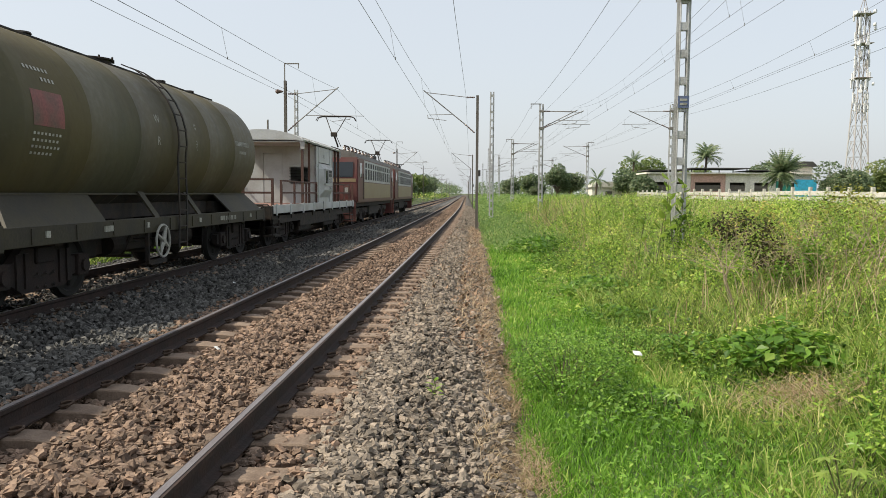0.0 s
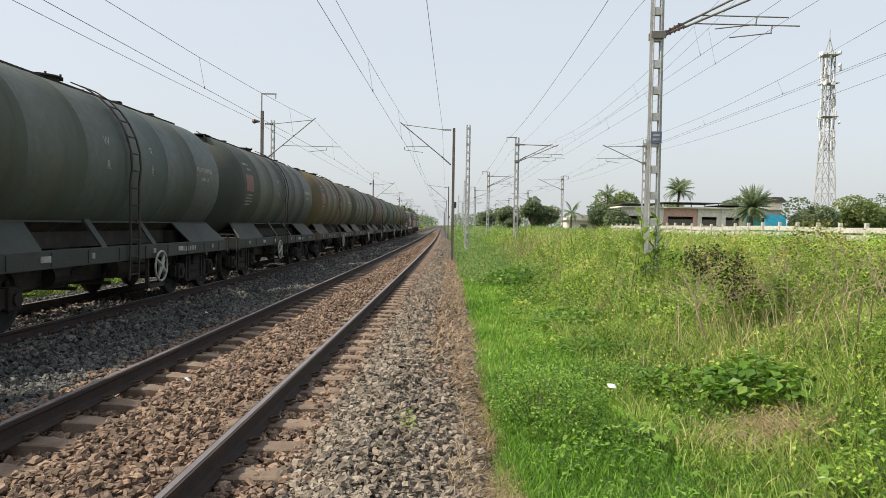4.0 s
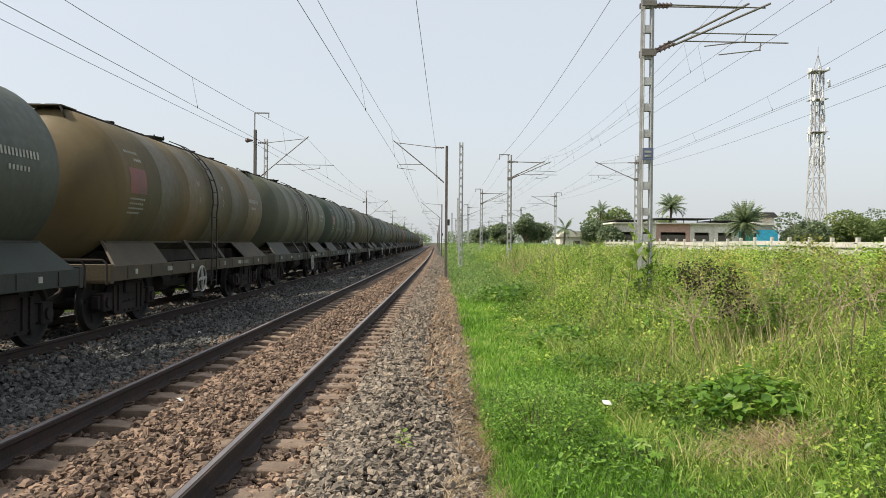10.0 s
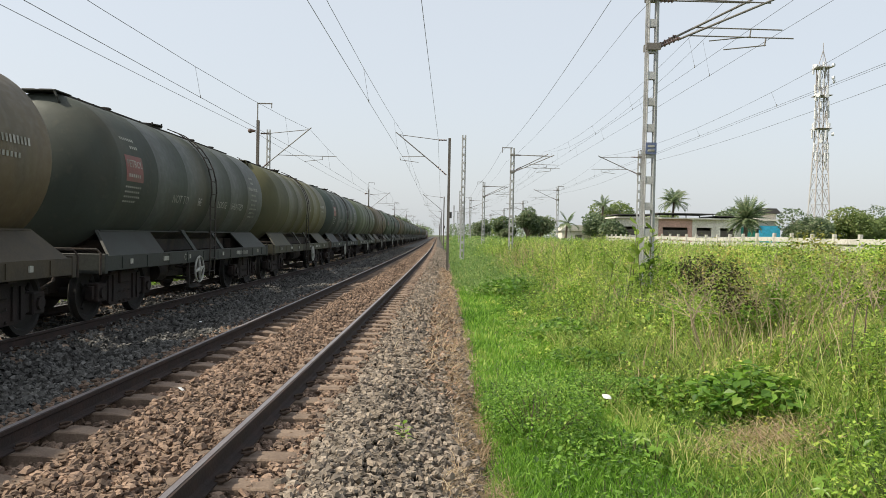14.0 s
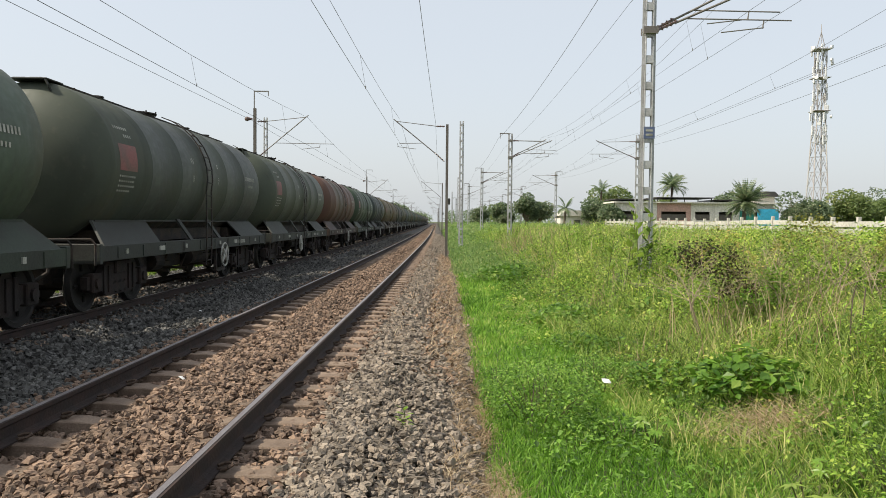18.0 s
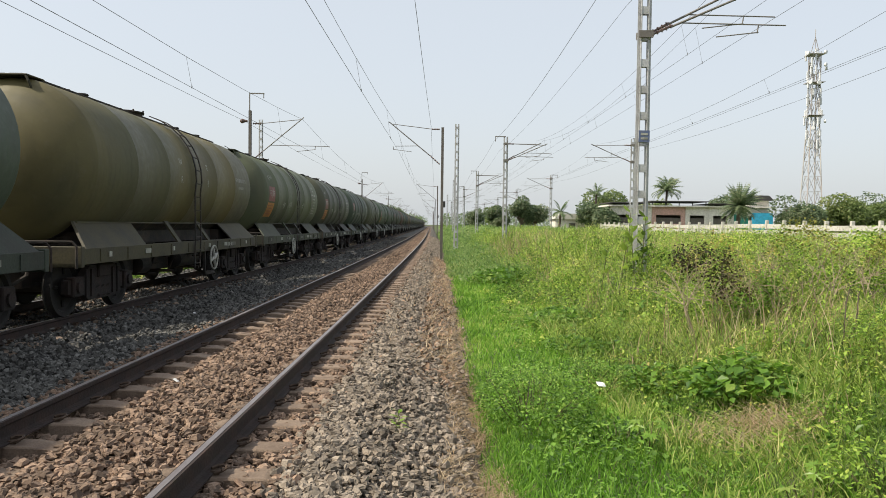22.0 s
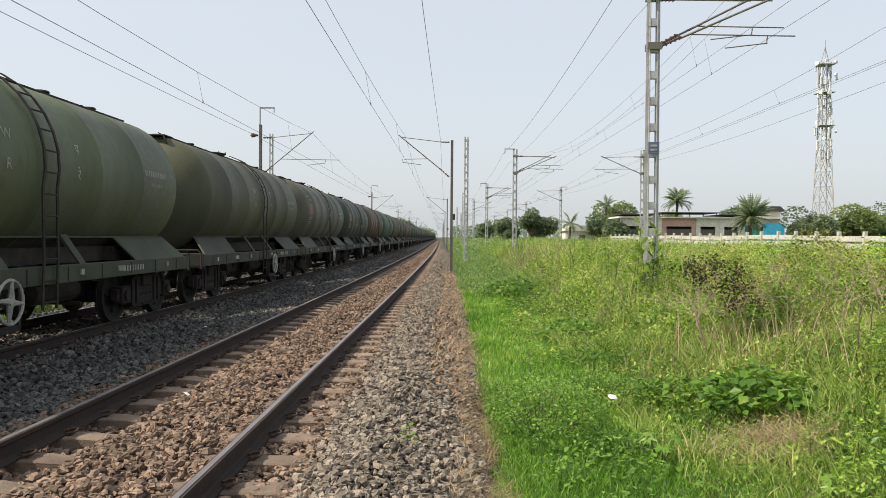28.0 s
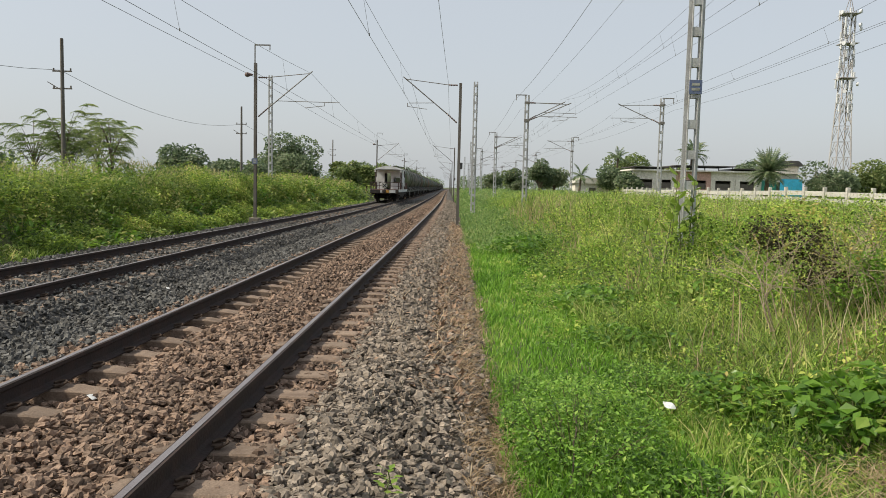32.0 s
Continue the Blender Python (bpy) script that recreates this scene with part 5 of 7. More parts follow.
def cantilever(mast, s, reach, z_low, z_top, z_reg, ext=1.5, dy=0.0, rise=0.25, kick=0.42):
    """Swivelling bracket: stay, diagonal tube, registration tube, steady arm; s is the side it points to."""
    bm = B()
    tip = (s * reach, 0, z_top + rise)
    rod(bm, (s * 0.55, 0, z_top), tip, 0.018, 8)
    rod(bm, (s * 0.62, 0, z_low + kick), (s * (reach + 0.12), 0, z_top + rise + 0.11), 0.027, 8)
    part("bracket_tube", bm, M["mast_steel"], mast, "grey diagonal bracket tube", True, pose(0, dy, 0))
    bm = B()
    insulator_between(bm, (s * 0.14, 0, z_top), (s * 0.58, 0, z_top))
    part("insulator", bm, M["insulator"], mast, "brown ribbed insulator", True, pose(0, dy, 0))
    bm = B()
    insulator_between(bm, (s * 0.14, 0, z_low), (s * 0.66, 0, z_low + kick + 0.04))
    part("insulator", bm, M["insulator"], mast, "brown ribbed insulator", True, pose(0, dy, 0))
    bm = B()
    x0 = 0.62 + (z_reg - z_low - kick) / (z_top + rise + 0.11 - z_low - kick) * (reach - 0.5)
    rod(bm, (s * x0, 0, z_reg), (s * (reach + ext), 0, z_reg - 0.03), 0.016, 8)
    end = max(reach + ext - 0.75, reach - 0.1)
    rod(bm, (s * end, 0, z_reg - 0.03), (s * (end - 0.03), 0, z_reg - 0.22), 0.016, 6)
    rod(bm, (s * end, 0, z_reg - 0.20), (s * (end - 1.0), 0, z_reg - 0.32), 0.014, 6)
    part("registration_arm", bm, M["mast_steel"], mast, "thin registration tube and steady arm", True, pose(0, dy, 0))


def plate(mast, x, y, z):
    bm = B()
    box(bm, x - 0.13, x + 0.13, y - 0.012, y, z - 0.14, z + 0.14)
    p = part("number_plate", bm, M["blue_plate"], mast, "small blue enamel number plate")
    bm = B()
    for k in (-0.05, 0.05):
        box(bm, x - 0.08, x + 0.08, y - 0.018, y - 0.013, z + k - 0.025, z + k + 0.025)
    part("plate_lines", bm, M["white"], p)


def h_mast(x, y, z0, z_top, side, reach, z_low, z_stay, z_reg, label, hook=False, turn=0, ext=1.5):
    """A rolled steel mast on a concrete footing with its bracket."""
    m = thing("overhead_line_mast", label, "overhead line mast", pose(x, y, 0, 0, 0, turn), group="overhead line masts")
    bm = B()
    box(bm, -0.07, 0.07, -0.075, -0.062, z0 - 0.15, z_top)
    box(bm, -0.07, 0.07, 0.062, 0.075, z0 - 0.15, z_top)
    box(bm, -0.008, 0.008, -0.066, 0.066, z0 - 0.15, z_top)
    part("post", bm, M["brown_mast"], m, "rust-brown rolled steel post")
    bm = B()
    box(bm, -0.26, 0.26, -0.26, 0.26, z0 - 0.5, z0 - 0.09, 0.03)
    part("footing", bm, M["concrete"], m, "grey concrete footing")
    cantilever(m, side, reach, z_low, z_stay, z_reg, ext)
    if hook:
        bm = B()
        beam(bm, (-0.03, 0, z_top - 1.0), (-0.03, 0, z_top + 0.9), 0.05, 0.05)
        beam(bm, (-0.05, 0, z_top + 0.9), (0.75, 0, z_top + 0.9), 0.05, 0.06)
        beam(bm, (0.72, 0, z_top + 0.9), (0.72, 0, z_top + 0.65), 0.04, 0.04)
        part("top_arm", bm, M["mast_steel"], m, "short feeder arm on the head")
        bm = B()
        turned(bm, [(-0.55, 0.02), (-0.5, 0.1), (-0.42, 0.13), (-0.34, 0.1), (-0.12, 0.03)], (0, 0, z_stay + 0.13), axis='x', seg=12)
        part("side_insulator", bm, M["insulator"], m, smooth=True)
    return m


def lattice_mast(x, y, z0, z_top, w, label, side=0, reach=2.6, z_low=5.9, z_stay=7.3, z_reg=6.3, hook=0, tag=None, taper=0.85, twin=False):
    m = thing("lattice_mast", label, "overhead line mast", pose(x, y, 0), group="lattice masts")
    bm = B()
    lattice_post(bm, z_top - z0, w, w * 0.55, 0.62, taper)
    bmesh.ops.translate(bm, vec=(0, 0, z0), verts=bm.verts)
    part("post", bm, M["galv"], m, "grey battened lattice post")
    bm = B()
    box(bm, -0.3, 0.3, -0.3, 0.3, z0 - 0.5, z0 - 0.02, 0.03)
    part("footing", bm, M["concrete"], m)
    if side:
        cantilever(m, side, reach, z_low, z_stay, z_reg, 0.55, 0.0, -0.06, 0.2)
        if twin:
            cantilever(m, side, reach * 0.86, z_low + 0.08, z_stay + 0.05, z_reg + 0.28, 0.8, 0.3, -0.02, 0.25)
        for dy in (-0.12, 0.12):
            for z, k in ((z_low, 0.08), (z_stay, 0.06)):
                bm = B()
                box(bm, -w / 2 - 0.06, w / 2 + 0.08, dy - 0.03, dy + 0.03, z - k, z + k)
                part("clamp", bm, M["mast_steel"], m)
    if hook:
        bm = B()
        beam(bm, (0, 0, z_top), (hook * 0.75, 0, z_top), 0.05, 0.06)
        beam(bm, (hook * 0.72, 0, z_top), (hook * 0.72, 0, z_top - 0.35), 0.04, 0.04)
        part("top_arm", bm, M["mast_steel"], m)
    if tag:
        plate(m, 0.02, -w * 0.35 - 0.02, tag)
    return m


# near track's masts and the train track's masts, alternating spans of 61 m
SPANS = [-20.5, 40.4, 101.5, 163, 224, 286, 350, 415]
for y in SPANS:
    near = h_mast(-0.12 + bend(y) if y != 40.4 else -0.12, y, -0.5, 6.72, -1, 2.75, 4.75, 6.62, 5.72, "brown steel overhead line mast beside the ballast shoulder", turn=turn_at(y), ext=-0.2)
    far = h_mast(-10.3 + bend(y), y, -0.15, 7.5, 1, 2.75, 4.85, 6.80, 5.66, "brown steel overhead line mast beside the weedy bank", hook=True, turn=turn_at(y))
    if 0 < y < 110:
        plate(far, 0.0, -0.083, 2.62)
        bm = B()
        box(bm, 0.07, 0.19, -0.09, 0.07, 2.45, 2.78, 0.015)
        part("junction_box", bm, M["dark_roof_box"], near, "small black box clamped to the post")
tag_mast = lattice_mast(0.95, 58.7, -0.6, 9.35, 0.21, "tall grey lattice mast standing bare by the ballast edge")
lattice_mast(-14.3, 58.7, 0.2, 9.5, 0.21, "tall grey lattice mast standing bare in the weeds")
for x, y in ((0.3, 119), (-0.4, 178), (-1.5, 240)):
    lattice_mast(x + 1.2, y, -0.6, 8.6, 0.20, "grey lattice mast standing bare by the line")
# masts of the lines beyond the weeds
for x, y, t in ((4.70, 18.0, 3.68), (4.28, 53.0, None), (3.80, 87.0, None), (3.2, 122.0, None), (2.6, 157, None), (1.9, 195, None)):
    lattice_mast(x, y, 0.1, 7.75, 0.20, "grey lattice mast with overhead line bracket among tall weeds", 1, 2.8, 6.08, 7.24, 6.38, -1, t, twin=y < 100)
for x, y in ((12.95, 52.0), (12.75, 90.0), (12.3, 128.0), (11.8, 166.0), (11.0, 205)):
    lattice_mast(x, y, 0.1, 7.6, 0.18, "grey lattice mast with overhead line bracket by the far line", -1, 2.75, 6.0, 7.15, 6.3, 1)


# ---- wires ----
def wire(name, pts, r, label):
    v, f = [], []
    for p in pts:
        v += [(p[0] + r * math.cos(a), p[1], p[2] + r * math.sin(a)) for a in (0.5, 2.6, 4.7)]
    for j in range(len(pts) - 1):
        for i in range(3):
            f.append((j * 3 + i, j * 3 + (i + 1) % 3, (j + 1) * 3 + (i + 1) % 3, (j + 1) * 3 + i))
    return tagged(new(name, mesh_of(name, v, f, M["wire"])), label, "overhead wire")


def run(x_at, z_at, sag, ys, n=10):
    pts = []
    for a, b in zip(ys, ys[1:]):
        for i in range(n):
            t = i / n
            y = a + (b - a) * t
            xa, xb = x_at(a), x_at(b)
            pts.append((xa + (xb - xa) * t, y, z_at(a) * (1 - t) + z_at(b) * t - 4 * sag * t * (1 - t)))
    pts.append((x_at(ys[-1]), ys[-1], z_at(ys[-1])))
    return pts


def catenary_pair(x, z_con, z_cat, ys, sag, stagger=0.2, r=0.0075):
    idx = {y: i for i, y in enumerate(ys)}
    cx = lambda y: x + bend(y) + stagger * (1 if idx.get(y, 0) % 2 else -1)
    con = run(cx, lambda y: z_con, 0.05, ys)
    cat = run(lambda y: x + bend(y) - 0.15, lambda y: z_cat, sag, ys)
    c = wire("contact_wire", con, r, "thin dark contact wire over the track")
    w = wire("catenary_wire", cat, r, "thin dark catenary wire sagging between masts")
    bm = B()
    for i in range(0, len(con), 1):
        if i % 10 in (1, 3, 5, 7, 9) and con[i][1] < 110:
            rod(bm, con[i], cat[i], r * 0.6, 4)
            rod(bm, (con[i][0], con[i][1], con[i][2] - 0.02), (con[i][0], con[i][1], con[i][2] + 0.06), r * 2, 4)
    if len(bm.verts):
        tagged(part("droppers", bm, M["wire"], w, "thin droppers"), kind="stuff")


NEAR = SPANS
catenary_pair(X1 + 0.08, 5.45, 6.98, NEAR, 0.72, 0.04)
catenary_pair(X2 - 0.1, 5.48, 7.05, NEAR, 0.85, 0.05)
LINE_A = [-17.0, 18.0, 53.0, 87.0, 122.0, 157.0, 195.0]
catenary_pair(7.25, 6.22, 7.5, LINE_A, 0.85, 0.08, 0.005)
catenary_pair(6.85, 6.45, 7.5, LINE_A, 0.7, 0.05, 0.005)
LINE_B = [-24.0, 14.0, 52.0, 90.0, 128.0, 166.0, 205.0]
catenary_pair(10.9, 6.12, 7.2, LINE_B, 0.8, 0.08, 0.0055)
wire("contact_wire", run(lambda y: 10.8 + bend(y), lambda y: 6.0, 0.05, LINE_B), 0.005, "second thin contact wire beside the first over the far line")
wire("return_wire", run(lambda y: -10.6 + bend(y), lambda y: 6.93, 0.2, NEAR), 0.009, "thin dark return wire on side insulators")
wire("earth_wire", run(lambda y: -0.62 + bend(y), lambda y: 6.75, 0.35, NEAR), 0.008, "thin dark earth wire along the masts")
wire("feeder_wire", run(lambda y: 3.85 - 0.012 * max(y - 18, 0), lambda y: 7.4, 0.35, LINE_A), 0.009, "thin dark feeder wire on the lattice masts")
wire("feeder_wire", run(lambda y: 13.7 - 0.010 * max(y - 52, 0), lambda y: 6.85, 0.35, LINE_B), 0.0065, "thin dark feeder wire on the far lattice masts")
wire("return_wire", run(lambda y: 4.25 - 0.012 * max(y - 18, 0), lambda y: 6.75, 0.35, LINE_A), 0.0055, "thin dark return wire on the lattice masts")


# ---- wooden poles beyond the bank ----
def utility_pole(x, y, z0, z1):
    m = thing("utility_pole", "dark weathered utility pole with small crossarms behind the bank", "utility pole", pose(x, y, 0), group="utility poles")
    bm = B()
    rod(bm, (0, 0, z0), (0, 0, z1), 0.11, 10, 0.075)
    part("pole", bm, M["brown_mast"], m, smooth=True)
    for z in (z1 - 1.5, z1 - 2.3):
        bm = B()
        beam(bm, (-0.45, 0, z), (0.45, 0, z), 0.06, 0.06)
        for s in (-0.4, 0.4):
            rod(bm, (s, 0, z), (s, 0, z + 0.14), 0.035, 6)
        part("crossarm", bm, M["brown_mast"], m)
    bm = B()
    rod(bm, (0, 0, z1 - 2.4), (-0.7, 0, z1 - 2.0), 0.02, 5)
    part("stay_arm", bm, M["brown_mast"], m)


for x, y, z in ((-18.7, 37.5, 8.0), (-18.9, 67.0, 8.0), (-19.2, 115.0, 8.2)):
    utility_pole(x, y, -0.3, z)
wire("utility_wire", run(lambda y: -18.8, lambda y: 6.55, 1.0, [8.0, 37.5, 67.0, 115.0]), 0.012, "single sagging service wire on wooden poles")


# ================= beyond the lines =================
M.update(
    cream=material("stained_cream_plaster", (0.78, 0.74, 0.66), 0.9, 0, (0.46, 0.40, 0.32), 0.4, 0.4, 6, 0.1, 5),
    pink_wall=material("faded_pink_plaster", (0.58, 0.36, 0.30), 0.9, 0, (0.42, 0.29, 0.24), 0.4, 0.6, 6, 0.1, 5),
    dark_roof=material("dark_sheet_roof", (0.06, 0.058, 0.055), 0.7, 0, (0.12, 0.10, 0.09), 0.8, 0.5),
    dark_open=material("unlit_room", (0.13, 0.115, 0.10), 0.9, bump=0),
    fence_white=material("whitewashed_concrete", (0.50, 0.48, 0.43), 0.9, 0, (0.34, 0.33, 0.28), 0.8, 0.6, 10, 0.1),
    tarp_blue=material("blue_plastic_sheet", (0.06, 0.46, 0.70), 0.45, 0, (0.05, 0.32, 0.52), 1.5, 0.5, 8, 0.3, 3),
    tarp_green=material("teal_plastic_sheet", (0.02, 0.20, 0.15), 0.45, 0, (0.03, 0.14, 0.11), 1.5, 0.5, 8, 0.3, 3),
    tower_paint=material("faded_tower_steel", (0.42, 0.41, 0.40), 0.6, 0.2, (0.25, 0.19, 0.17), 0.15, 0.6, 5, 0),
    antenna=material("white_antenna_shell", (0.66, 0.67, 0.68), 0.5, 0, bump=0),
)


def long_building():
    b = thing("long_low_building", "long low cream and pink building with flat roof behind a fence", "building", pose(21.2, 96, 0))
    bays = [(0, 3.0, "cream"), (3.0, 5.3, "cream"), (5.3, 9.6, "pink_wall"), (9.6, 12.6, "cream"), (12.6, 15.5, "cream"), (15.5, 20.2, "cream")]
    for x0, x1, c in bays:
        bm = B()
        box(bm, x0, x1 - 0.02, 0, 0.3, 0.0, 2.0)
        box(bm, x0, x1 - 0.02, 0, 0.3, 3.1, 4.15)
        n = max(1, int((x1 - x0) / 2.4))
        for i in range(n + 1):
            xx = x0 + (x1 - x0 - 0.57) * i / n
            box(bm, xx, xx + 0.55, 0.002, 0.3, 2.0, 3.1)
        part("front_wall", bm, M[c], b, "plastered front with open bays")
        bm = B()
        box(bm, x0 + 0.1, x1 - 0.1, 1.6, 1.7, 0.2, 4.0)
        part("room_back", bm, M["dark_open"], b)
        for i in range(n):
            bm = B()
            xx = x0 + (x1 - x0 - 0.4) * i / n
            w = (x1 - x0 - 0.4) / n
            box(bm, xx + 0.5, xx + w - 0.02, 0.12, 0.16, 2.0, 2.75)
            part("window", bm, M["dark_open"], b, "dark window")
    bm = B()
    box(bm, -0.3, 20.4, -0.5, 6.0, 4.15, 4.32)
    part("roof_slab", bm, M["cream"], b, "cream flat roof slab")
    for x0, x1, z in ((-0.2, 4.8, 4.55), (5.0, 12.4, 4.8), (12.6, 17.2, 4.55)):
        bm = B()
        box(bm, x0, x1, -0.7, 6.2, z, z + 0.1)
        for x in np.arange(x0 + 0.2, x1, 1.7):
            box(bm, x, x + 0.1, -0.4, -0.3, 4.3, z)
        part("sheet_roof", bm, M["dark_roof"], b, "dark sheet roof on short posts")
    bm = B()
    box(bm, 17.8, 20.4, 0.5, 5.5, 4.32, 5.1)
    part("upper_room", bm, M["cream"], b)
    bm = B()
    prism(bm, [(17.3, 5.1), (20.9, 5.1), (20.2, 5.75), (18.0, 5.75)], 0.0, 6.0)
    part("upper_roof", bm, M["dark_roof"], b, "dark hipped roof")
    bm = B()
    box(bm, 15.7, 17.5, -0.25, -0.2, 1.4, 3.3)
    part("green_sheet", bm, M["tarp_green"], b, "teal plastic sheet")
    bm = B()
    box(bm, 17.9, 20.6, -0.35, -0.3, 1.4, 3.5)
    part("blue_sheet", bm, M["tarp_blue"], b, "bright blue plastic sheet")


long_building()


def shed(x, y, w, h, label):
    b = thing("shed", label, "shed", pose(x, y, 0))
    bm = B()
    box(bm, 0, w, 0, 6, 0.0, h)
    part("wall", bm, M["cream"], b)
    bm = B()
    prism(bm, [(-0.3, h), (w + 0.3, h), (w * 0.85, h + 0.9), (w * 0.15, h + 0.9)], -0.4, 6.4)
    part("roof", bm, M["fence_white"], b, "pale sheet roof")
    bm = B()
    box(bm, w * 0.4, w * 0.6, -0.02, 0.0, 0.0, 2.0)
    part("door", bm, M["dark_open"], b)


shed(17.5, 118, 5.2, 2.6, "low pale shed with a sheet roof among trees")


def fence():
    f = thing("concrete_fence", "whitewashed precast concrete fence of posts and planks", "fence", group="fences")
    post, plank = B(), B()
    box(post, -0.09, 0.09, -0.09, 0.09, 0, 1.75, 0.015)
    box(plank, -0.03, 0.03, 0.10, 2.30, 0.0, 0.27, 0.01)
    pm, km = bpy.data.meshes.new("post"), bpy.data.meshes.new("plank")
    post.to_mesh(pm), plank.to_mesh(km)
    post.free(), plank.free()
    pm.materials.append(M["fence_white"]), km.materials.append(M["fence_white"])
    y = 20.0
    while y < 96:
        x = 20.0 - 0.004 * (y - 20)
        z = 0.25 + 0.05 * math.sin(y * 0.3)
        part("post", pm, None, f, at=pose(x, y, z, 0, random.uniform(-1.5, 1.5), 0))
        for k in range(4):
            if random.random() < 0.95:
                part("plank", km, None, f, at=pose(x, y, z + 0.14 + 0.37 * k, 0, 0, random.uniform(-0.4, 0.4)))
        y += 2.4


fence()


def telecom_tower():
    t = thing("telecom_tower", "tall tapering lattice telecom tower hung with white antennas", "telecom tower", pose(73.0, 150, 0))
    H, w0, w1 = 39.5, 1.7, 0.8

    def half(z):
        return w0 + (w1 - w0) * min(1, z / 24.0)
    for sx in (-1, 1):
        for sy in (-1, 1):
            bm = B()
            beam(bm, (sx * half(0), sy * half(0), 0), (sx * half(24), sy * half(24), 24), 0.18, 0.18)
            beam(bm, (sx * half(24), sy * half(24), 24), (sx * w1, sy * w1, H - 3), 0.16, 0.16)
            part("leg", bm, M["tower_paint"], t)
    z = 0.0
    while z < H - 4:
        dz = 3.0
        a, b = half(z), half(z + dz)
        for (ax, ay, bx, by) in ((-1, -1, 1, -1), (1, -1, 1, 1), (1, 1, -1, 1), (-1, 1, -1, -1)):
            mx, my, zm = (ax + bx) / 2 * b, (ay + by) / 2 * b, z + dz
            for p, q, w in (((ax * a, ay * a, z), (mx, my, zm), 0.075), ((bx * a, by * a, z), (mx, my, zm), 0.075), ((ax * b, ay * b, z + dz), (bx * b, by * b, z + dz), 0.055)):
                bm = B()
                beam(bm, p, q, w, w)
                part("brace", bm, M["tower_paint"], t)
        z += dz
    bm = B()
    rod(bm, (0, 0, H - 4), (0, 0, H + 1.5), 0.06, 6)
    for sx in (-1, 1):
        beam(bm, (sx * w1, 0, H - 3), (0, 0, H), 0.1, 0.1)
    part("lightning_rod", bm, M["tower_paint"], t)
    r = random.Random(4)
    for k in range(60):
        bm = B()
        z = r.choice((36, 34.2, 33.0, 30.5, 28.5, 27.0, 24.5, 22.8, 20.5, 31.8, 18.5, 16.8))
        a = r.uniform(0, 6.28)
        rad = r.uniform(1.0, 1.7)
        c = (rad * math.cos(a), rad * math.sin(a))
        box(bm, c[0] - 0.17, c[0] + 0.17, c[1] - 0.12, c[1] + 0.12, z - r.uniform(0.5, 1.2), z + r.uniform(0.5, 1.1), 0.05)
        part("panel_antenna", bm, M["antenna"], t, "white panel antenna")
    for k in range(8):
        bm = B()
        a, z = r.uniform(3.6, 5.8), r.uniform(21, 37)
        c = Vector((1.9 * math.cos(a), 1.9 * math.sin(a), z))
        rod(bm, c, c + Vector((0.4 * math.cos(a), 0.4 * math.sin(a), 0)), 0.36, 14)
        part("dish_antenna", bm, M["antenna"], t, "white drum dish")
    for z in (24, 30.5, 36):
        bm = B()
        box(bm, -1.5, 1.5, -1.5, 1.5, z - 0.05, z + 0.05)
        part("platform", bm, M["tower_paint"], t)


telecom_tower()

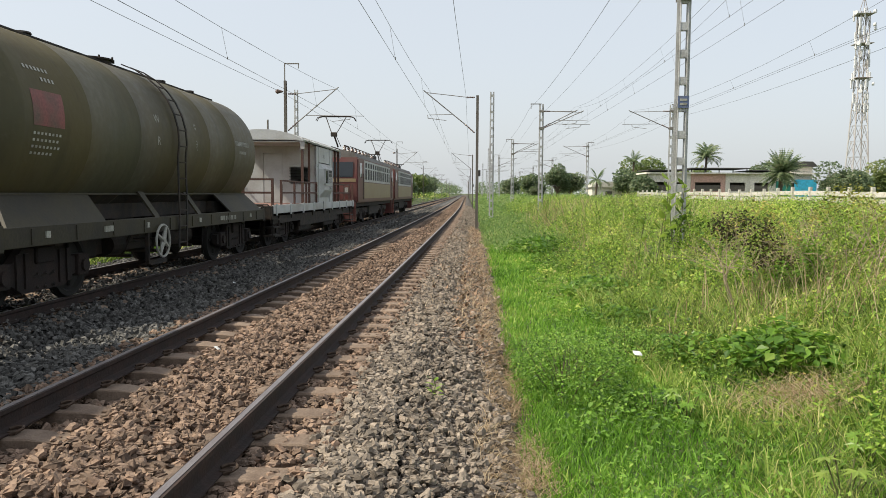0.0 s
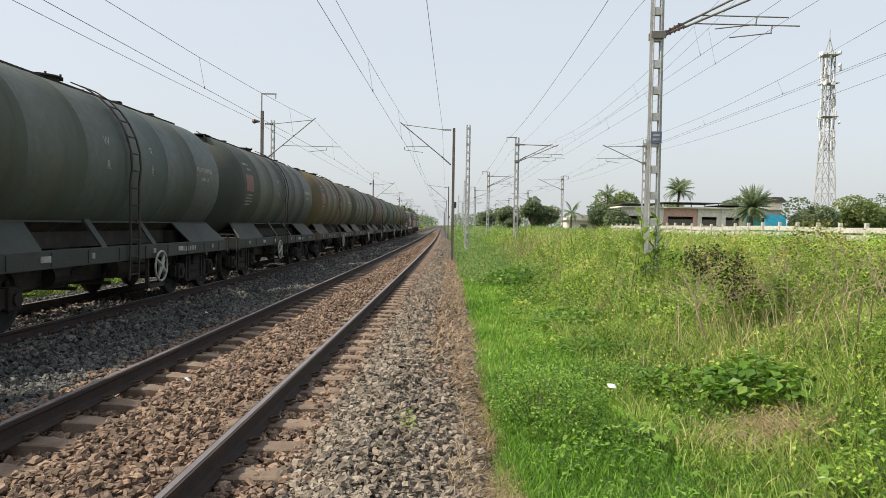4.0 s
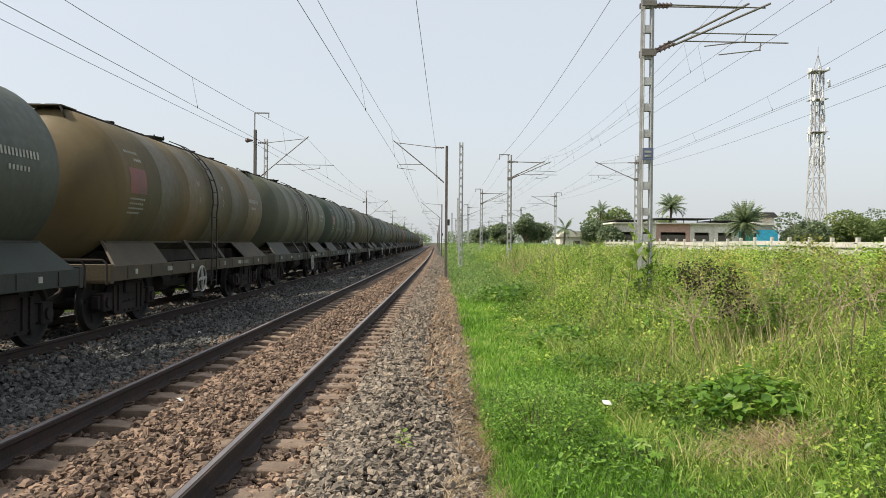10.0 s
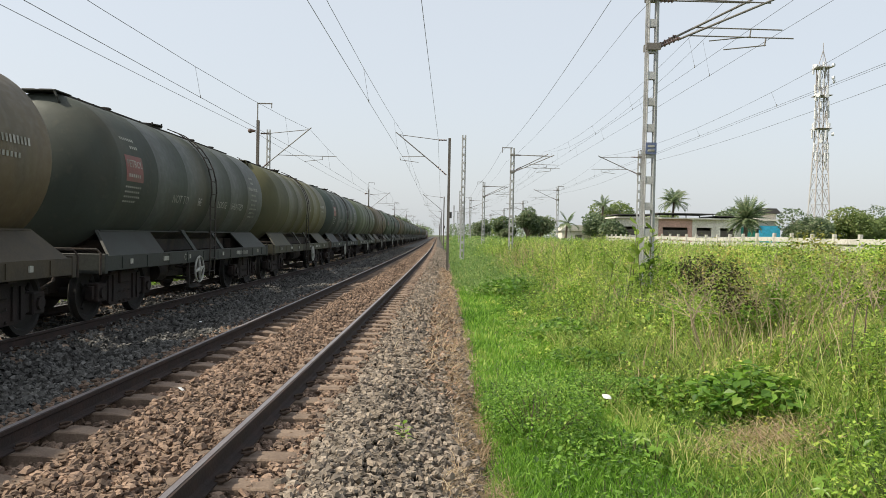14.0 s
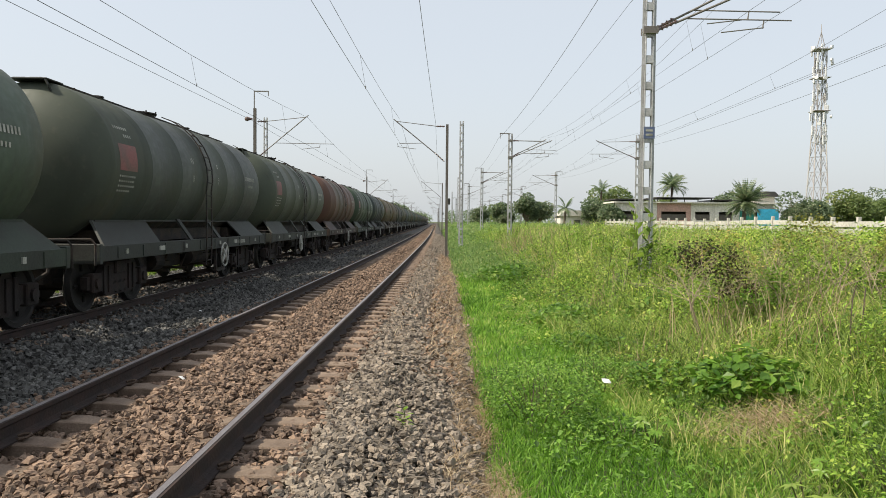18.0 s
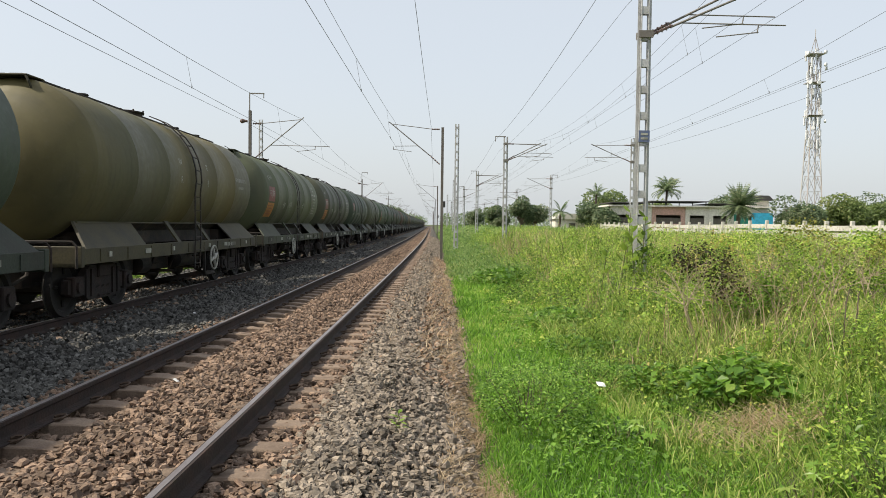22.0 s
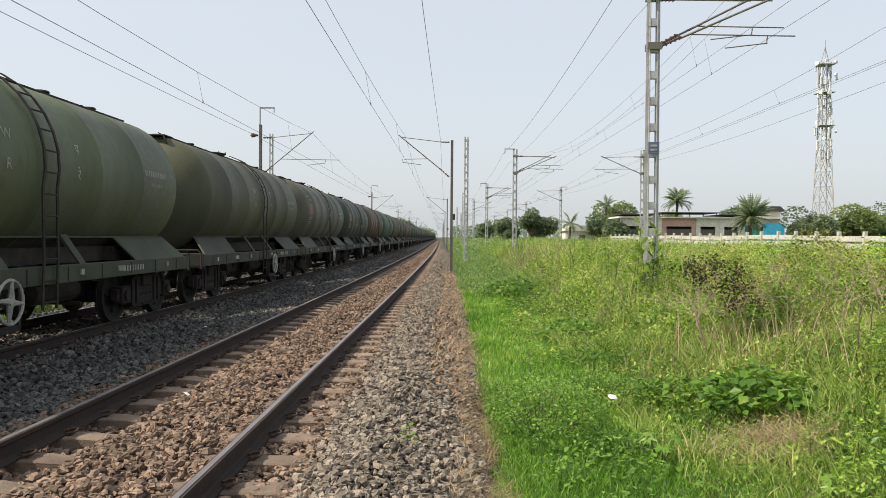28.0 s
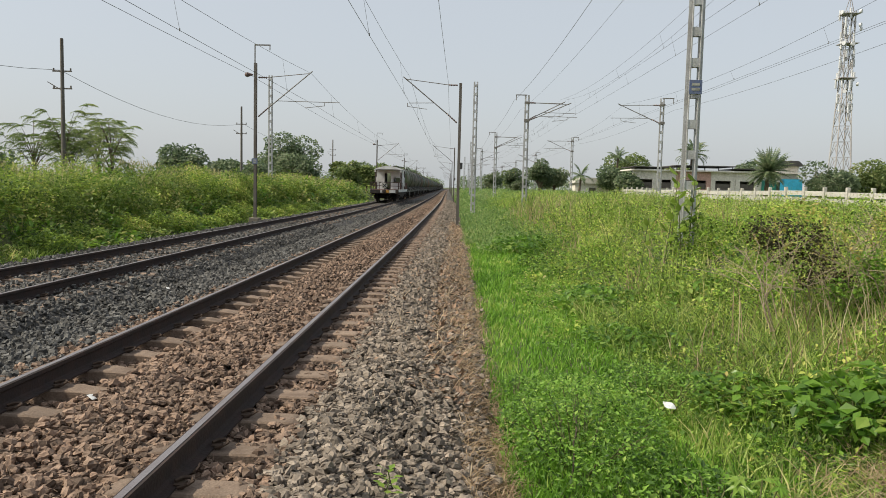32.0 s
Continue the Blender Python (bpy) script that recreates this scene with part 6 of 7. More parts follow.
# ================= plants =================
M.update(
    grass_bright=leaf_material("bright_short_grass", (0.065, 0.167, 0.015), (0.253, 0.482, 0.053), (0.421, 0.522, 0.118)),
    grass_tall=leaf_material("tall_wild_grass", (0.064, 0.115, 0.020), (0.39, 0.52, 0.108), (0.62, 0.57, 0.24)),
    seed=leaf_material("pale_seed_heads", (0.220, 0.220, 0.090), (0.462, 0.418, 0.200), (0.550, 0.462, 0.260)),
    straw=leaf_material("dry_straw", (0.275, 0.187, 0.110), (0.550, 0.418, 0.264), (0.638, 0.528, 0.363)),
    weed=leaf_material("weed_leaves", (0.053, 0.110, 0.016), (0.355, 0.535, 0.069), (0.56, 0.60, 0.13)),
    light_weed=leaf_material("light_weed_leaves", (0.079, 0.140, 0.020), (0.454, 0.616, 0.094), (0.659, 0.649, 0.167)),
    # near-black leaves that carry the shade inside the dead shrub
    hollow_dark=leaf_material("dark_withered_leaves", (0.026, 0.028, 0.013), (0.075, 0.068, 0.032), (0.16, 0.13, 0.06)),
    herb=leaf_material("soft_green_leaves", (0.038, 0.092, 0.013), (0.234, 0.431, 0.055), (0.359, 0.498, 0.096)),
    broad=leaf_material("broad_shiny_leaves", (0.057, 0.139, 0.016), (0.181, 0.337, 0.037), (0.283, 0.377, 0.074), 0.4),
    yellowing=leaf_material("yellowing_leaves", (0.085, 0.100, 0.023), (0.40, 0.39, 0.085), (0.55, 0.43, 0.14)),
    bank=leaf_material("bank_leaves", (0.056, 0.112, 0.022), (0.255, 0.35, 0.066), (0.46, 0.44, 0.16)),
    # tall grass green darkened, the shade on the bank put into it
    bank_grass=leaf_material("bank_grass_blades", (0.069, 0.126, 0.024), (0.239, 0.324, 0.072), (0.529, 0.456, 0.192)),
    bank_bright=leaf_material("bank_bush_leaves", (0.082, 0.155, 0.024), (0.37, 0.49, 0.078), (0.58, 0.55, 0.16)),
    # greyer copy of the near greens, haze put into the far grass colour
    far_grass=leaf_material("far_verge_grass", (0.090, 0.170, 0.042), (0.245, 0.370, 0.098), (0.370, 0.420, 0.165)),
    # distant trees: leaf green paled, with the haze put into its colour
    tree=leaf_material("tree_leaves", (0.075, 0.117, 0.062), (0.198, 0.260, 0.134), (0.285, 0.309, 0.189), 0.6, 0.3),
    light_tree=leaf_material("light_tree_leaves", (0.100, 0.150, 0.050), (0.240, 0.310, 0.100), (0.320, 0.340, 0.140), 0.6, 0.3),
    # palm green greyed and lightened; the haze is part of the colour
    palm=leaf_material("palm_fronds", (0.086, 0.138, 0.070), (0.201, 0.262, 0.131), (0.287, 0.304, 0.176), 0.5),
    bark=material("grey_brown_bark", (0.13, 0.10, 0.075), 0.95, 0, (0.07, 0.055, 0.04), 3, 0.6, 30, 0.5, 20),
    twig=material("bleached_dead_twig", (0.38, 0.30, 0.215), 0.9, 0, (0.16, 0.12, 0.085), 4, 0.6, 40, 0.3),
    stem=material("green_brown_stem", (0.10, 0.12, 0.04), 0.8, 0, (0.10, 0.06, 0.03), 4, 0.5),
    litter=material("white_plastic_litter", (0.6, 0.61, 0.61), 0.5, 0, bump=0.1),
    dead_leaf=material("brown_leaf_litter", (0.25, 0.165, 0.11), 0.9, 0, (0.15, 0.09, 0.055), 6, 0.6, by_island=0.4),
)


def blades(x, y, z, height, width, lean, curl=0.5):
    """Vertices and faces of bent tapering blades standing at x, y, z."""
    n = len(x)
    a = rng.uniform(0, 2 * np.pi, n)
    face = rng.uniform(0, 2 * np.pi, n)
    dx, dy = np.cos(a) * lean * height, np.sin(a) * lean * height
    wx, wy = np.cos(face) * width / 2, np.sin(face) * width / 2
    v = np.zeros((n, 6, 3))
    for i, (t, w) in enumerate(((0.0, 1.0), (0.55, 0.8), (1.0, 0.08))):
        bx, by = x + dx * t ** (1 + curl), y + dy * t ** (1 + curl)
        bz = z + height * t * (1 - 0.25 * lean * t)
        v[:, 2 * i] = np.stack([bx - wx * w, by - wy * w, bz], 1)
        v[:, 2 * i + 1] = np.stack([bx + wx * w, by + wy * w, bz], 1)
    f = (np.arange(n)[:, None, None] * 6 + np.array([[0, 1, 3, 2], [2, 3, 5, 4]])[None]).reshape(-1, 4)
    return v.reshape(-1, 3), f


def leaflets(c, size, droop=0.18, aspect=0.55, up=0.8):
    """Vertices and faces of folded leaves at c (n,3)."""
    n = len(c)
    a = rng.uniform(0, 2 * np.pi, n)
    tilt = rng.normal(-droop, 0.45, n)
    d = np.stack([np.cos(a) * np.cos(tilt), np.sin(a) * np.cos(tilt), np.sin(tilt)], 1)
    side = np.cross(d, np.array([0, 0, 1.0]) + rng.normal(0, 1 - up, (n, 3)))
    side /= np.linalg.norm(side, axis=1)[:, None] + 1e-9
    nor = np.cross(side, d)
    s = (size * rng.uniform(0.6, 1.3, n))[:, None]
    v = np.stack([c, c + d * s * 0.45 + side * s * aspect * 0.5 + nor * s * 0.08, c + d * s, c + d * s * 0.45 - side * s * aspect * 0.5 + nor * s * 0.08], 1)
    f = np.arange(n * 4).reshape(n, 4)
    return v.reshape(-1, 3), f


def stuff(name, pair, mat, label, category):
    return tagged(new(name, fast_mesh(name, pair[0], pair[1], mat)), label, category, kind="stuff")


def shift_x(x, y):
    return x + np.vectorize(bend)(y)


def patchy(x, y, s=0.35, seed=0.0):
    """0..1 in broad patches."""
    return 0.5 + 0.5 * np.sin(x * s * 2.1 + seed + 1.7 * np.sin(y * s * 0.9 + seed)) * np.cos(y * s * 1.3 + 0.8 * np.sin(x * s * 1.7 + seed * 2))


def sow(n, x0, x1, y0, y1, power):
    x = rng.uniform(x0, x1, n)
    y = y0 + (y1 - y0) * rng.uniform(0, 1, n) ** power
    return x, y


# short bright grass along the ballast
def lawn():
    x, y = sow(64000, 0.1, 2.7, 2.6, 46, 2.0)
    keep = x > 0.30 + 0.2 * patchy(y, y, 1.3) + rng.normal(0, 0.07, len(x))
    x, y = x[keep], y[keep]
    h = rng.uniform(0.05, 0.15, len(x)) * (0.7 + 0.5 * patchy(x, y, 1.2, 2.0)) * np.clip(0.55 + y / 18, 0.6, 1.25)
    p = blades(shift_x(x, y), y, ground_z(x, y) - 0.01, h, 0.004 + 0.0011 * y, rng.uniform(0.1, 0.8, len(x)))
    stuff("short_grass", p, M["grass_bright"], "bright green short grass in the wet strip by the ballast", "grass")
    x, y = sow(26000, 0.2, 4.5, 3.6, 10.5, 0.9)
    keep = x > 0.26 + 0.26 * patchy(y, y, 0.9) + 0.14 * patchy(y, y, 3.1, 2.0) + rng.normal(0, 0.05, len(x))
    x, y = x[keep], y[keep]
    p = blades(shift_x(x, y), y, ground_z(x, y) - 0.01, rng.uniform(0.06, 0.17, len(x)), 0.007 + 0.0008 * y, rng.uniform(0.2, 1.1, len(x)))
    stuff("short_grass", p, M["grass_bright"], "thick bright green grass close to the standing place", "grass")
    # meadow floor further out
    x, y = sow(24000, 2.0, 6.5, 3.2, 16, 1.4)
    h = rng.uniform(0.12, 0.42, len(x)) * (0.6 + 0.8 * patchy(x, y, 0.9, 1.0))
    p = blades(x, y, ground_z(x, y) - 0.01, h, 0.007 + 0.0008 * y, rng.uniform(0.2, 1.0, len(x)))
    stuff("meadow_grass", p, M["grass_tall"], "knee-high wild grass in green and straw tones", "grass")
    # dry edge
    x, y = sow(34000, -0.25, 0.75, 2.8, 40, 1.9)
    keep = np.abs(x - 0.24 - 0.06 * np.sin(y * 0.9)) < 0.10 + 0.16 * patchy(x, y, 1.1)
    x, y = x[keep], y[keep]
    z = np.maximum(ground_z(x, y), ballast_z(x)) + 0.0
    p = blades(shift_x(x, y), y, z + 0.01, rng.uniform(0.05, 0.13, len(x)), 0.004 + 0.0007 * y, rng.uniform(1.0, 3.0, len(x)))
    stuff("dry_grass", p, M["straw"], "dry straw grass along the foot of the ballast", "grass")
    for cx, cy, sx, sy, n in ((0.42, 5.7, 0.10, 0.40, 1000), (0.30, 7.9, 0.08, 0.35, 700), (0.16, 10.3, 0.09, 0.5, 500)):
        x, y = rng.normal(cx, sx, n), rng.normal(cy, sy, n)
        z = np.maximum(ground_z(x, y), ballast_z(x)) + 0.02
        p = blades(x, y, z, rng.uniform(0.04, 0.11, n), 0.007, rng.uniform(0.8, 2.5, n))
        stuff("dry_grass", p, M["straw"], "tuft of dry straw grass at the ballast foot", "grass")

    # behind the camera's first place
    x, y = sow(24000, 0.4, 9.0, -8, 4.0, 0.6)
    p = blades(x, y, ground_z(x, y) - 0.01, rng.uniform(0.08, 0.3, len(x)), 0.02, rng.uniform(0.2, 1.0, len(x)))
    stuff("meadow_grass", p, M["grass_tall"], "wild grass beside the ballast at the trackside", "grass")
    x, y = sow(6000, 6.0, 22, -8, 8, 1.0)
    p = blades(x, y, ground_z(x, y) - 0.01, rng.uniform(0.2, 0.6, len(x)), 0.03, rng.uniform(0.2, 1.0, len(x)))
    stuff("meadow_grass", p, M["grass_tall"], "tall wild grass in the field by the trackside", "grass")


lawn()


def verge():
    """Grass and low weeds that close up to the stones further along."""
    x, y = sow(16000, 0.2, 3.2, 30, 170, 1.5)
    h = rng.uniform(0.15, 0.5, len(x)) * (0.6 + 0.7 * np.clip(x / 2.5, 0, 1))
    p = blades(shift_x(x, y), y, ground_z(x, y) - 0.02, h, 0.03 + 0.0016 * y, rng.uniform(0.1, 0.8, len(x)))
    stuff("verge_grass", p, M["far_grass"], "green grass along the ballast further on", "grass")
    x, y = sow(9000, 0.6, 3.4, 26, 170, 1.5)
    c = np.stack([shift_x(x, y), y, ground_z(x, y) + rng.uniform(0.05, 0.75, len(x)) * np.clip(x / 1.6, 0.4, 1.0)], 1)
    stuff("verge_weeds", leaflets(c, 0.05 + 0.0022 * y), M["far_grass"], "leafy weeds along the ballast further on", "weeds")

    for name, mat, n, size, label in (("verge_clumps", "herb", 420, 0.05, "rounded green weed clumps along the wet strip"), ("verge_clumps", "weed", 380, 0.045, "yellow-green weed clumps along the wet strip"), ("verge_clumps", "bank", 260, 0.055, "darker weed clumps along the wet strip")):
        c, s = clumps(n, 1.3, 4.2, 13, 85, 1.3, 30, lambda x, y: (0.16 + 0.4 * patchy(x, y, 0.8, 6.0)) * np.clip((x - 0.7) / 1.6, 0.3, 1.2), 0.24, size, lambda x, y: patchy(x, y, 0.6, 1.5) < 0.35)
        stuff(name, leaflets(c, s), M[mat], label, "weeds")




def fallen_leaves():
    x, y = sow(11000, -1.0, 0.25, 9, 42, 1.1)
    keep = rng.uniform(0, 1, len(x)) < 0.06 + 0.9 * (np.abs(x + 0.08) < 0.3) * patchy(x, y, 0.8, 3.0) + 0.45 * (np.abs(x + 0.08) < 0.22)
    x, y = x[keep], y[keep]
    c = np.stack([shift_x(x, y), y, ballast_z(x) + 0.03], 1)
    stuff("fallen_leaves", leaflets(c, 0.10, 0.0, 0.5, 0.9), M["dead_leaf"], "brown fallen leaves and dry stalks on the shoulder", "leaves")
    c[:, 2] += 0.01
    p = blades(c[::4, 0], c[::4, 1], c[::4, 2], rng.uniform(0.1, 0.25, len(c[::4])), 0.010, rng.uniform(1.0, 2, len(c[::4])))
    stuff("dry_stalks", p, M["straw"], "dry stalks lying on the ballast shoulder", "grass")


fallen_leaves()


# weeds in the field: leafy clumps of different make, tall grass, dry stalks
def clumps(n, x0, x1, y0, y1, power, per, hgt, rad, size, skip=None, low=0.0):
    """Leaf places for many rounded plants; each a dome of leaves with gaps between."""
    x, y = sow(n, x0, x1, y0, y1, power)
    if skip is not None:
        keep = ~skip(x, y)
        x, y = x[keep], y[keep]
    h = hgt(x, y) * rng.uniform(0.6, 1.15, len(x))
    r = rad * rng.uniform(0.6, 1.35, len(x)) * (1 + 0.012 * y)
    a, q = rng.uniform(0, 2 * np.pi, (len(x), per)), np.sqrt(rng.uniform(0, 1, (len(x), per)))
    top = h[:, None] * (1 - 0.75 * q ** 2.2)
    z = top * (1 - (1 - low) * 0.7 * rng.uniform(0, 1, (len(x), per)) ** 2.2)
    c = np.stack([shift_x(x, y)[:, None] + r[:, None] * q * np.cos(a), y[:, None] + r[:, None] * q * np.sin(a), ground_z(x, y)[:, None] + z], 2)
    return c.reshape(-1, 3), np.repeat(size * (1 + 0.035 * y) * rng.uniform(0.7, 1.3, len(x)), per)


def field_height(x, y):
    return (0.42 + 0.75 * patchy(x, y, 0.5, 3.0) + 0.18 * smooth01(16, 30, y)) * np.clip((x - 1.4) / 2.6, 0.3, 1.0) * np.clip(y / 13.0, 0.6, 1.0)


def hollow(x, y):
    return ((x - 4.0) / 0.9) ** 2 + ((y - 10.7) / 1.25) ** 2 < 1


def wedge(x, y):
    return (x > 3.2 + 0.60 * y) | (x < 2.2 + 0.5 * np.sin(y * 0.5))


verge()


def field():
    for name, n, per, rad, size, mat, hk, label in (
            ("field_weeds", 2100, 38, 0.30, 0.045, "weed", 1.0, "dense knee-high leafy weeds filling the field"),
            ("light_weeds", 1900, 34, 0.26, 0.039, "light_weed", 1.05, "fresh light green weeds in rounded clumps"),
            ("broad_weeds", 420, 26, 0.34, 0.085, "broad", 0.8, "dark broad-leaved weeds in low clumps"),
            ("yellowing_weeds", 460, 26, 0.28, 0.038, "yellowing", 1.0, "patches of yellowing leafy weeds")):
        c, s = clumps(n, 2.2, 17, 6.2, 34, 1.1, per, lambda x, y: hk * field_height(x, y), rad, size, lambda x, y: hollow(x, y) | wedge(x, y))
        stuff(name, leaflets(c, s), M[mat], label, "weeds")
        c, s = clumps(int(n * 0.8), 2.4, 30, 32, 85, 1.0, per, lambda x, y: hk * field_height(x, y), rad, size * 0.8, None)
        stuff(name, leaflets(c, s), M[mat], label, "weeds")
    x, y = sow(16000, 2.0, 17, 6.0, 66, 1.6)
    keep = ~(wedge(x, y) | hollow(x, y)) & (patchy(x, y, 0.7, 11.0) > 0.3)
    x, y = x[keep], y[keep]
    h = field_height(x, y) * rng.uniform(0.6, 1.3, len(x))
    p = blades(shift_x(x, y), y, ground_z(x, y), h, 0.005 + 0.0008 * y, rng.uniform(0.1, 0.9, len(x)))
    stuff("tall_grass", p, M["grass_tall"], "tall wild grass waist-high in the field", "grass")
    x, y = sow(9500, 2.6, 15, 7, 60, 1.3)
    keep = (patchy(x, y, 0.45, 9.0) > 0.5) & ~wedge(x, y)
    x, y = x[keep], y[keep]
    p = blades(shift_x(x, y), y, ground_z(x, y), rng.uniform(0.4, 1.1, len(x)) * np.clip(field_height(x, y) * 1.6, 0.3, 1.1), 0.004 + 0.0007 * y, rng.uniform(0.05, 0.9, len(x)))
    stuff("dry_stalks", p, M["straw"], "pale dry stalks among the weeds", "grass")
    # withered patch in the near grass
    x, y = rng.normal(3.05, 0.28, 800), rng.normal(7.2, 0.3, 800)
    p = blades(x, y, ground_z(x, y) + 0.12, rng.uniform(0.05, 0.2, 800), 0.009, rng.uniform(1.0, 3.0, 800))
    stuff("withered_grass", p, M["straw"], "flattened patch of withered brown grass", "grass")
    # low ground cover in the near grass
    c, s = clumps(520, 0.8, 4.6, 4.0, 17, 1.0, 16, lambda x, y: 0.16 + 0.14 * patchy(x, y, 1.1, 4.0), 0.16, 0.042, lambda x, y: (x < 1.2) & (y > 10.5))
    stuff("ground_cover", leaflets(c, s, 0.1, 0.7, 0.85), M["herb"], "low leafy ground cover spread in the grass", "weeds")
    # far scrub
    x, y = sow(26000, 2.5, 60, 70, 260, 1.4)
    x = np.where(rng.uniform(0, 1, len(x)) < 0.35, 2.0 + (x - 2.5) * 0.2, x)
    c = np.stack([shift_x(x, y), y, ground_z(x, y) + rng.uniform(0.2, 1.0, len(x)) * (0.75 + 0.4 * patchy(x, y, 0.2, 1.0))], 1)
    stuff("far_weeds", leaflets(c, 0.10 + 0.003 * y), M["far_grass"], "continuous green scrub reaching into the distance", "weeds")


field()


# the overgrown bank beyond the train's track
def bank_height(x, y):
    depth = smooth01(0.0, 0.8, -x - 11.6 - 0.9 * patchy(x * 0.3, y, 0.5, 5.0))
    return (0.38 + 1.62 * depth) * (0.62 + 0.5 * patchy(x, y, 0.42, 2.0))


def bank():
    # light leaves kept to the tops: sun and shade put into leaf colour
    for name, n, per, rad, size, mat, label in (
            ("bank_weeds", 1500, 46, 0.5, 0.085, "bank", "dense head-high weeds on the bank beside the track"),
            ("bank_shrubs", 1100, 44, 0.55, 0.080, "bank", "leafy green shrubs crowding the bank"),
            ("bank_creepers", 500, 40, 0.5, 0.11, "broad", "dark creepers spread over the bank"),
            ("bank_light_weeds", 900, 40, 0.4, 0.070, "bank_bright", "light green leaves on the bank tops, sunlight put into their colour")):
        c, s = clumps(n, -19.0, -10.8, 9, 100, 1.35, per, bank_height, rad, size, lambda x, y: patchy(x, y, 0.6, 8.0) + np.clip((-x - 10.9) / 3.0, 0, 1) < 0.42, 0.85 if mat == "bank_bright" else 0.0)
        stuff(name, leaflets(c, s), M[mat], label, "weeds")
    x, y = sow(6500, -20, -12.4, 9, 110, 1.4)
    h = bank_height(x, y) * rng.uniform(0.6, 1.05, len(x))
    p = blades(shift_x(x, y), y, ground_z(x, y), h, 0.005 + 0.0006 * y, rng.uniform(0.1, 0.8, len(x)))
    stuff("bank_grass", p, M["bank_grass"], "tall seeding grass on the bank", "grass")
    x, y = sow(7000, -21, -13.2, 12, 110, 1.4)
    keep = patchy(x, y, 0.5, 4.0) > 0.45
    x, y = x[keep], y[keep]
    z = ground_z(x, y) + 0.9 * bank_height(x, y)
    p = blades(shift_x(x, y), y, z, rng.uniform(0.15, 0.4, len(x)), 0.010 + 0.0007 * y, rng.uniform(0.2, 0.9, len(x)))
    stuff("seed_heads", p, M["seed"], "pale feathery seed heads above the bank grass", "grass")
    x, y = sow(14000, -60, -11, 100, 420, 1.5)
    c = np.stack([shift_x(x, y), y, ground_z(x, y) + rng.uniform(0.1, 2.0, len(x))], 1)
    stuff("far_bank_weeds", leaflets(c, 0.3 + 0.003 * y), M["bank"], "green scrub along the line in the distance", "weeds")
    # low clumps at the edge of the stones
    x, y = sow(9000, -12.0, -10.75, 11, 60, 1.6)
    keep = patchy(x, y, 0.55, 6.0) > 0.6
    x, y = x[keep], y[keep]
    p = blades(shift_x(x, y), y, np.maximum(ground_z(x, y), ballast_z(x)) - 0.02, rng.uniform(0.12, 0.42, len(x)), 0.010 + 0.001 * y, rng.uniform(0.3, 1.0, len(x)))
    stuff("edge_grass", p, M["grass_tall"], "green grass clumps at the ballast edge", "grass")


bank()


def shrub(name, label, x, y, rx, ry, h, leaves, size, mat, stems=14, lift=0.0, category="shrub", aspect=0.55):
    z0 = float(ground_z(x, y)) + lift
    s = thing(name, label, category, pose(x, y, z0))
    bm = B()
    for i in range(stems):
        a, r = random.uniform(0, 6.28), math.sqrt(random.uniform(0, 1))
        p0 = Vector((rx * r * 0.35 * math.cos(a), ry * r * 0.35 * math.sin(a), -0.03))
        p1 = Vector((rx * r * 0.9 * math.cos(a), ry * r * 0.9 * math.sin(a), h * random.uniform(0.6, 1.0) * (1 - 0.35 * r)))
        m = (p0 + p1) / 2 + Vector((random.uniform(-.05, .05), random.uniform(-.05, .05), 0.04))
        rod(bm, p0, m, 0.008, 5)
        rod(bm, m, p1, 0.006, 5, 0.003)
    part("stemwork", bm, M["stem"], s, "thin woody stems")["kind"] = "stuff"
    u = rng.uniform(0, 2 * np.pi, leaves)
    r = np.sqrt(rng.uniform(0, 1, leaves))
    top = h * (1 - 0.55 * r ** 2) * (0.75 + 0.35 * patchy(rx * r * np.cos(u) * 5, ry * r * np.sin(u) * 5, 0.9, x))
    z = top * (1 - rng.uniform(0, 1, leaves) ** 2 * 0.75)
    c = np.stack([rx * r * np.cos(u), ry * r * np.sin(u), z], 1)
    p = leaflets(c, np.full(leaves, size), 0.25, aspect, 0.75)
    part("foliage", fast_mesh("foliage", p[0], p[1], mat), None, s)
    return s


shrub("leafy_herb", "soft green bushy herb with small leaves by the ballast", 1.02, 8.3, 0.66, 1.2, 0.66, 5200, 0.042, M["herb"], 26)
shrub("leafy_herb", "soft green bushy herb with small leaves in the grass", 1.95, 9.6, 0.6, 0.8, 0.48, 2000, 0.045, M["herb"], 14)
shrub("leafy_herb", "low spreading herb in the grass strip", 1.75, 7.3, 0.45, 0.5, 0.25, 500, 0.06, M["herb"], 8)
shrub("leafy_herb", "low spreading herb at the dry edge", 0.62, 9.8, 0.22, 0.5, 0.3, 420, 0.04, M["herb"], 6)
shrub("broad_leaf_bush", "dark green bush with broad shiny leaves", 3.4, 8.35, 0.62, 0.8, 0.5, 620, 0.125, M["broad"], 18, 0.05, "shrub", 0.75)
shrub("broad_leaf_bush", "dark green bush with broad shiny leaves in the grass", 2.85, 9.5, 0.6, 0.7, 0.34, 380, 0.105, M["broad"], 10, 0.0, "shrub", 0.75)
shrub("creeper_patch", "low patch of creeping broad leaves in the grass", 2.6, 15.6, 0.8, 1.5, 0.42, 1300, 0.10, M["broad"], 12, 0.0, "creeper", 0.8)
shrub("creeper_patch", "low patch of creeping broad leaves beside the wet strip", 2.3, 12.6, 0.6, 0.9, 0.3, 700, 0.08, M["broad"], 8, 0.0, "creeper", 0.8)
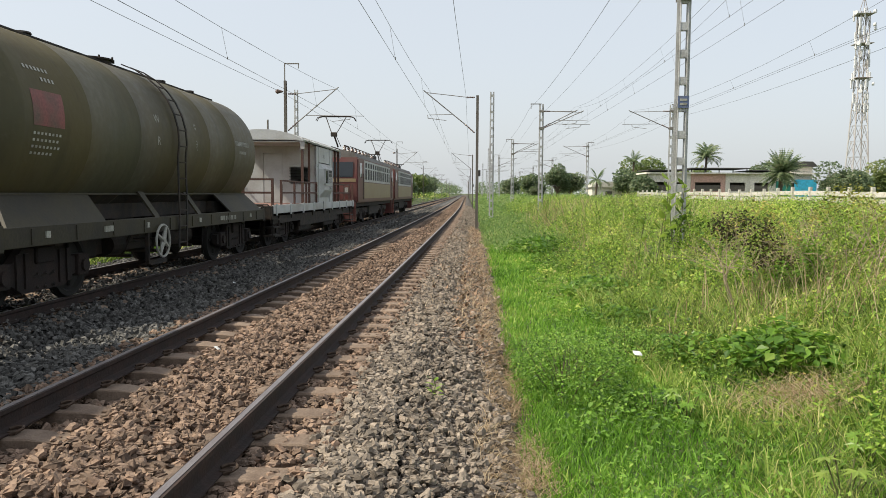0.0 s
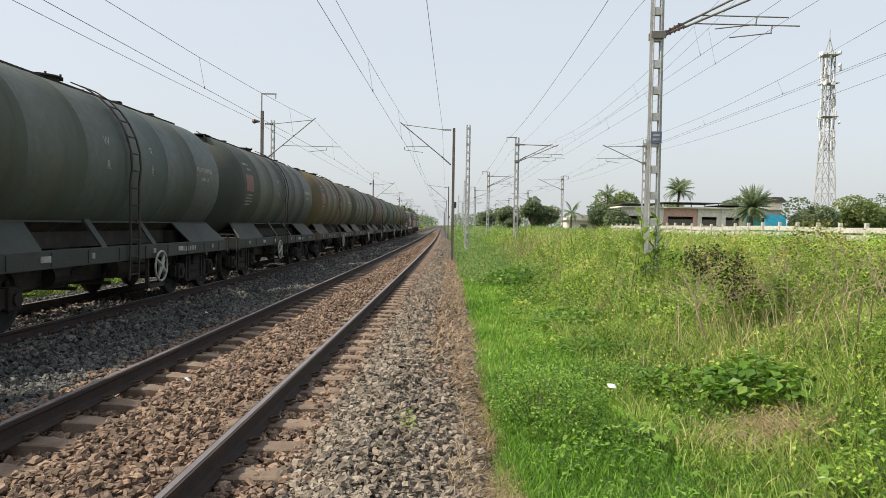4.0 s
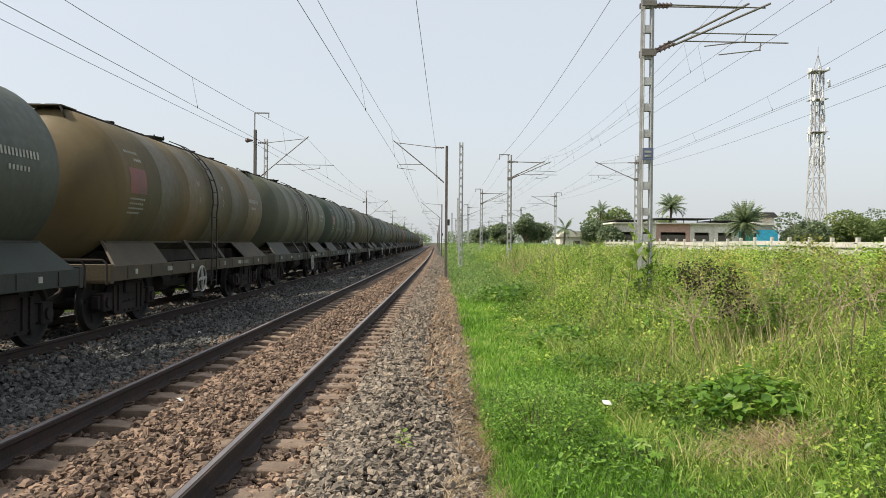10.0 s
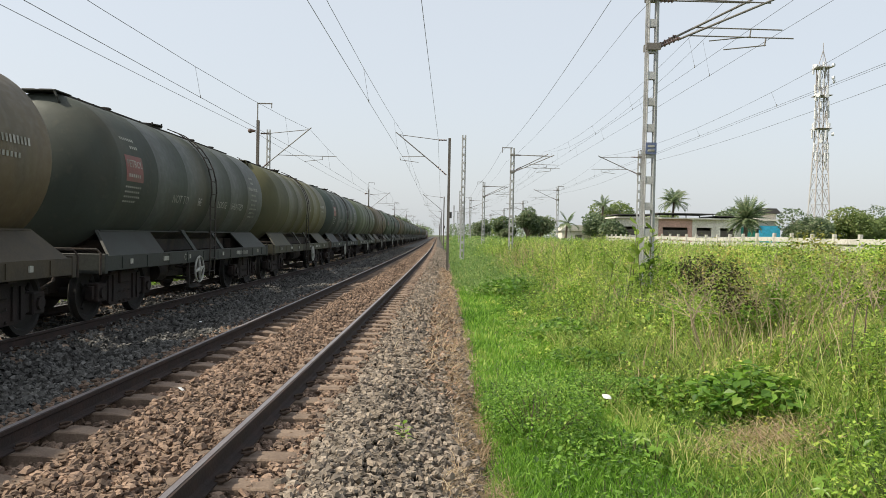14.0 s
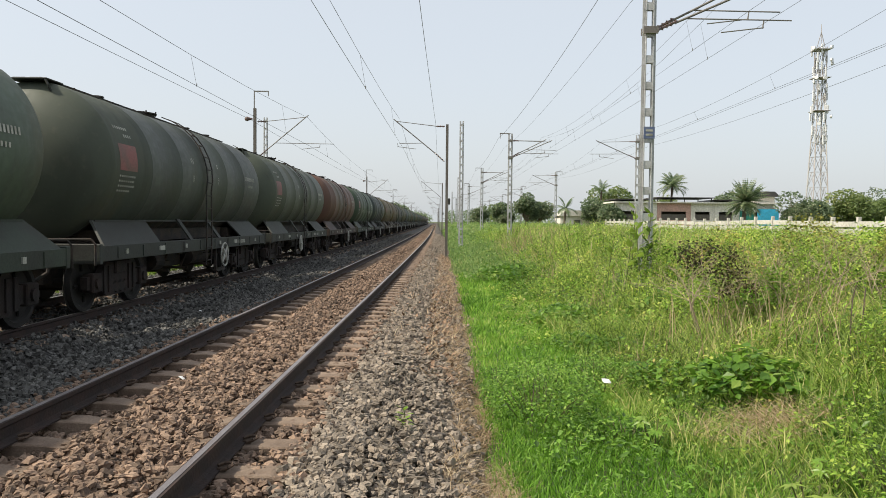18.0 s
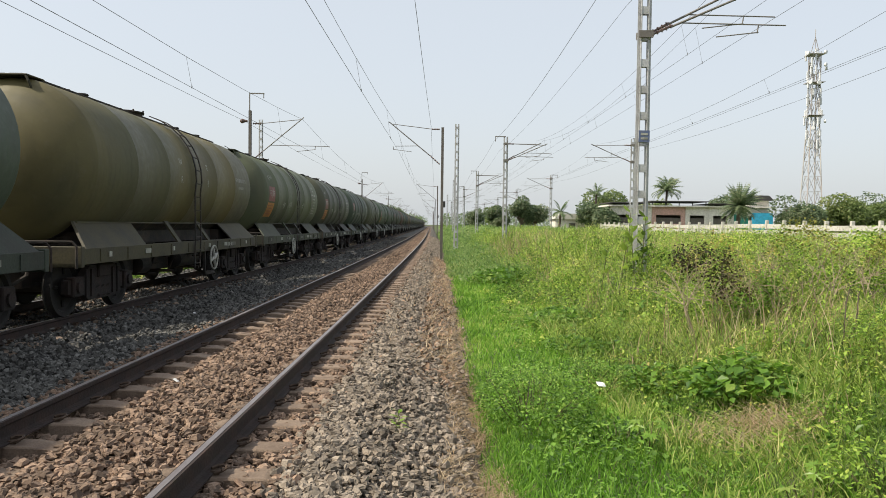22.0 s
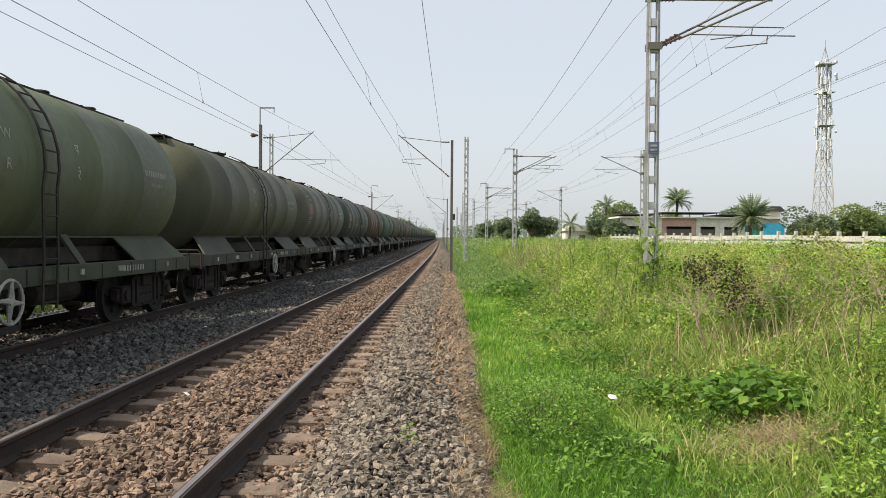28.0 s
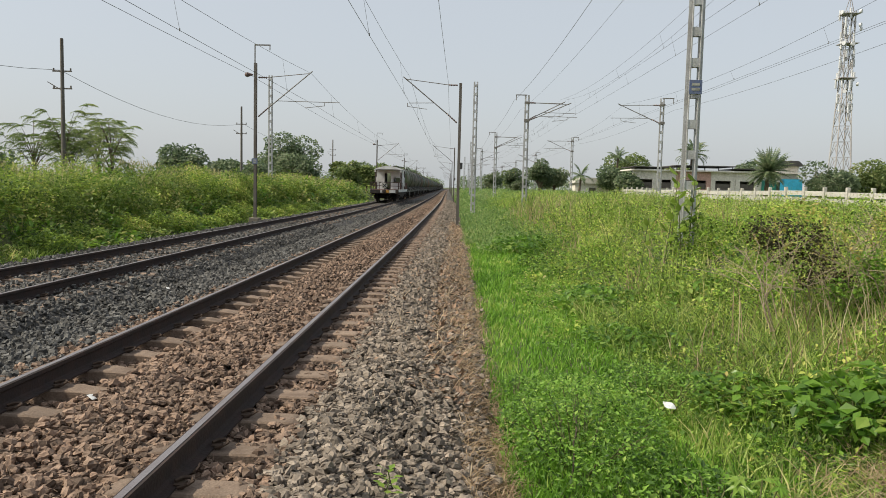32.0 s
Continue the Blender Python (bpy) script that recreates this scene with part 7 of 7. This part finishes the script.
shrub("creeper_patch", "broad-leaved creeper patch among far grass", 2.2, 27.5, 1.2, 2.5, 0.7, 1100, 0.16, M["broad"], 8, 0.0, "creeper", 0.8)
shrub("yellow_green_bush", "yellow-green leafy bush beyond the dead shrub", 7.4, 12.2, 1.5, 1.4, 1.35, 3600, 0.07, M["weed"], 24, 0.0)
shrub("yellow_green_bush", "yellow-green leafy bush behind the dead shrubs", 6.0, 14.0, 1.3, 1.2, 1.25, 3000, 0.06, M["weed"], 20)
shrub("yellow_green_bush", "yellow-green leafy bush at the field edge", 5.0, 7.6, 0.8, 0.8, 0.75, 1700, 0.055, M["weed"], 16)
shrub("yellow_green_bush", "low leafy bush standing in rough grass", 3.3, 5.4, 0.45, 0.6, 0.45, 800, 0.05, M["weed"], 12)
for bx, by, bh in ((9.2, 17.0, 1.1), (11.5, 20.5, 1.1), (14.5, 24.0, 1.1), (10.0, 25.0, 1.1), (16.5, 29.0, 1.1), (13.0, 31.0, 1.2), (8.0, 21.5, 1.0), (17.5, 35.0, 1.1)):
    shrub("leafy_bush", "light green leafy bush among tall weeds", bx, by, 1.3, 1.3, bh, 1700, 0.11, M["light_weed" if by % 2 else "weed"], 12)
shrub("leafy_bush", "green bush climbing round the lattice mast foot", 4.9, 17.6, 0.7, 0.6, 1.05, 1200, 0.09, M["weed"], 14)


def bank_bushes():
    r = random.Random(21)
    y = 12.5
    while y < 62:
        shrub("bank_bush", "low bright leafy bush at the foot of the bank", -11.45 + bend(y) + r.uniform(-0.35, 0.25), y, r.uniform(0.5, 0.8), r.uniform(0.7, 1.3), r.uniform(0.5, 0.95), 1300, 0.065 + 0.0012 * y, M["bank_bright"], 8)
        y += r.uniform(1.6, 3.6)
    y = 14.0
    while y < 70:
        shrub("bank_bush", "tall soft leafy bush growing on the bank", -13.6 + bend(y) + r.uniform(-0.5, 0.5), y, r.uniform(0.9, 1.4), r.uniform(1.1, 1.8), r.uniform(1.6, 2.3), 2600, 0.065 + 0.0012 * y, M[r.choice(("bank", "bank_bright", "bank_bright"))], 10)
        y += r.uniform(1.7, 3.0)


bank_bushes()


def dead_shrub(x, y, h, spread, label, leaves, dark=0):
    z0 = float(ground_z(x, y))
    s = thing("dead_shrub", label, "shrub", pose(x, y, z0))
    r = random.Random(int(x * 100))
    bm = B()

    def grow(p, d, length, rad, depth):
        q = p + d * length
        rod(bm, p, q, rad, 5, rad * 0.7)
        if depth:
            for _ in range(r.choice((2, 3))):
                nd = (d + Vector((r.uniform(-.9, .9), r.uniform(-.9, .9), r.uniform(-.45, .35)))).normalized()
                grow(q, nd, length * r.uniform(0.6, 0.9), rad * 0.68, depth - 1)
    for i in range(14):
        a = r.uniform(0, 6.28)
        grow(Vector((0.35 * math.cos(a), 0.3 * math.sin(a), -0.05)), Vector((math.cos(a) * spread * 0.6, math.sin(a) * spread * 0.6, 1.0)).normalized(), h * r.uniform(0.24, 0.36), 0.0085, 3)
    part("branchwork", bm, M["twig"], s, "bleached bare tangled branches")
    n = leaves
    u, v = rng.uniform(0, 2 * np.pi, n), rng.uniform(0, 1, n)
    rr = spread * h * 0.55 * np.sqrt(v)
    c = np.stack([rr * np.cos(u), rr * np.sin(u), h * (0.98 - 0.35 * v + rng.normal(0, 0.05, n))], 1)
    p = leaflets(c + np.array([0, -0.1, 0]) - np.array([0, 0, 0.08]) * rng.uniform(0, 1, (n, 1)) ** 3 * h, np.full(n, 0.05), 0.3, 0.7, 0.75)
    part("foliage", fast_mesh("foliage", p[0], p[1], M["yellowing"]), None, s, "sparse yellowing leaves")
    # leaves painted dark in place of the shrub's shaded interior
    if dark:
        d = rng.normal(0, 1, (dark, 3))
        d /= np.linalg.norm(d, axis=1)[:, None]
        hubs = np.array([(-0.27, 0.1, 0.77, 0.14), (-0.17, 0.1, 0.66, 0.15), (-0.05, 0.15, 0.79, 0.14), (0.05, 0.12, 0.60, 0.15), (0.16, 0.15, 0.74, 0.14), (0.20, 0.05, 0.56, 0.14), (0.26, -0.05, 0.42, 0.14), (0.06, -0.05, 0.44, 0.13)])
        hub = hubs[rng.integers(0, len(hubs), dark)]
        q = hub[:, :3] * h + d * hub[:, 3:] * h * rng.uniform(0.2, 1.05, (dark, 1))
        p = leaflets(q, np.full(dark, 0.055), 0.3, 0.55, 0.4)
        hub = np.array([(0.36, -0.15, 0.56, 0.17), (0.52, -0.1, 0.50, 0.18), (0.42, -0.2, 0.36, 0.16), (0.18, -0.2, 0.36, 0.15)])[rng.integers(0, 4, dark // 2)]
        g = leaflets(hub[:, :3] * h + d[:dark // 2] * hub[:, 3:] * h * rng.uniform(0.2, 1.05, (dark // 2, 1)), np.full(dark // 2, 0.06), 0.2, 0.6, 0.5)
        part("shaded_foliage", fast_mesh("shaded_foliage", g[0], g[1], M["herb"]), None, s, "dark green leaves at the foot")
        part("withered_foliage", fast_mesh("withered_foliage", p[0], p[1], M["hollow_dark"]), None, s, "leaf mass painted dark for the shaded hollow inside")
    p = leaflets(np.stack([c[:, 0] * 0.8, c[:, 1] * 0.8 + 0.25, c[:, 2] * rng.uniform(0.4, 0.95, n)], 1), np.full(n, 0.05), 0.3, 0.6, 0.6)
    part("inner_foliage", fast_mesh("inner_foliage", p[0], p[1], M["weed"]), None, s)
    return s


dead_shrub(4.12, 11.4, 1.6, 0.7, "tangled half-dead shrub with bare bleached branches", 520, 2000)
dead_shrub(5.25, 11.0, 1.45, 0.7, "half-dead shrub with grey branches among weeds", 700)
dead_shrub(6.3, 10.6, 1.2, 0.6, "small half-dead shrub among weeds", 900)


def bare_stalk(x, y, h):
    s = thing("dry_stalk", "single dark upright dry stalk", "plant stalk", pose(x, y, float(ground_z(x, y))))
    bm = B()
    p = Vector((0, 0, 0))
    for i in range(5):
        q = p + Vector((random.uniform(-.03, .03), random.uniform(-.03, .03), h / 5))
        rod(bm, p, q, 0.008, 5, 0.006)
        p = q
    part("stalk", bm, M["bark"], s)


bare_stalk(4.55, 8.5, 0.85)
bare_stalk(4.62, 8.45, 0.8)
bare_stalk(0.85, 7.7, 0.5)


def castor_plant(x, y, scale, label, leaves=6):
    s = thing("castor_plant", label, "plant", pose(x, y, float(ground_z(x, y))))
    r = random.Random(int(y * 77))
    for i in range(leaves):
        a = i * 2.4 + r.uniform(-.3, .3)
        top = Vector((math.cos(a) * 0.22 * scale, math.sin(a) * 0.22 * scale, scale * r.uniform(0.35, 0.62)))
        bm = B()
        rod(bm, (0, 0, 0), top, 0.006 * scale + 0.002, 5)
        part("stalk", bm, M["stem"], s)
        bm = B()
        c = bm.verts.new((0, 0, 0))
        ring = []
        lobes = 7
        for k in range(lobes * 2 + 1):
            ang = -2.6 + 5.2 * k / (lobes * 2)
            rad = (0.19 if k % 2 else 0.085) * scale
            ring.append(bm.verts.new((rad * math.cos(ang), rad * math.sin(ang), -0.03 * scale * (k % 2))))
        for p, q in zip(ring, ring[1:]):
            bm.faces.new((c, p, q))
        bmesh.ops.transform(bm, matrix=Matrix.Translation(top) @ Euler((r.uniform(-.35, .35), r.uniform(.0, .5), a)).to_matrix().to_4x4(), verts=bm.verts)
        part("leaf", bm, M["broad"], s, "lobed star-shaped leaf")


castor_plant(2.48, 5.05, 0.62, "young castor plant with pale star-shaped leaves", 7)
castor_plant(2.95, 5.7, 0.45, "small castor plant with lobed leaves in the grass", 5)
castor_plant(1.95, 7.0, 0.55, "small plant with broad lobed leaves in the grass", 5)
castor_plant(2.1, 6.1, 0.4, "small plant with broad leaves in the grass", 4)


def sapling(x, y, h, label):
    """Upright stem with large pale oval leaves in pairs."""
    s = thing("sapling", label, "sapling", pose(x, y, float(ground_z(x, y))))
    r = random.Random(int(x * 91 + y * 7))
    lean = Vector((r.uniform(-.12, .12), r.uniform(-.1, .1), 1)) * h
    bm = B()
    rod(bm, (0, 0, -0.05), lean, 0.016, 6, 0.007)
    part("stem", bm, M["stem"], s)
    n = int(h * 8)
    for i in range(n):
        p = lean * (0.35 + 0.65 * (i + 1) / n)
        a, e = i * 2.4, r.uniform(0.1, 0.9)
        d = Vector((math.cos(a) * math.cos(e), math.sin(a) * math.cos(e), math.sin(e)))
        side = d.cross(Vector((0, 0, 1))).normalized()
        size = r.uniform(0.2, 0.32)
        bm = B()
        rim = [p + d * size * t + side * size * w - Vector((0, 0, abs(w) * size * 0.2)) for t, w in ((0.05, 0), (0.3, 0.2), (0.65, 0.24), (1, 0), (0.65, -0.24), (0.3, -0.2))]
        v = [bm.verts.new(q) for q in rim]
        bm.faces.new((v[0], v[1], v[2], v[3]))
        bm.faces.new((v[0], v[3], v[4], v[5]))
        part("leaf", bm, M["light_weed"], s, "large pale oval leaf")


for px, py, ph in ((4.22, 17.5, 1.95), (4.05, 17.3, 1.3), (4.42, 17.2, 1.5), (3.75, 17.9, 1.25), (4.62, 17.6, 1.7)):
    sapling(px, py, ph, "tall pale-leaved sapling by the lattice mast")


def seedling():
    x, y = -0.40, 6.55
    s = thing("seedling", "small green seedling growing through the ballast", "plant", pose(x, y, float(ballast_z(x)) + 0.01))
    r = random.Random(3)
    bm = B()
    tube(bm, [(0, 0, -0.03), (0.01, 0, 0.06), (0.03, 0.01, 0.13), (0.02, 0.0, 0.19)], 0.004, 5)
    part("stem", bm, M["stem"], s)
    for i in range(13):
        a = i * 2.4
        z = 0.05 + 0.011 * i
        e = r.uniform(-0.1, 0.8)
        d = Vector((math.cos(a) * math.cos(e), math.sin(a) * math.cos(e), math.sin(e)))
        side = d.cross(Vector((0, 0, 1))).normalized()
        p = Vector((0.02, 0, z))
        bm = B()
        rod(bm, p, p + d * 0.03, 0.002, 4)
        q = [p + d * 0.03, p + d * 0.06 + side * 0.022, p + d * 0.10 - Vector((0, 0, 0.01)), p + d * 0.06 - side * 0.022]
        bm.faces.new([bm.verts.new(v) for v in q])
        part("leaf", bm, M["broad"], s)


seedling()


def litter_piece(x, y, size, label, turn):
    bm = B()
    g = bmesh.ops.create_grid(bm, x_segments=5, y_segments=4, size=size)
    for v in bm.verts:
        v.co.z += 0.35 * size * math.sin(v.co.x * 40 + turn) * math.cos(v.co.y * 33) + 0.2 * size
    z = max(float(ground_z(x, y)), float(ballast_z(x)) if x < 0.4 else -9)
    ob = part("plastic_litter", bm, M["litter"], None, "", True, pose(x, y, z + (0.3 if x > 0.5 else 0.03), 25, 10, turn * 50))
    tagged(ob, label, "litter")


litter_piece(1.86, 8.75, 0.045, "crumpled white plastic scrap lying in the grass", 0.4)
litter_piece(-2.86, 8.05, 0.035, "crumpled clear plastic scrap lying between the rails", 1.4)
litter_piece(-5.3, 13.6, 0.03, "white plastic scrap lying on grey ballast", 2.1)
litter_piece(-4.9, 14.8, 0.025, "small white scrap lying on grey ballast", 0.9)


# ---- trees ----
def tree(x, y, h, r, label, mat, leaves=1500, size=0.4, lobes=7, trunk=None, name="tree"):
    z0 = float(ground_z(x, y))
    t = thing(name, label, "tree", pose(x, y, z0))
    rr = random.Random(int(x * 31 + y * 17))
    trunk = trunk or h * 0.22
    bm = B()
    rod(bm, (0, 0, -0.3), (0.1, 0, trunk), 0.035 * h, 8, 0.022 * h)
    cs = []
    for i in range(lobes):
        a = i * 2.4
        d = r * (0.15 + 0.55 * rr.random())
        c = Vector((d * math.cos(a), d * math.sin(a), trunk + (h - trunk) * (0.12 + 0.62 * rr.random() * (1 - 0.4 * d / r))))
        cs.append((c, r * rr.uniform(0.35, 0.6)))
        rod(bm, (0.1, 0, trunk * 0.9), c, 0.016 * h, 6, 0.006 * h)
    part("trunk", bm, M["bark"], t, "grey-brown trunk and limbs", True)
    pts = []
    for c, rad in cs:
        n = leaves // lobes
        u = rng.normal(0, 1, (n, 3))
        u /= np.linalg.norm(u, axis=1)[:, None]
        rough = 0.74 + 0.24 * rng.uniform(0, 1, (n, 1)) ** 0.6 + 0.13 * np.sin(u[:, :1] * 7 + c.x) * np.cos(u[:, 2:] * 6)
        pts.append(np.array(c)[None] + u * rad * rough * np.array([1, 1, 0.8]))
    pts = np.concatenate(pts)
    p = leaflets(pts, np.full(len(pts), size), 0.2, 0.7, 0.4)
    part("crown", fast_mesh("crown", p[0], p[1], mat), None, t, "uneven leafy crown")
    return t


def palm(x, y, h, fronds, length, label, stiff=0.5, trunk=0.16, low=-0.35):
    z0 = float(ground_z(x, y))
    t = thing("palm_tree", label, "palm tree", pose(x, y, z0))
    rr = random.Random(int(x * 13 + y))
    bm = B()
    p = Vector((0, 0, -0.2))
    for i in range(6):
        q = Vector((0.05 * i, 0, (h + 0.2) * (i + 1) / 6 - 0.2))
        rod(bm, p, q, trunk * (1.2 - 0.06 * i), 8, trunk * (1.14 - 0.06 * i))
        p = q
    part("trunk", bm, M["bark"], t, "ringed palm trunk", True)
    top = p
    for k in range(fronds):
        a = k * 2.39996 + rr.uniform(-.2, .2)
        e = rr.uniform(low, 1.4)
        vs, fs = [], []
        d = Vector((math.cos(a), math.sin(a), 0))
        side = Vector((-math.sin(a), math.cos(a), 0))
        prev = top
        n = 12
        for i in range(n):
            s = (i + 1) / n
            el = e - (1.6 - stiff) * s * s
            nxt = prev + (d * math.cos(el) + Vector((0, 0, math.sin(el)))) * (length / n)
            for sd in (-1, 1):
                w = length * (0.24 if length < 2.6 else 0.16) * math.sin(math.pi * min(0.97, 0.12 + 0.85 * s)) * rr.uniform(0.8, 1.15)
                tipv = (prev + nxt) / 2 + side * sd * w * 0.9 + d * w * 0.55 - Vector((0, 0, w * 0.35))
                b = len(vs)
                vs += [prev, nxt, tipv]
                fs.append((b, b + 1, b + 2))
            prev = nxt
        part("frond", mesh_of("frond", vs, fs, M["palm"]), None, t)
    return t


palm(29.3, 100, 6.2, 44, 2.5, "slender coconut palm behind the low building", 0.45)
palm(33.9, 87, 3.9, 90, 2.9, "stout date palm with a full crown before the building", 1.15, 0.25, -0.75)
palm(16.2, 106, 3.3, 16, 2.2, "small coconut palm beside the shed", 0.45)
palm(24.0, 120, 6.4, 18, 2.3, "coconut palm among dark trees", 0.45)
for x, y, h, r, n in ((26.0, 124, 7.6, 3.6, 1500), (23.0, 116, 5.2, 2.6, 1200), (20.5, 96, 3.3, 1.9, 900), (12.4, 122, 6.2, 2.0, 1100), (9.2, 128, 4.6, 1.7, 900), (15.2, 126, 5.4, 2.0, 1000),
                       (43.0, 92, 5.2, 2.9, 1500), (47.0, 98, 4.2, 2.4, 1100), (51.0, 97, 5.6, 3.2, 1500), (56.5, 100, 4.6, 3.0, 1300), (62.0, 104, 6.2, 3.8, 1500), (38.5, 104, 5.6, 2.6, 900), (31.5, 112, 5.6, 2.6, 900), (6.4, 152, 4.6, 1.8, 700), (11.5, 175, 6.0, 2.4, 900)):
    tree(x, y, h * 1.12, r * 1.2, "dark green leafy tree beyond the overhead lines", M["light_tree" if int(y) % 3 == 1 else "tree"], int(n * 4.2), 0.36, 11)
for x, y, h, r, n in ((-16.2, 108, 5.6, 2.6, 1400), (-15.6, 127, 6.0, 2.8, 1300), (-16.0, 152, 6.6, 3.0, 1200), (-16.5, 192, 7.6, 3.4, 1100), (-24.5, 108, 9.2, 4.3, 2400), (-20.0, 96, 5.5, 3.0, 1300), (-30.0, 48, 3.5, 2.2, 1100), (-35.0, 56, 4.0, 2.6, 1200), (-18.5, 140, 6.0, 3.2, 1200), (-17.5, 170, 7.0, 3.6, 1200),
                       (-17.0, 210, 7.6, 4.0, 1100), (-19.0, 260, 8.6, 4.6, 1100), (-23.0, 320, 9.5, 5.5, 1000), (-27, 400, 11, 6, 1000), (-25.3, 84, 4.0, 2.4, 1200), (-24.5, 92, 4.3, 2.6, 1200), (-27.0, 74, 5.4, 2.8, 1200), (-32, 130, 7.5, 4.0, 1200)):
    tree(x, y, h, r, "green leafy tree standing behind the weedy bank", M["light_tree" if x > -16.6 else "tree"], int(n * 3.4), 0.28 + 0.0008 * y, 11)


def far_woods():
    n = 15000
    x, y = rng.uniform(-260, 150, n), rng.uniform(620, 980, n)
    x = np.where(np.abs(x + 12) < 9, x - 22, x)
    top = 7.5 + 5.5 * patchy(x, y * 0.2, 0.05, 2.0) + 2.0 * patchy(x, y, 0.17, 5.0)
    c = np.stack([x, y, top * rng.uniform(0, 1, n) ** 0.7], 1)
    stuff("far_woods", leaflets(c, np.full(n, 2.6)), M["tree"], "green woods closing the horizon, haze put into their leaf colour", "woods")


far_woods()


def feathery_tree(x, y, h, spread, seed, label):
    """Slender limbs that end in drooping fronds of paired leaflets."""
    z0 = float(ground_z(x, y))
    t = thing("feathery_tree", label, "tree", pose(x, y, z0))
    r = random.Random(seed)
    bm = B()
    rod(bm, (0, 0, -0.3), (0.05, 0, h * 0.45), 0.075, 8, 0.05)
    vs, fs = [], []
    for i in range(15):
        a = i * 2.4 + r.uniform(-0.3, 0.3)
        p = Vector((0.05, 0, h * r.uniform(0.25, 0.5)))
        d = Vector((math.cos(a) * spread * 0.4, math.sin(a) * spread * 0.4, h * r.uniform(0.2, 0.6))).normalized()
        reach = h * r.uniform(0.2, 0.5)
        for k in range(4):
            q = p + d * reach / 4
            rod(bm, p, q, 0.03 - 0.006 * k, 5, 0.024 - 0.006 * k)
            d = (d + Vector((0.12 * math.cos(a), 0.12 * math.sin(a), -0.06))).normalized()
            p = q
            if k < 1:
                continue
            for _ in range(2 if k < 3 else 5):
                b = a + r.uniform(-1.5, 1.5)
                e = r.uniform(-0.2, 0.7)
                c = p
                for j in range(9):
                    el = e - 0.16 * j
                    f = Vector((math.cos(b) * math.cos(el), math.sin(b) * math.cos(el), math.sin(el)))
                    side = Vector((-math.sin(b), math.cos(b), 0))
                    n = c + f * 0.085
                    w = 0.24 * math.sin(math.pi * (0.15 + 0.8 * j / 9))
                    for s in (-1, 1):
                        tip = c + side * s * w + f * w * 0.35 - Vector((0, 0, w * r.uniform(0.15, 0.5)))
                        m = len(vs)
                        vs += [c, c + f * 0.05 + side * s * w * 0.5, tip, c + f * 0.0 + side * s * w * 0.45 - Vector((0, 0, 0.03))]
                        fs.append((m, m + 1, m + 2, m + 3))
                    c = n
    part("branchwork", bm, M["bark"], t, "slender arching branches")
    part("foliage", mesh_of("foliage", vs, fs, M["light_tree"]), None, t, "feathery drooping compound leaves")


for fx, fy, fh, fr, fk in ((-21.0, 39.0, 4.5, 1.5, 3), (-19.4, 38.8, 5.4, 1.3, 5), (-18.3, 40.0, 4.8, 1.2, 8), (-16.7, 38.0, 4.7, 1.1, 11), (-20.2, 41.0, 4.6, 1.4, 14)):
    feathery_tree(fx, fy, fh, fr, fk, "feathery-leaved tree standing on the weedy bank")


# ---- what moves: the train on its track, wheels turning ----
def gone(t):
    """Metres that the train has run since the start."""
    return float(np.interp(t, (0.0, 3.5, 11.0, 19.0, 28.0, 29.0, 30.0, 32.0), (0.0, 75.2, 236.8, 410.4, 604.8, 626.6, 649.1, 693.5)))


def motions():
    for ob, y0 in TRAIN:
        rows = []
        for t in range(33):
            y = y0 + gone(t)
            rows.append((t, pose(X2 + bend(y), y, Z2, 0, 0, turn_at(y))))
        walk(ob, rows)
    turns = [(k / FPS, pose(0, 0, 0, math.degrees(-gone(k / FPS) / 0.5))) for k in range(32 * FPS + 1)]
    first = WHEELS[0]
    walk(first, turns)
    for o in WHEELS[1:]:
        o.rotation_mode = "QUATERNION"
        o.animation_data_create()
        o.animation_data.action = first.animation_data.action
        o.animation_data.action_slot = first.animation_data.action_slot


motions()
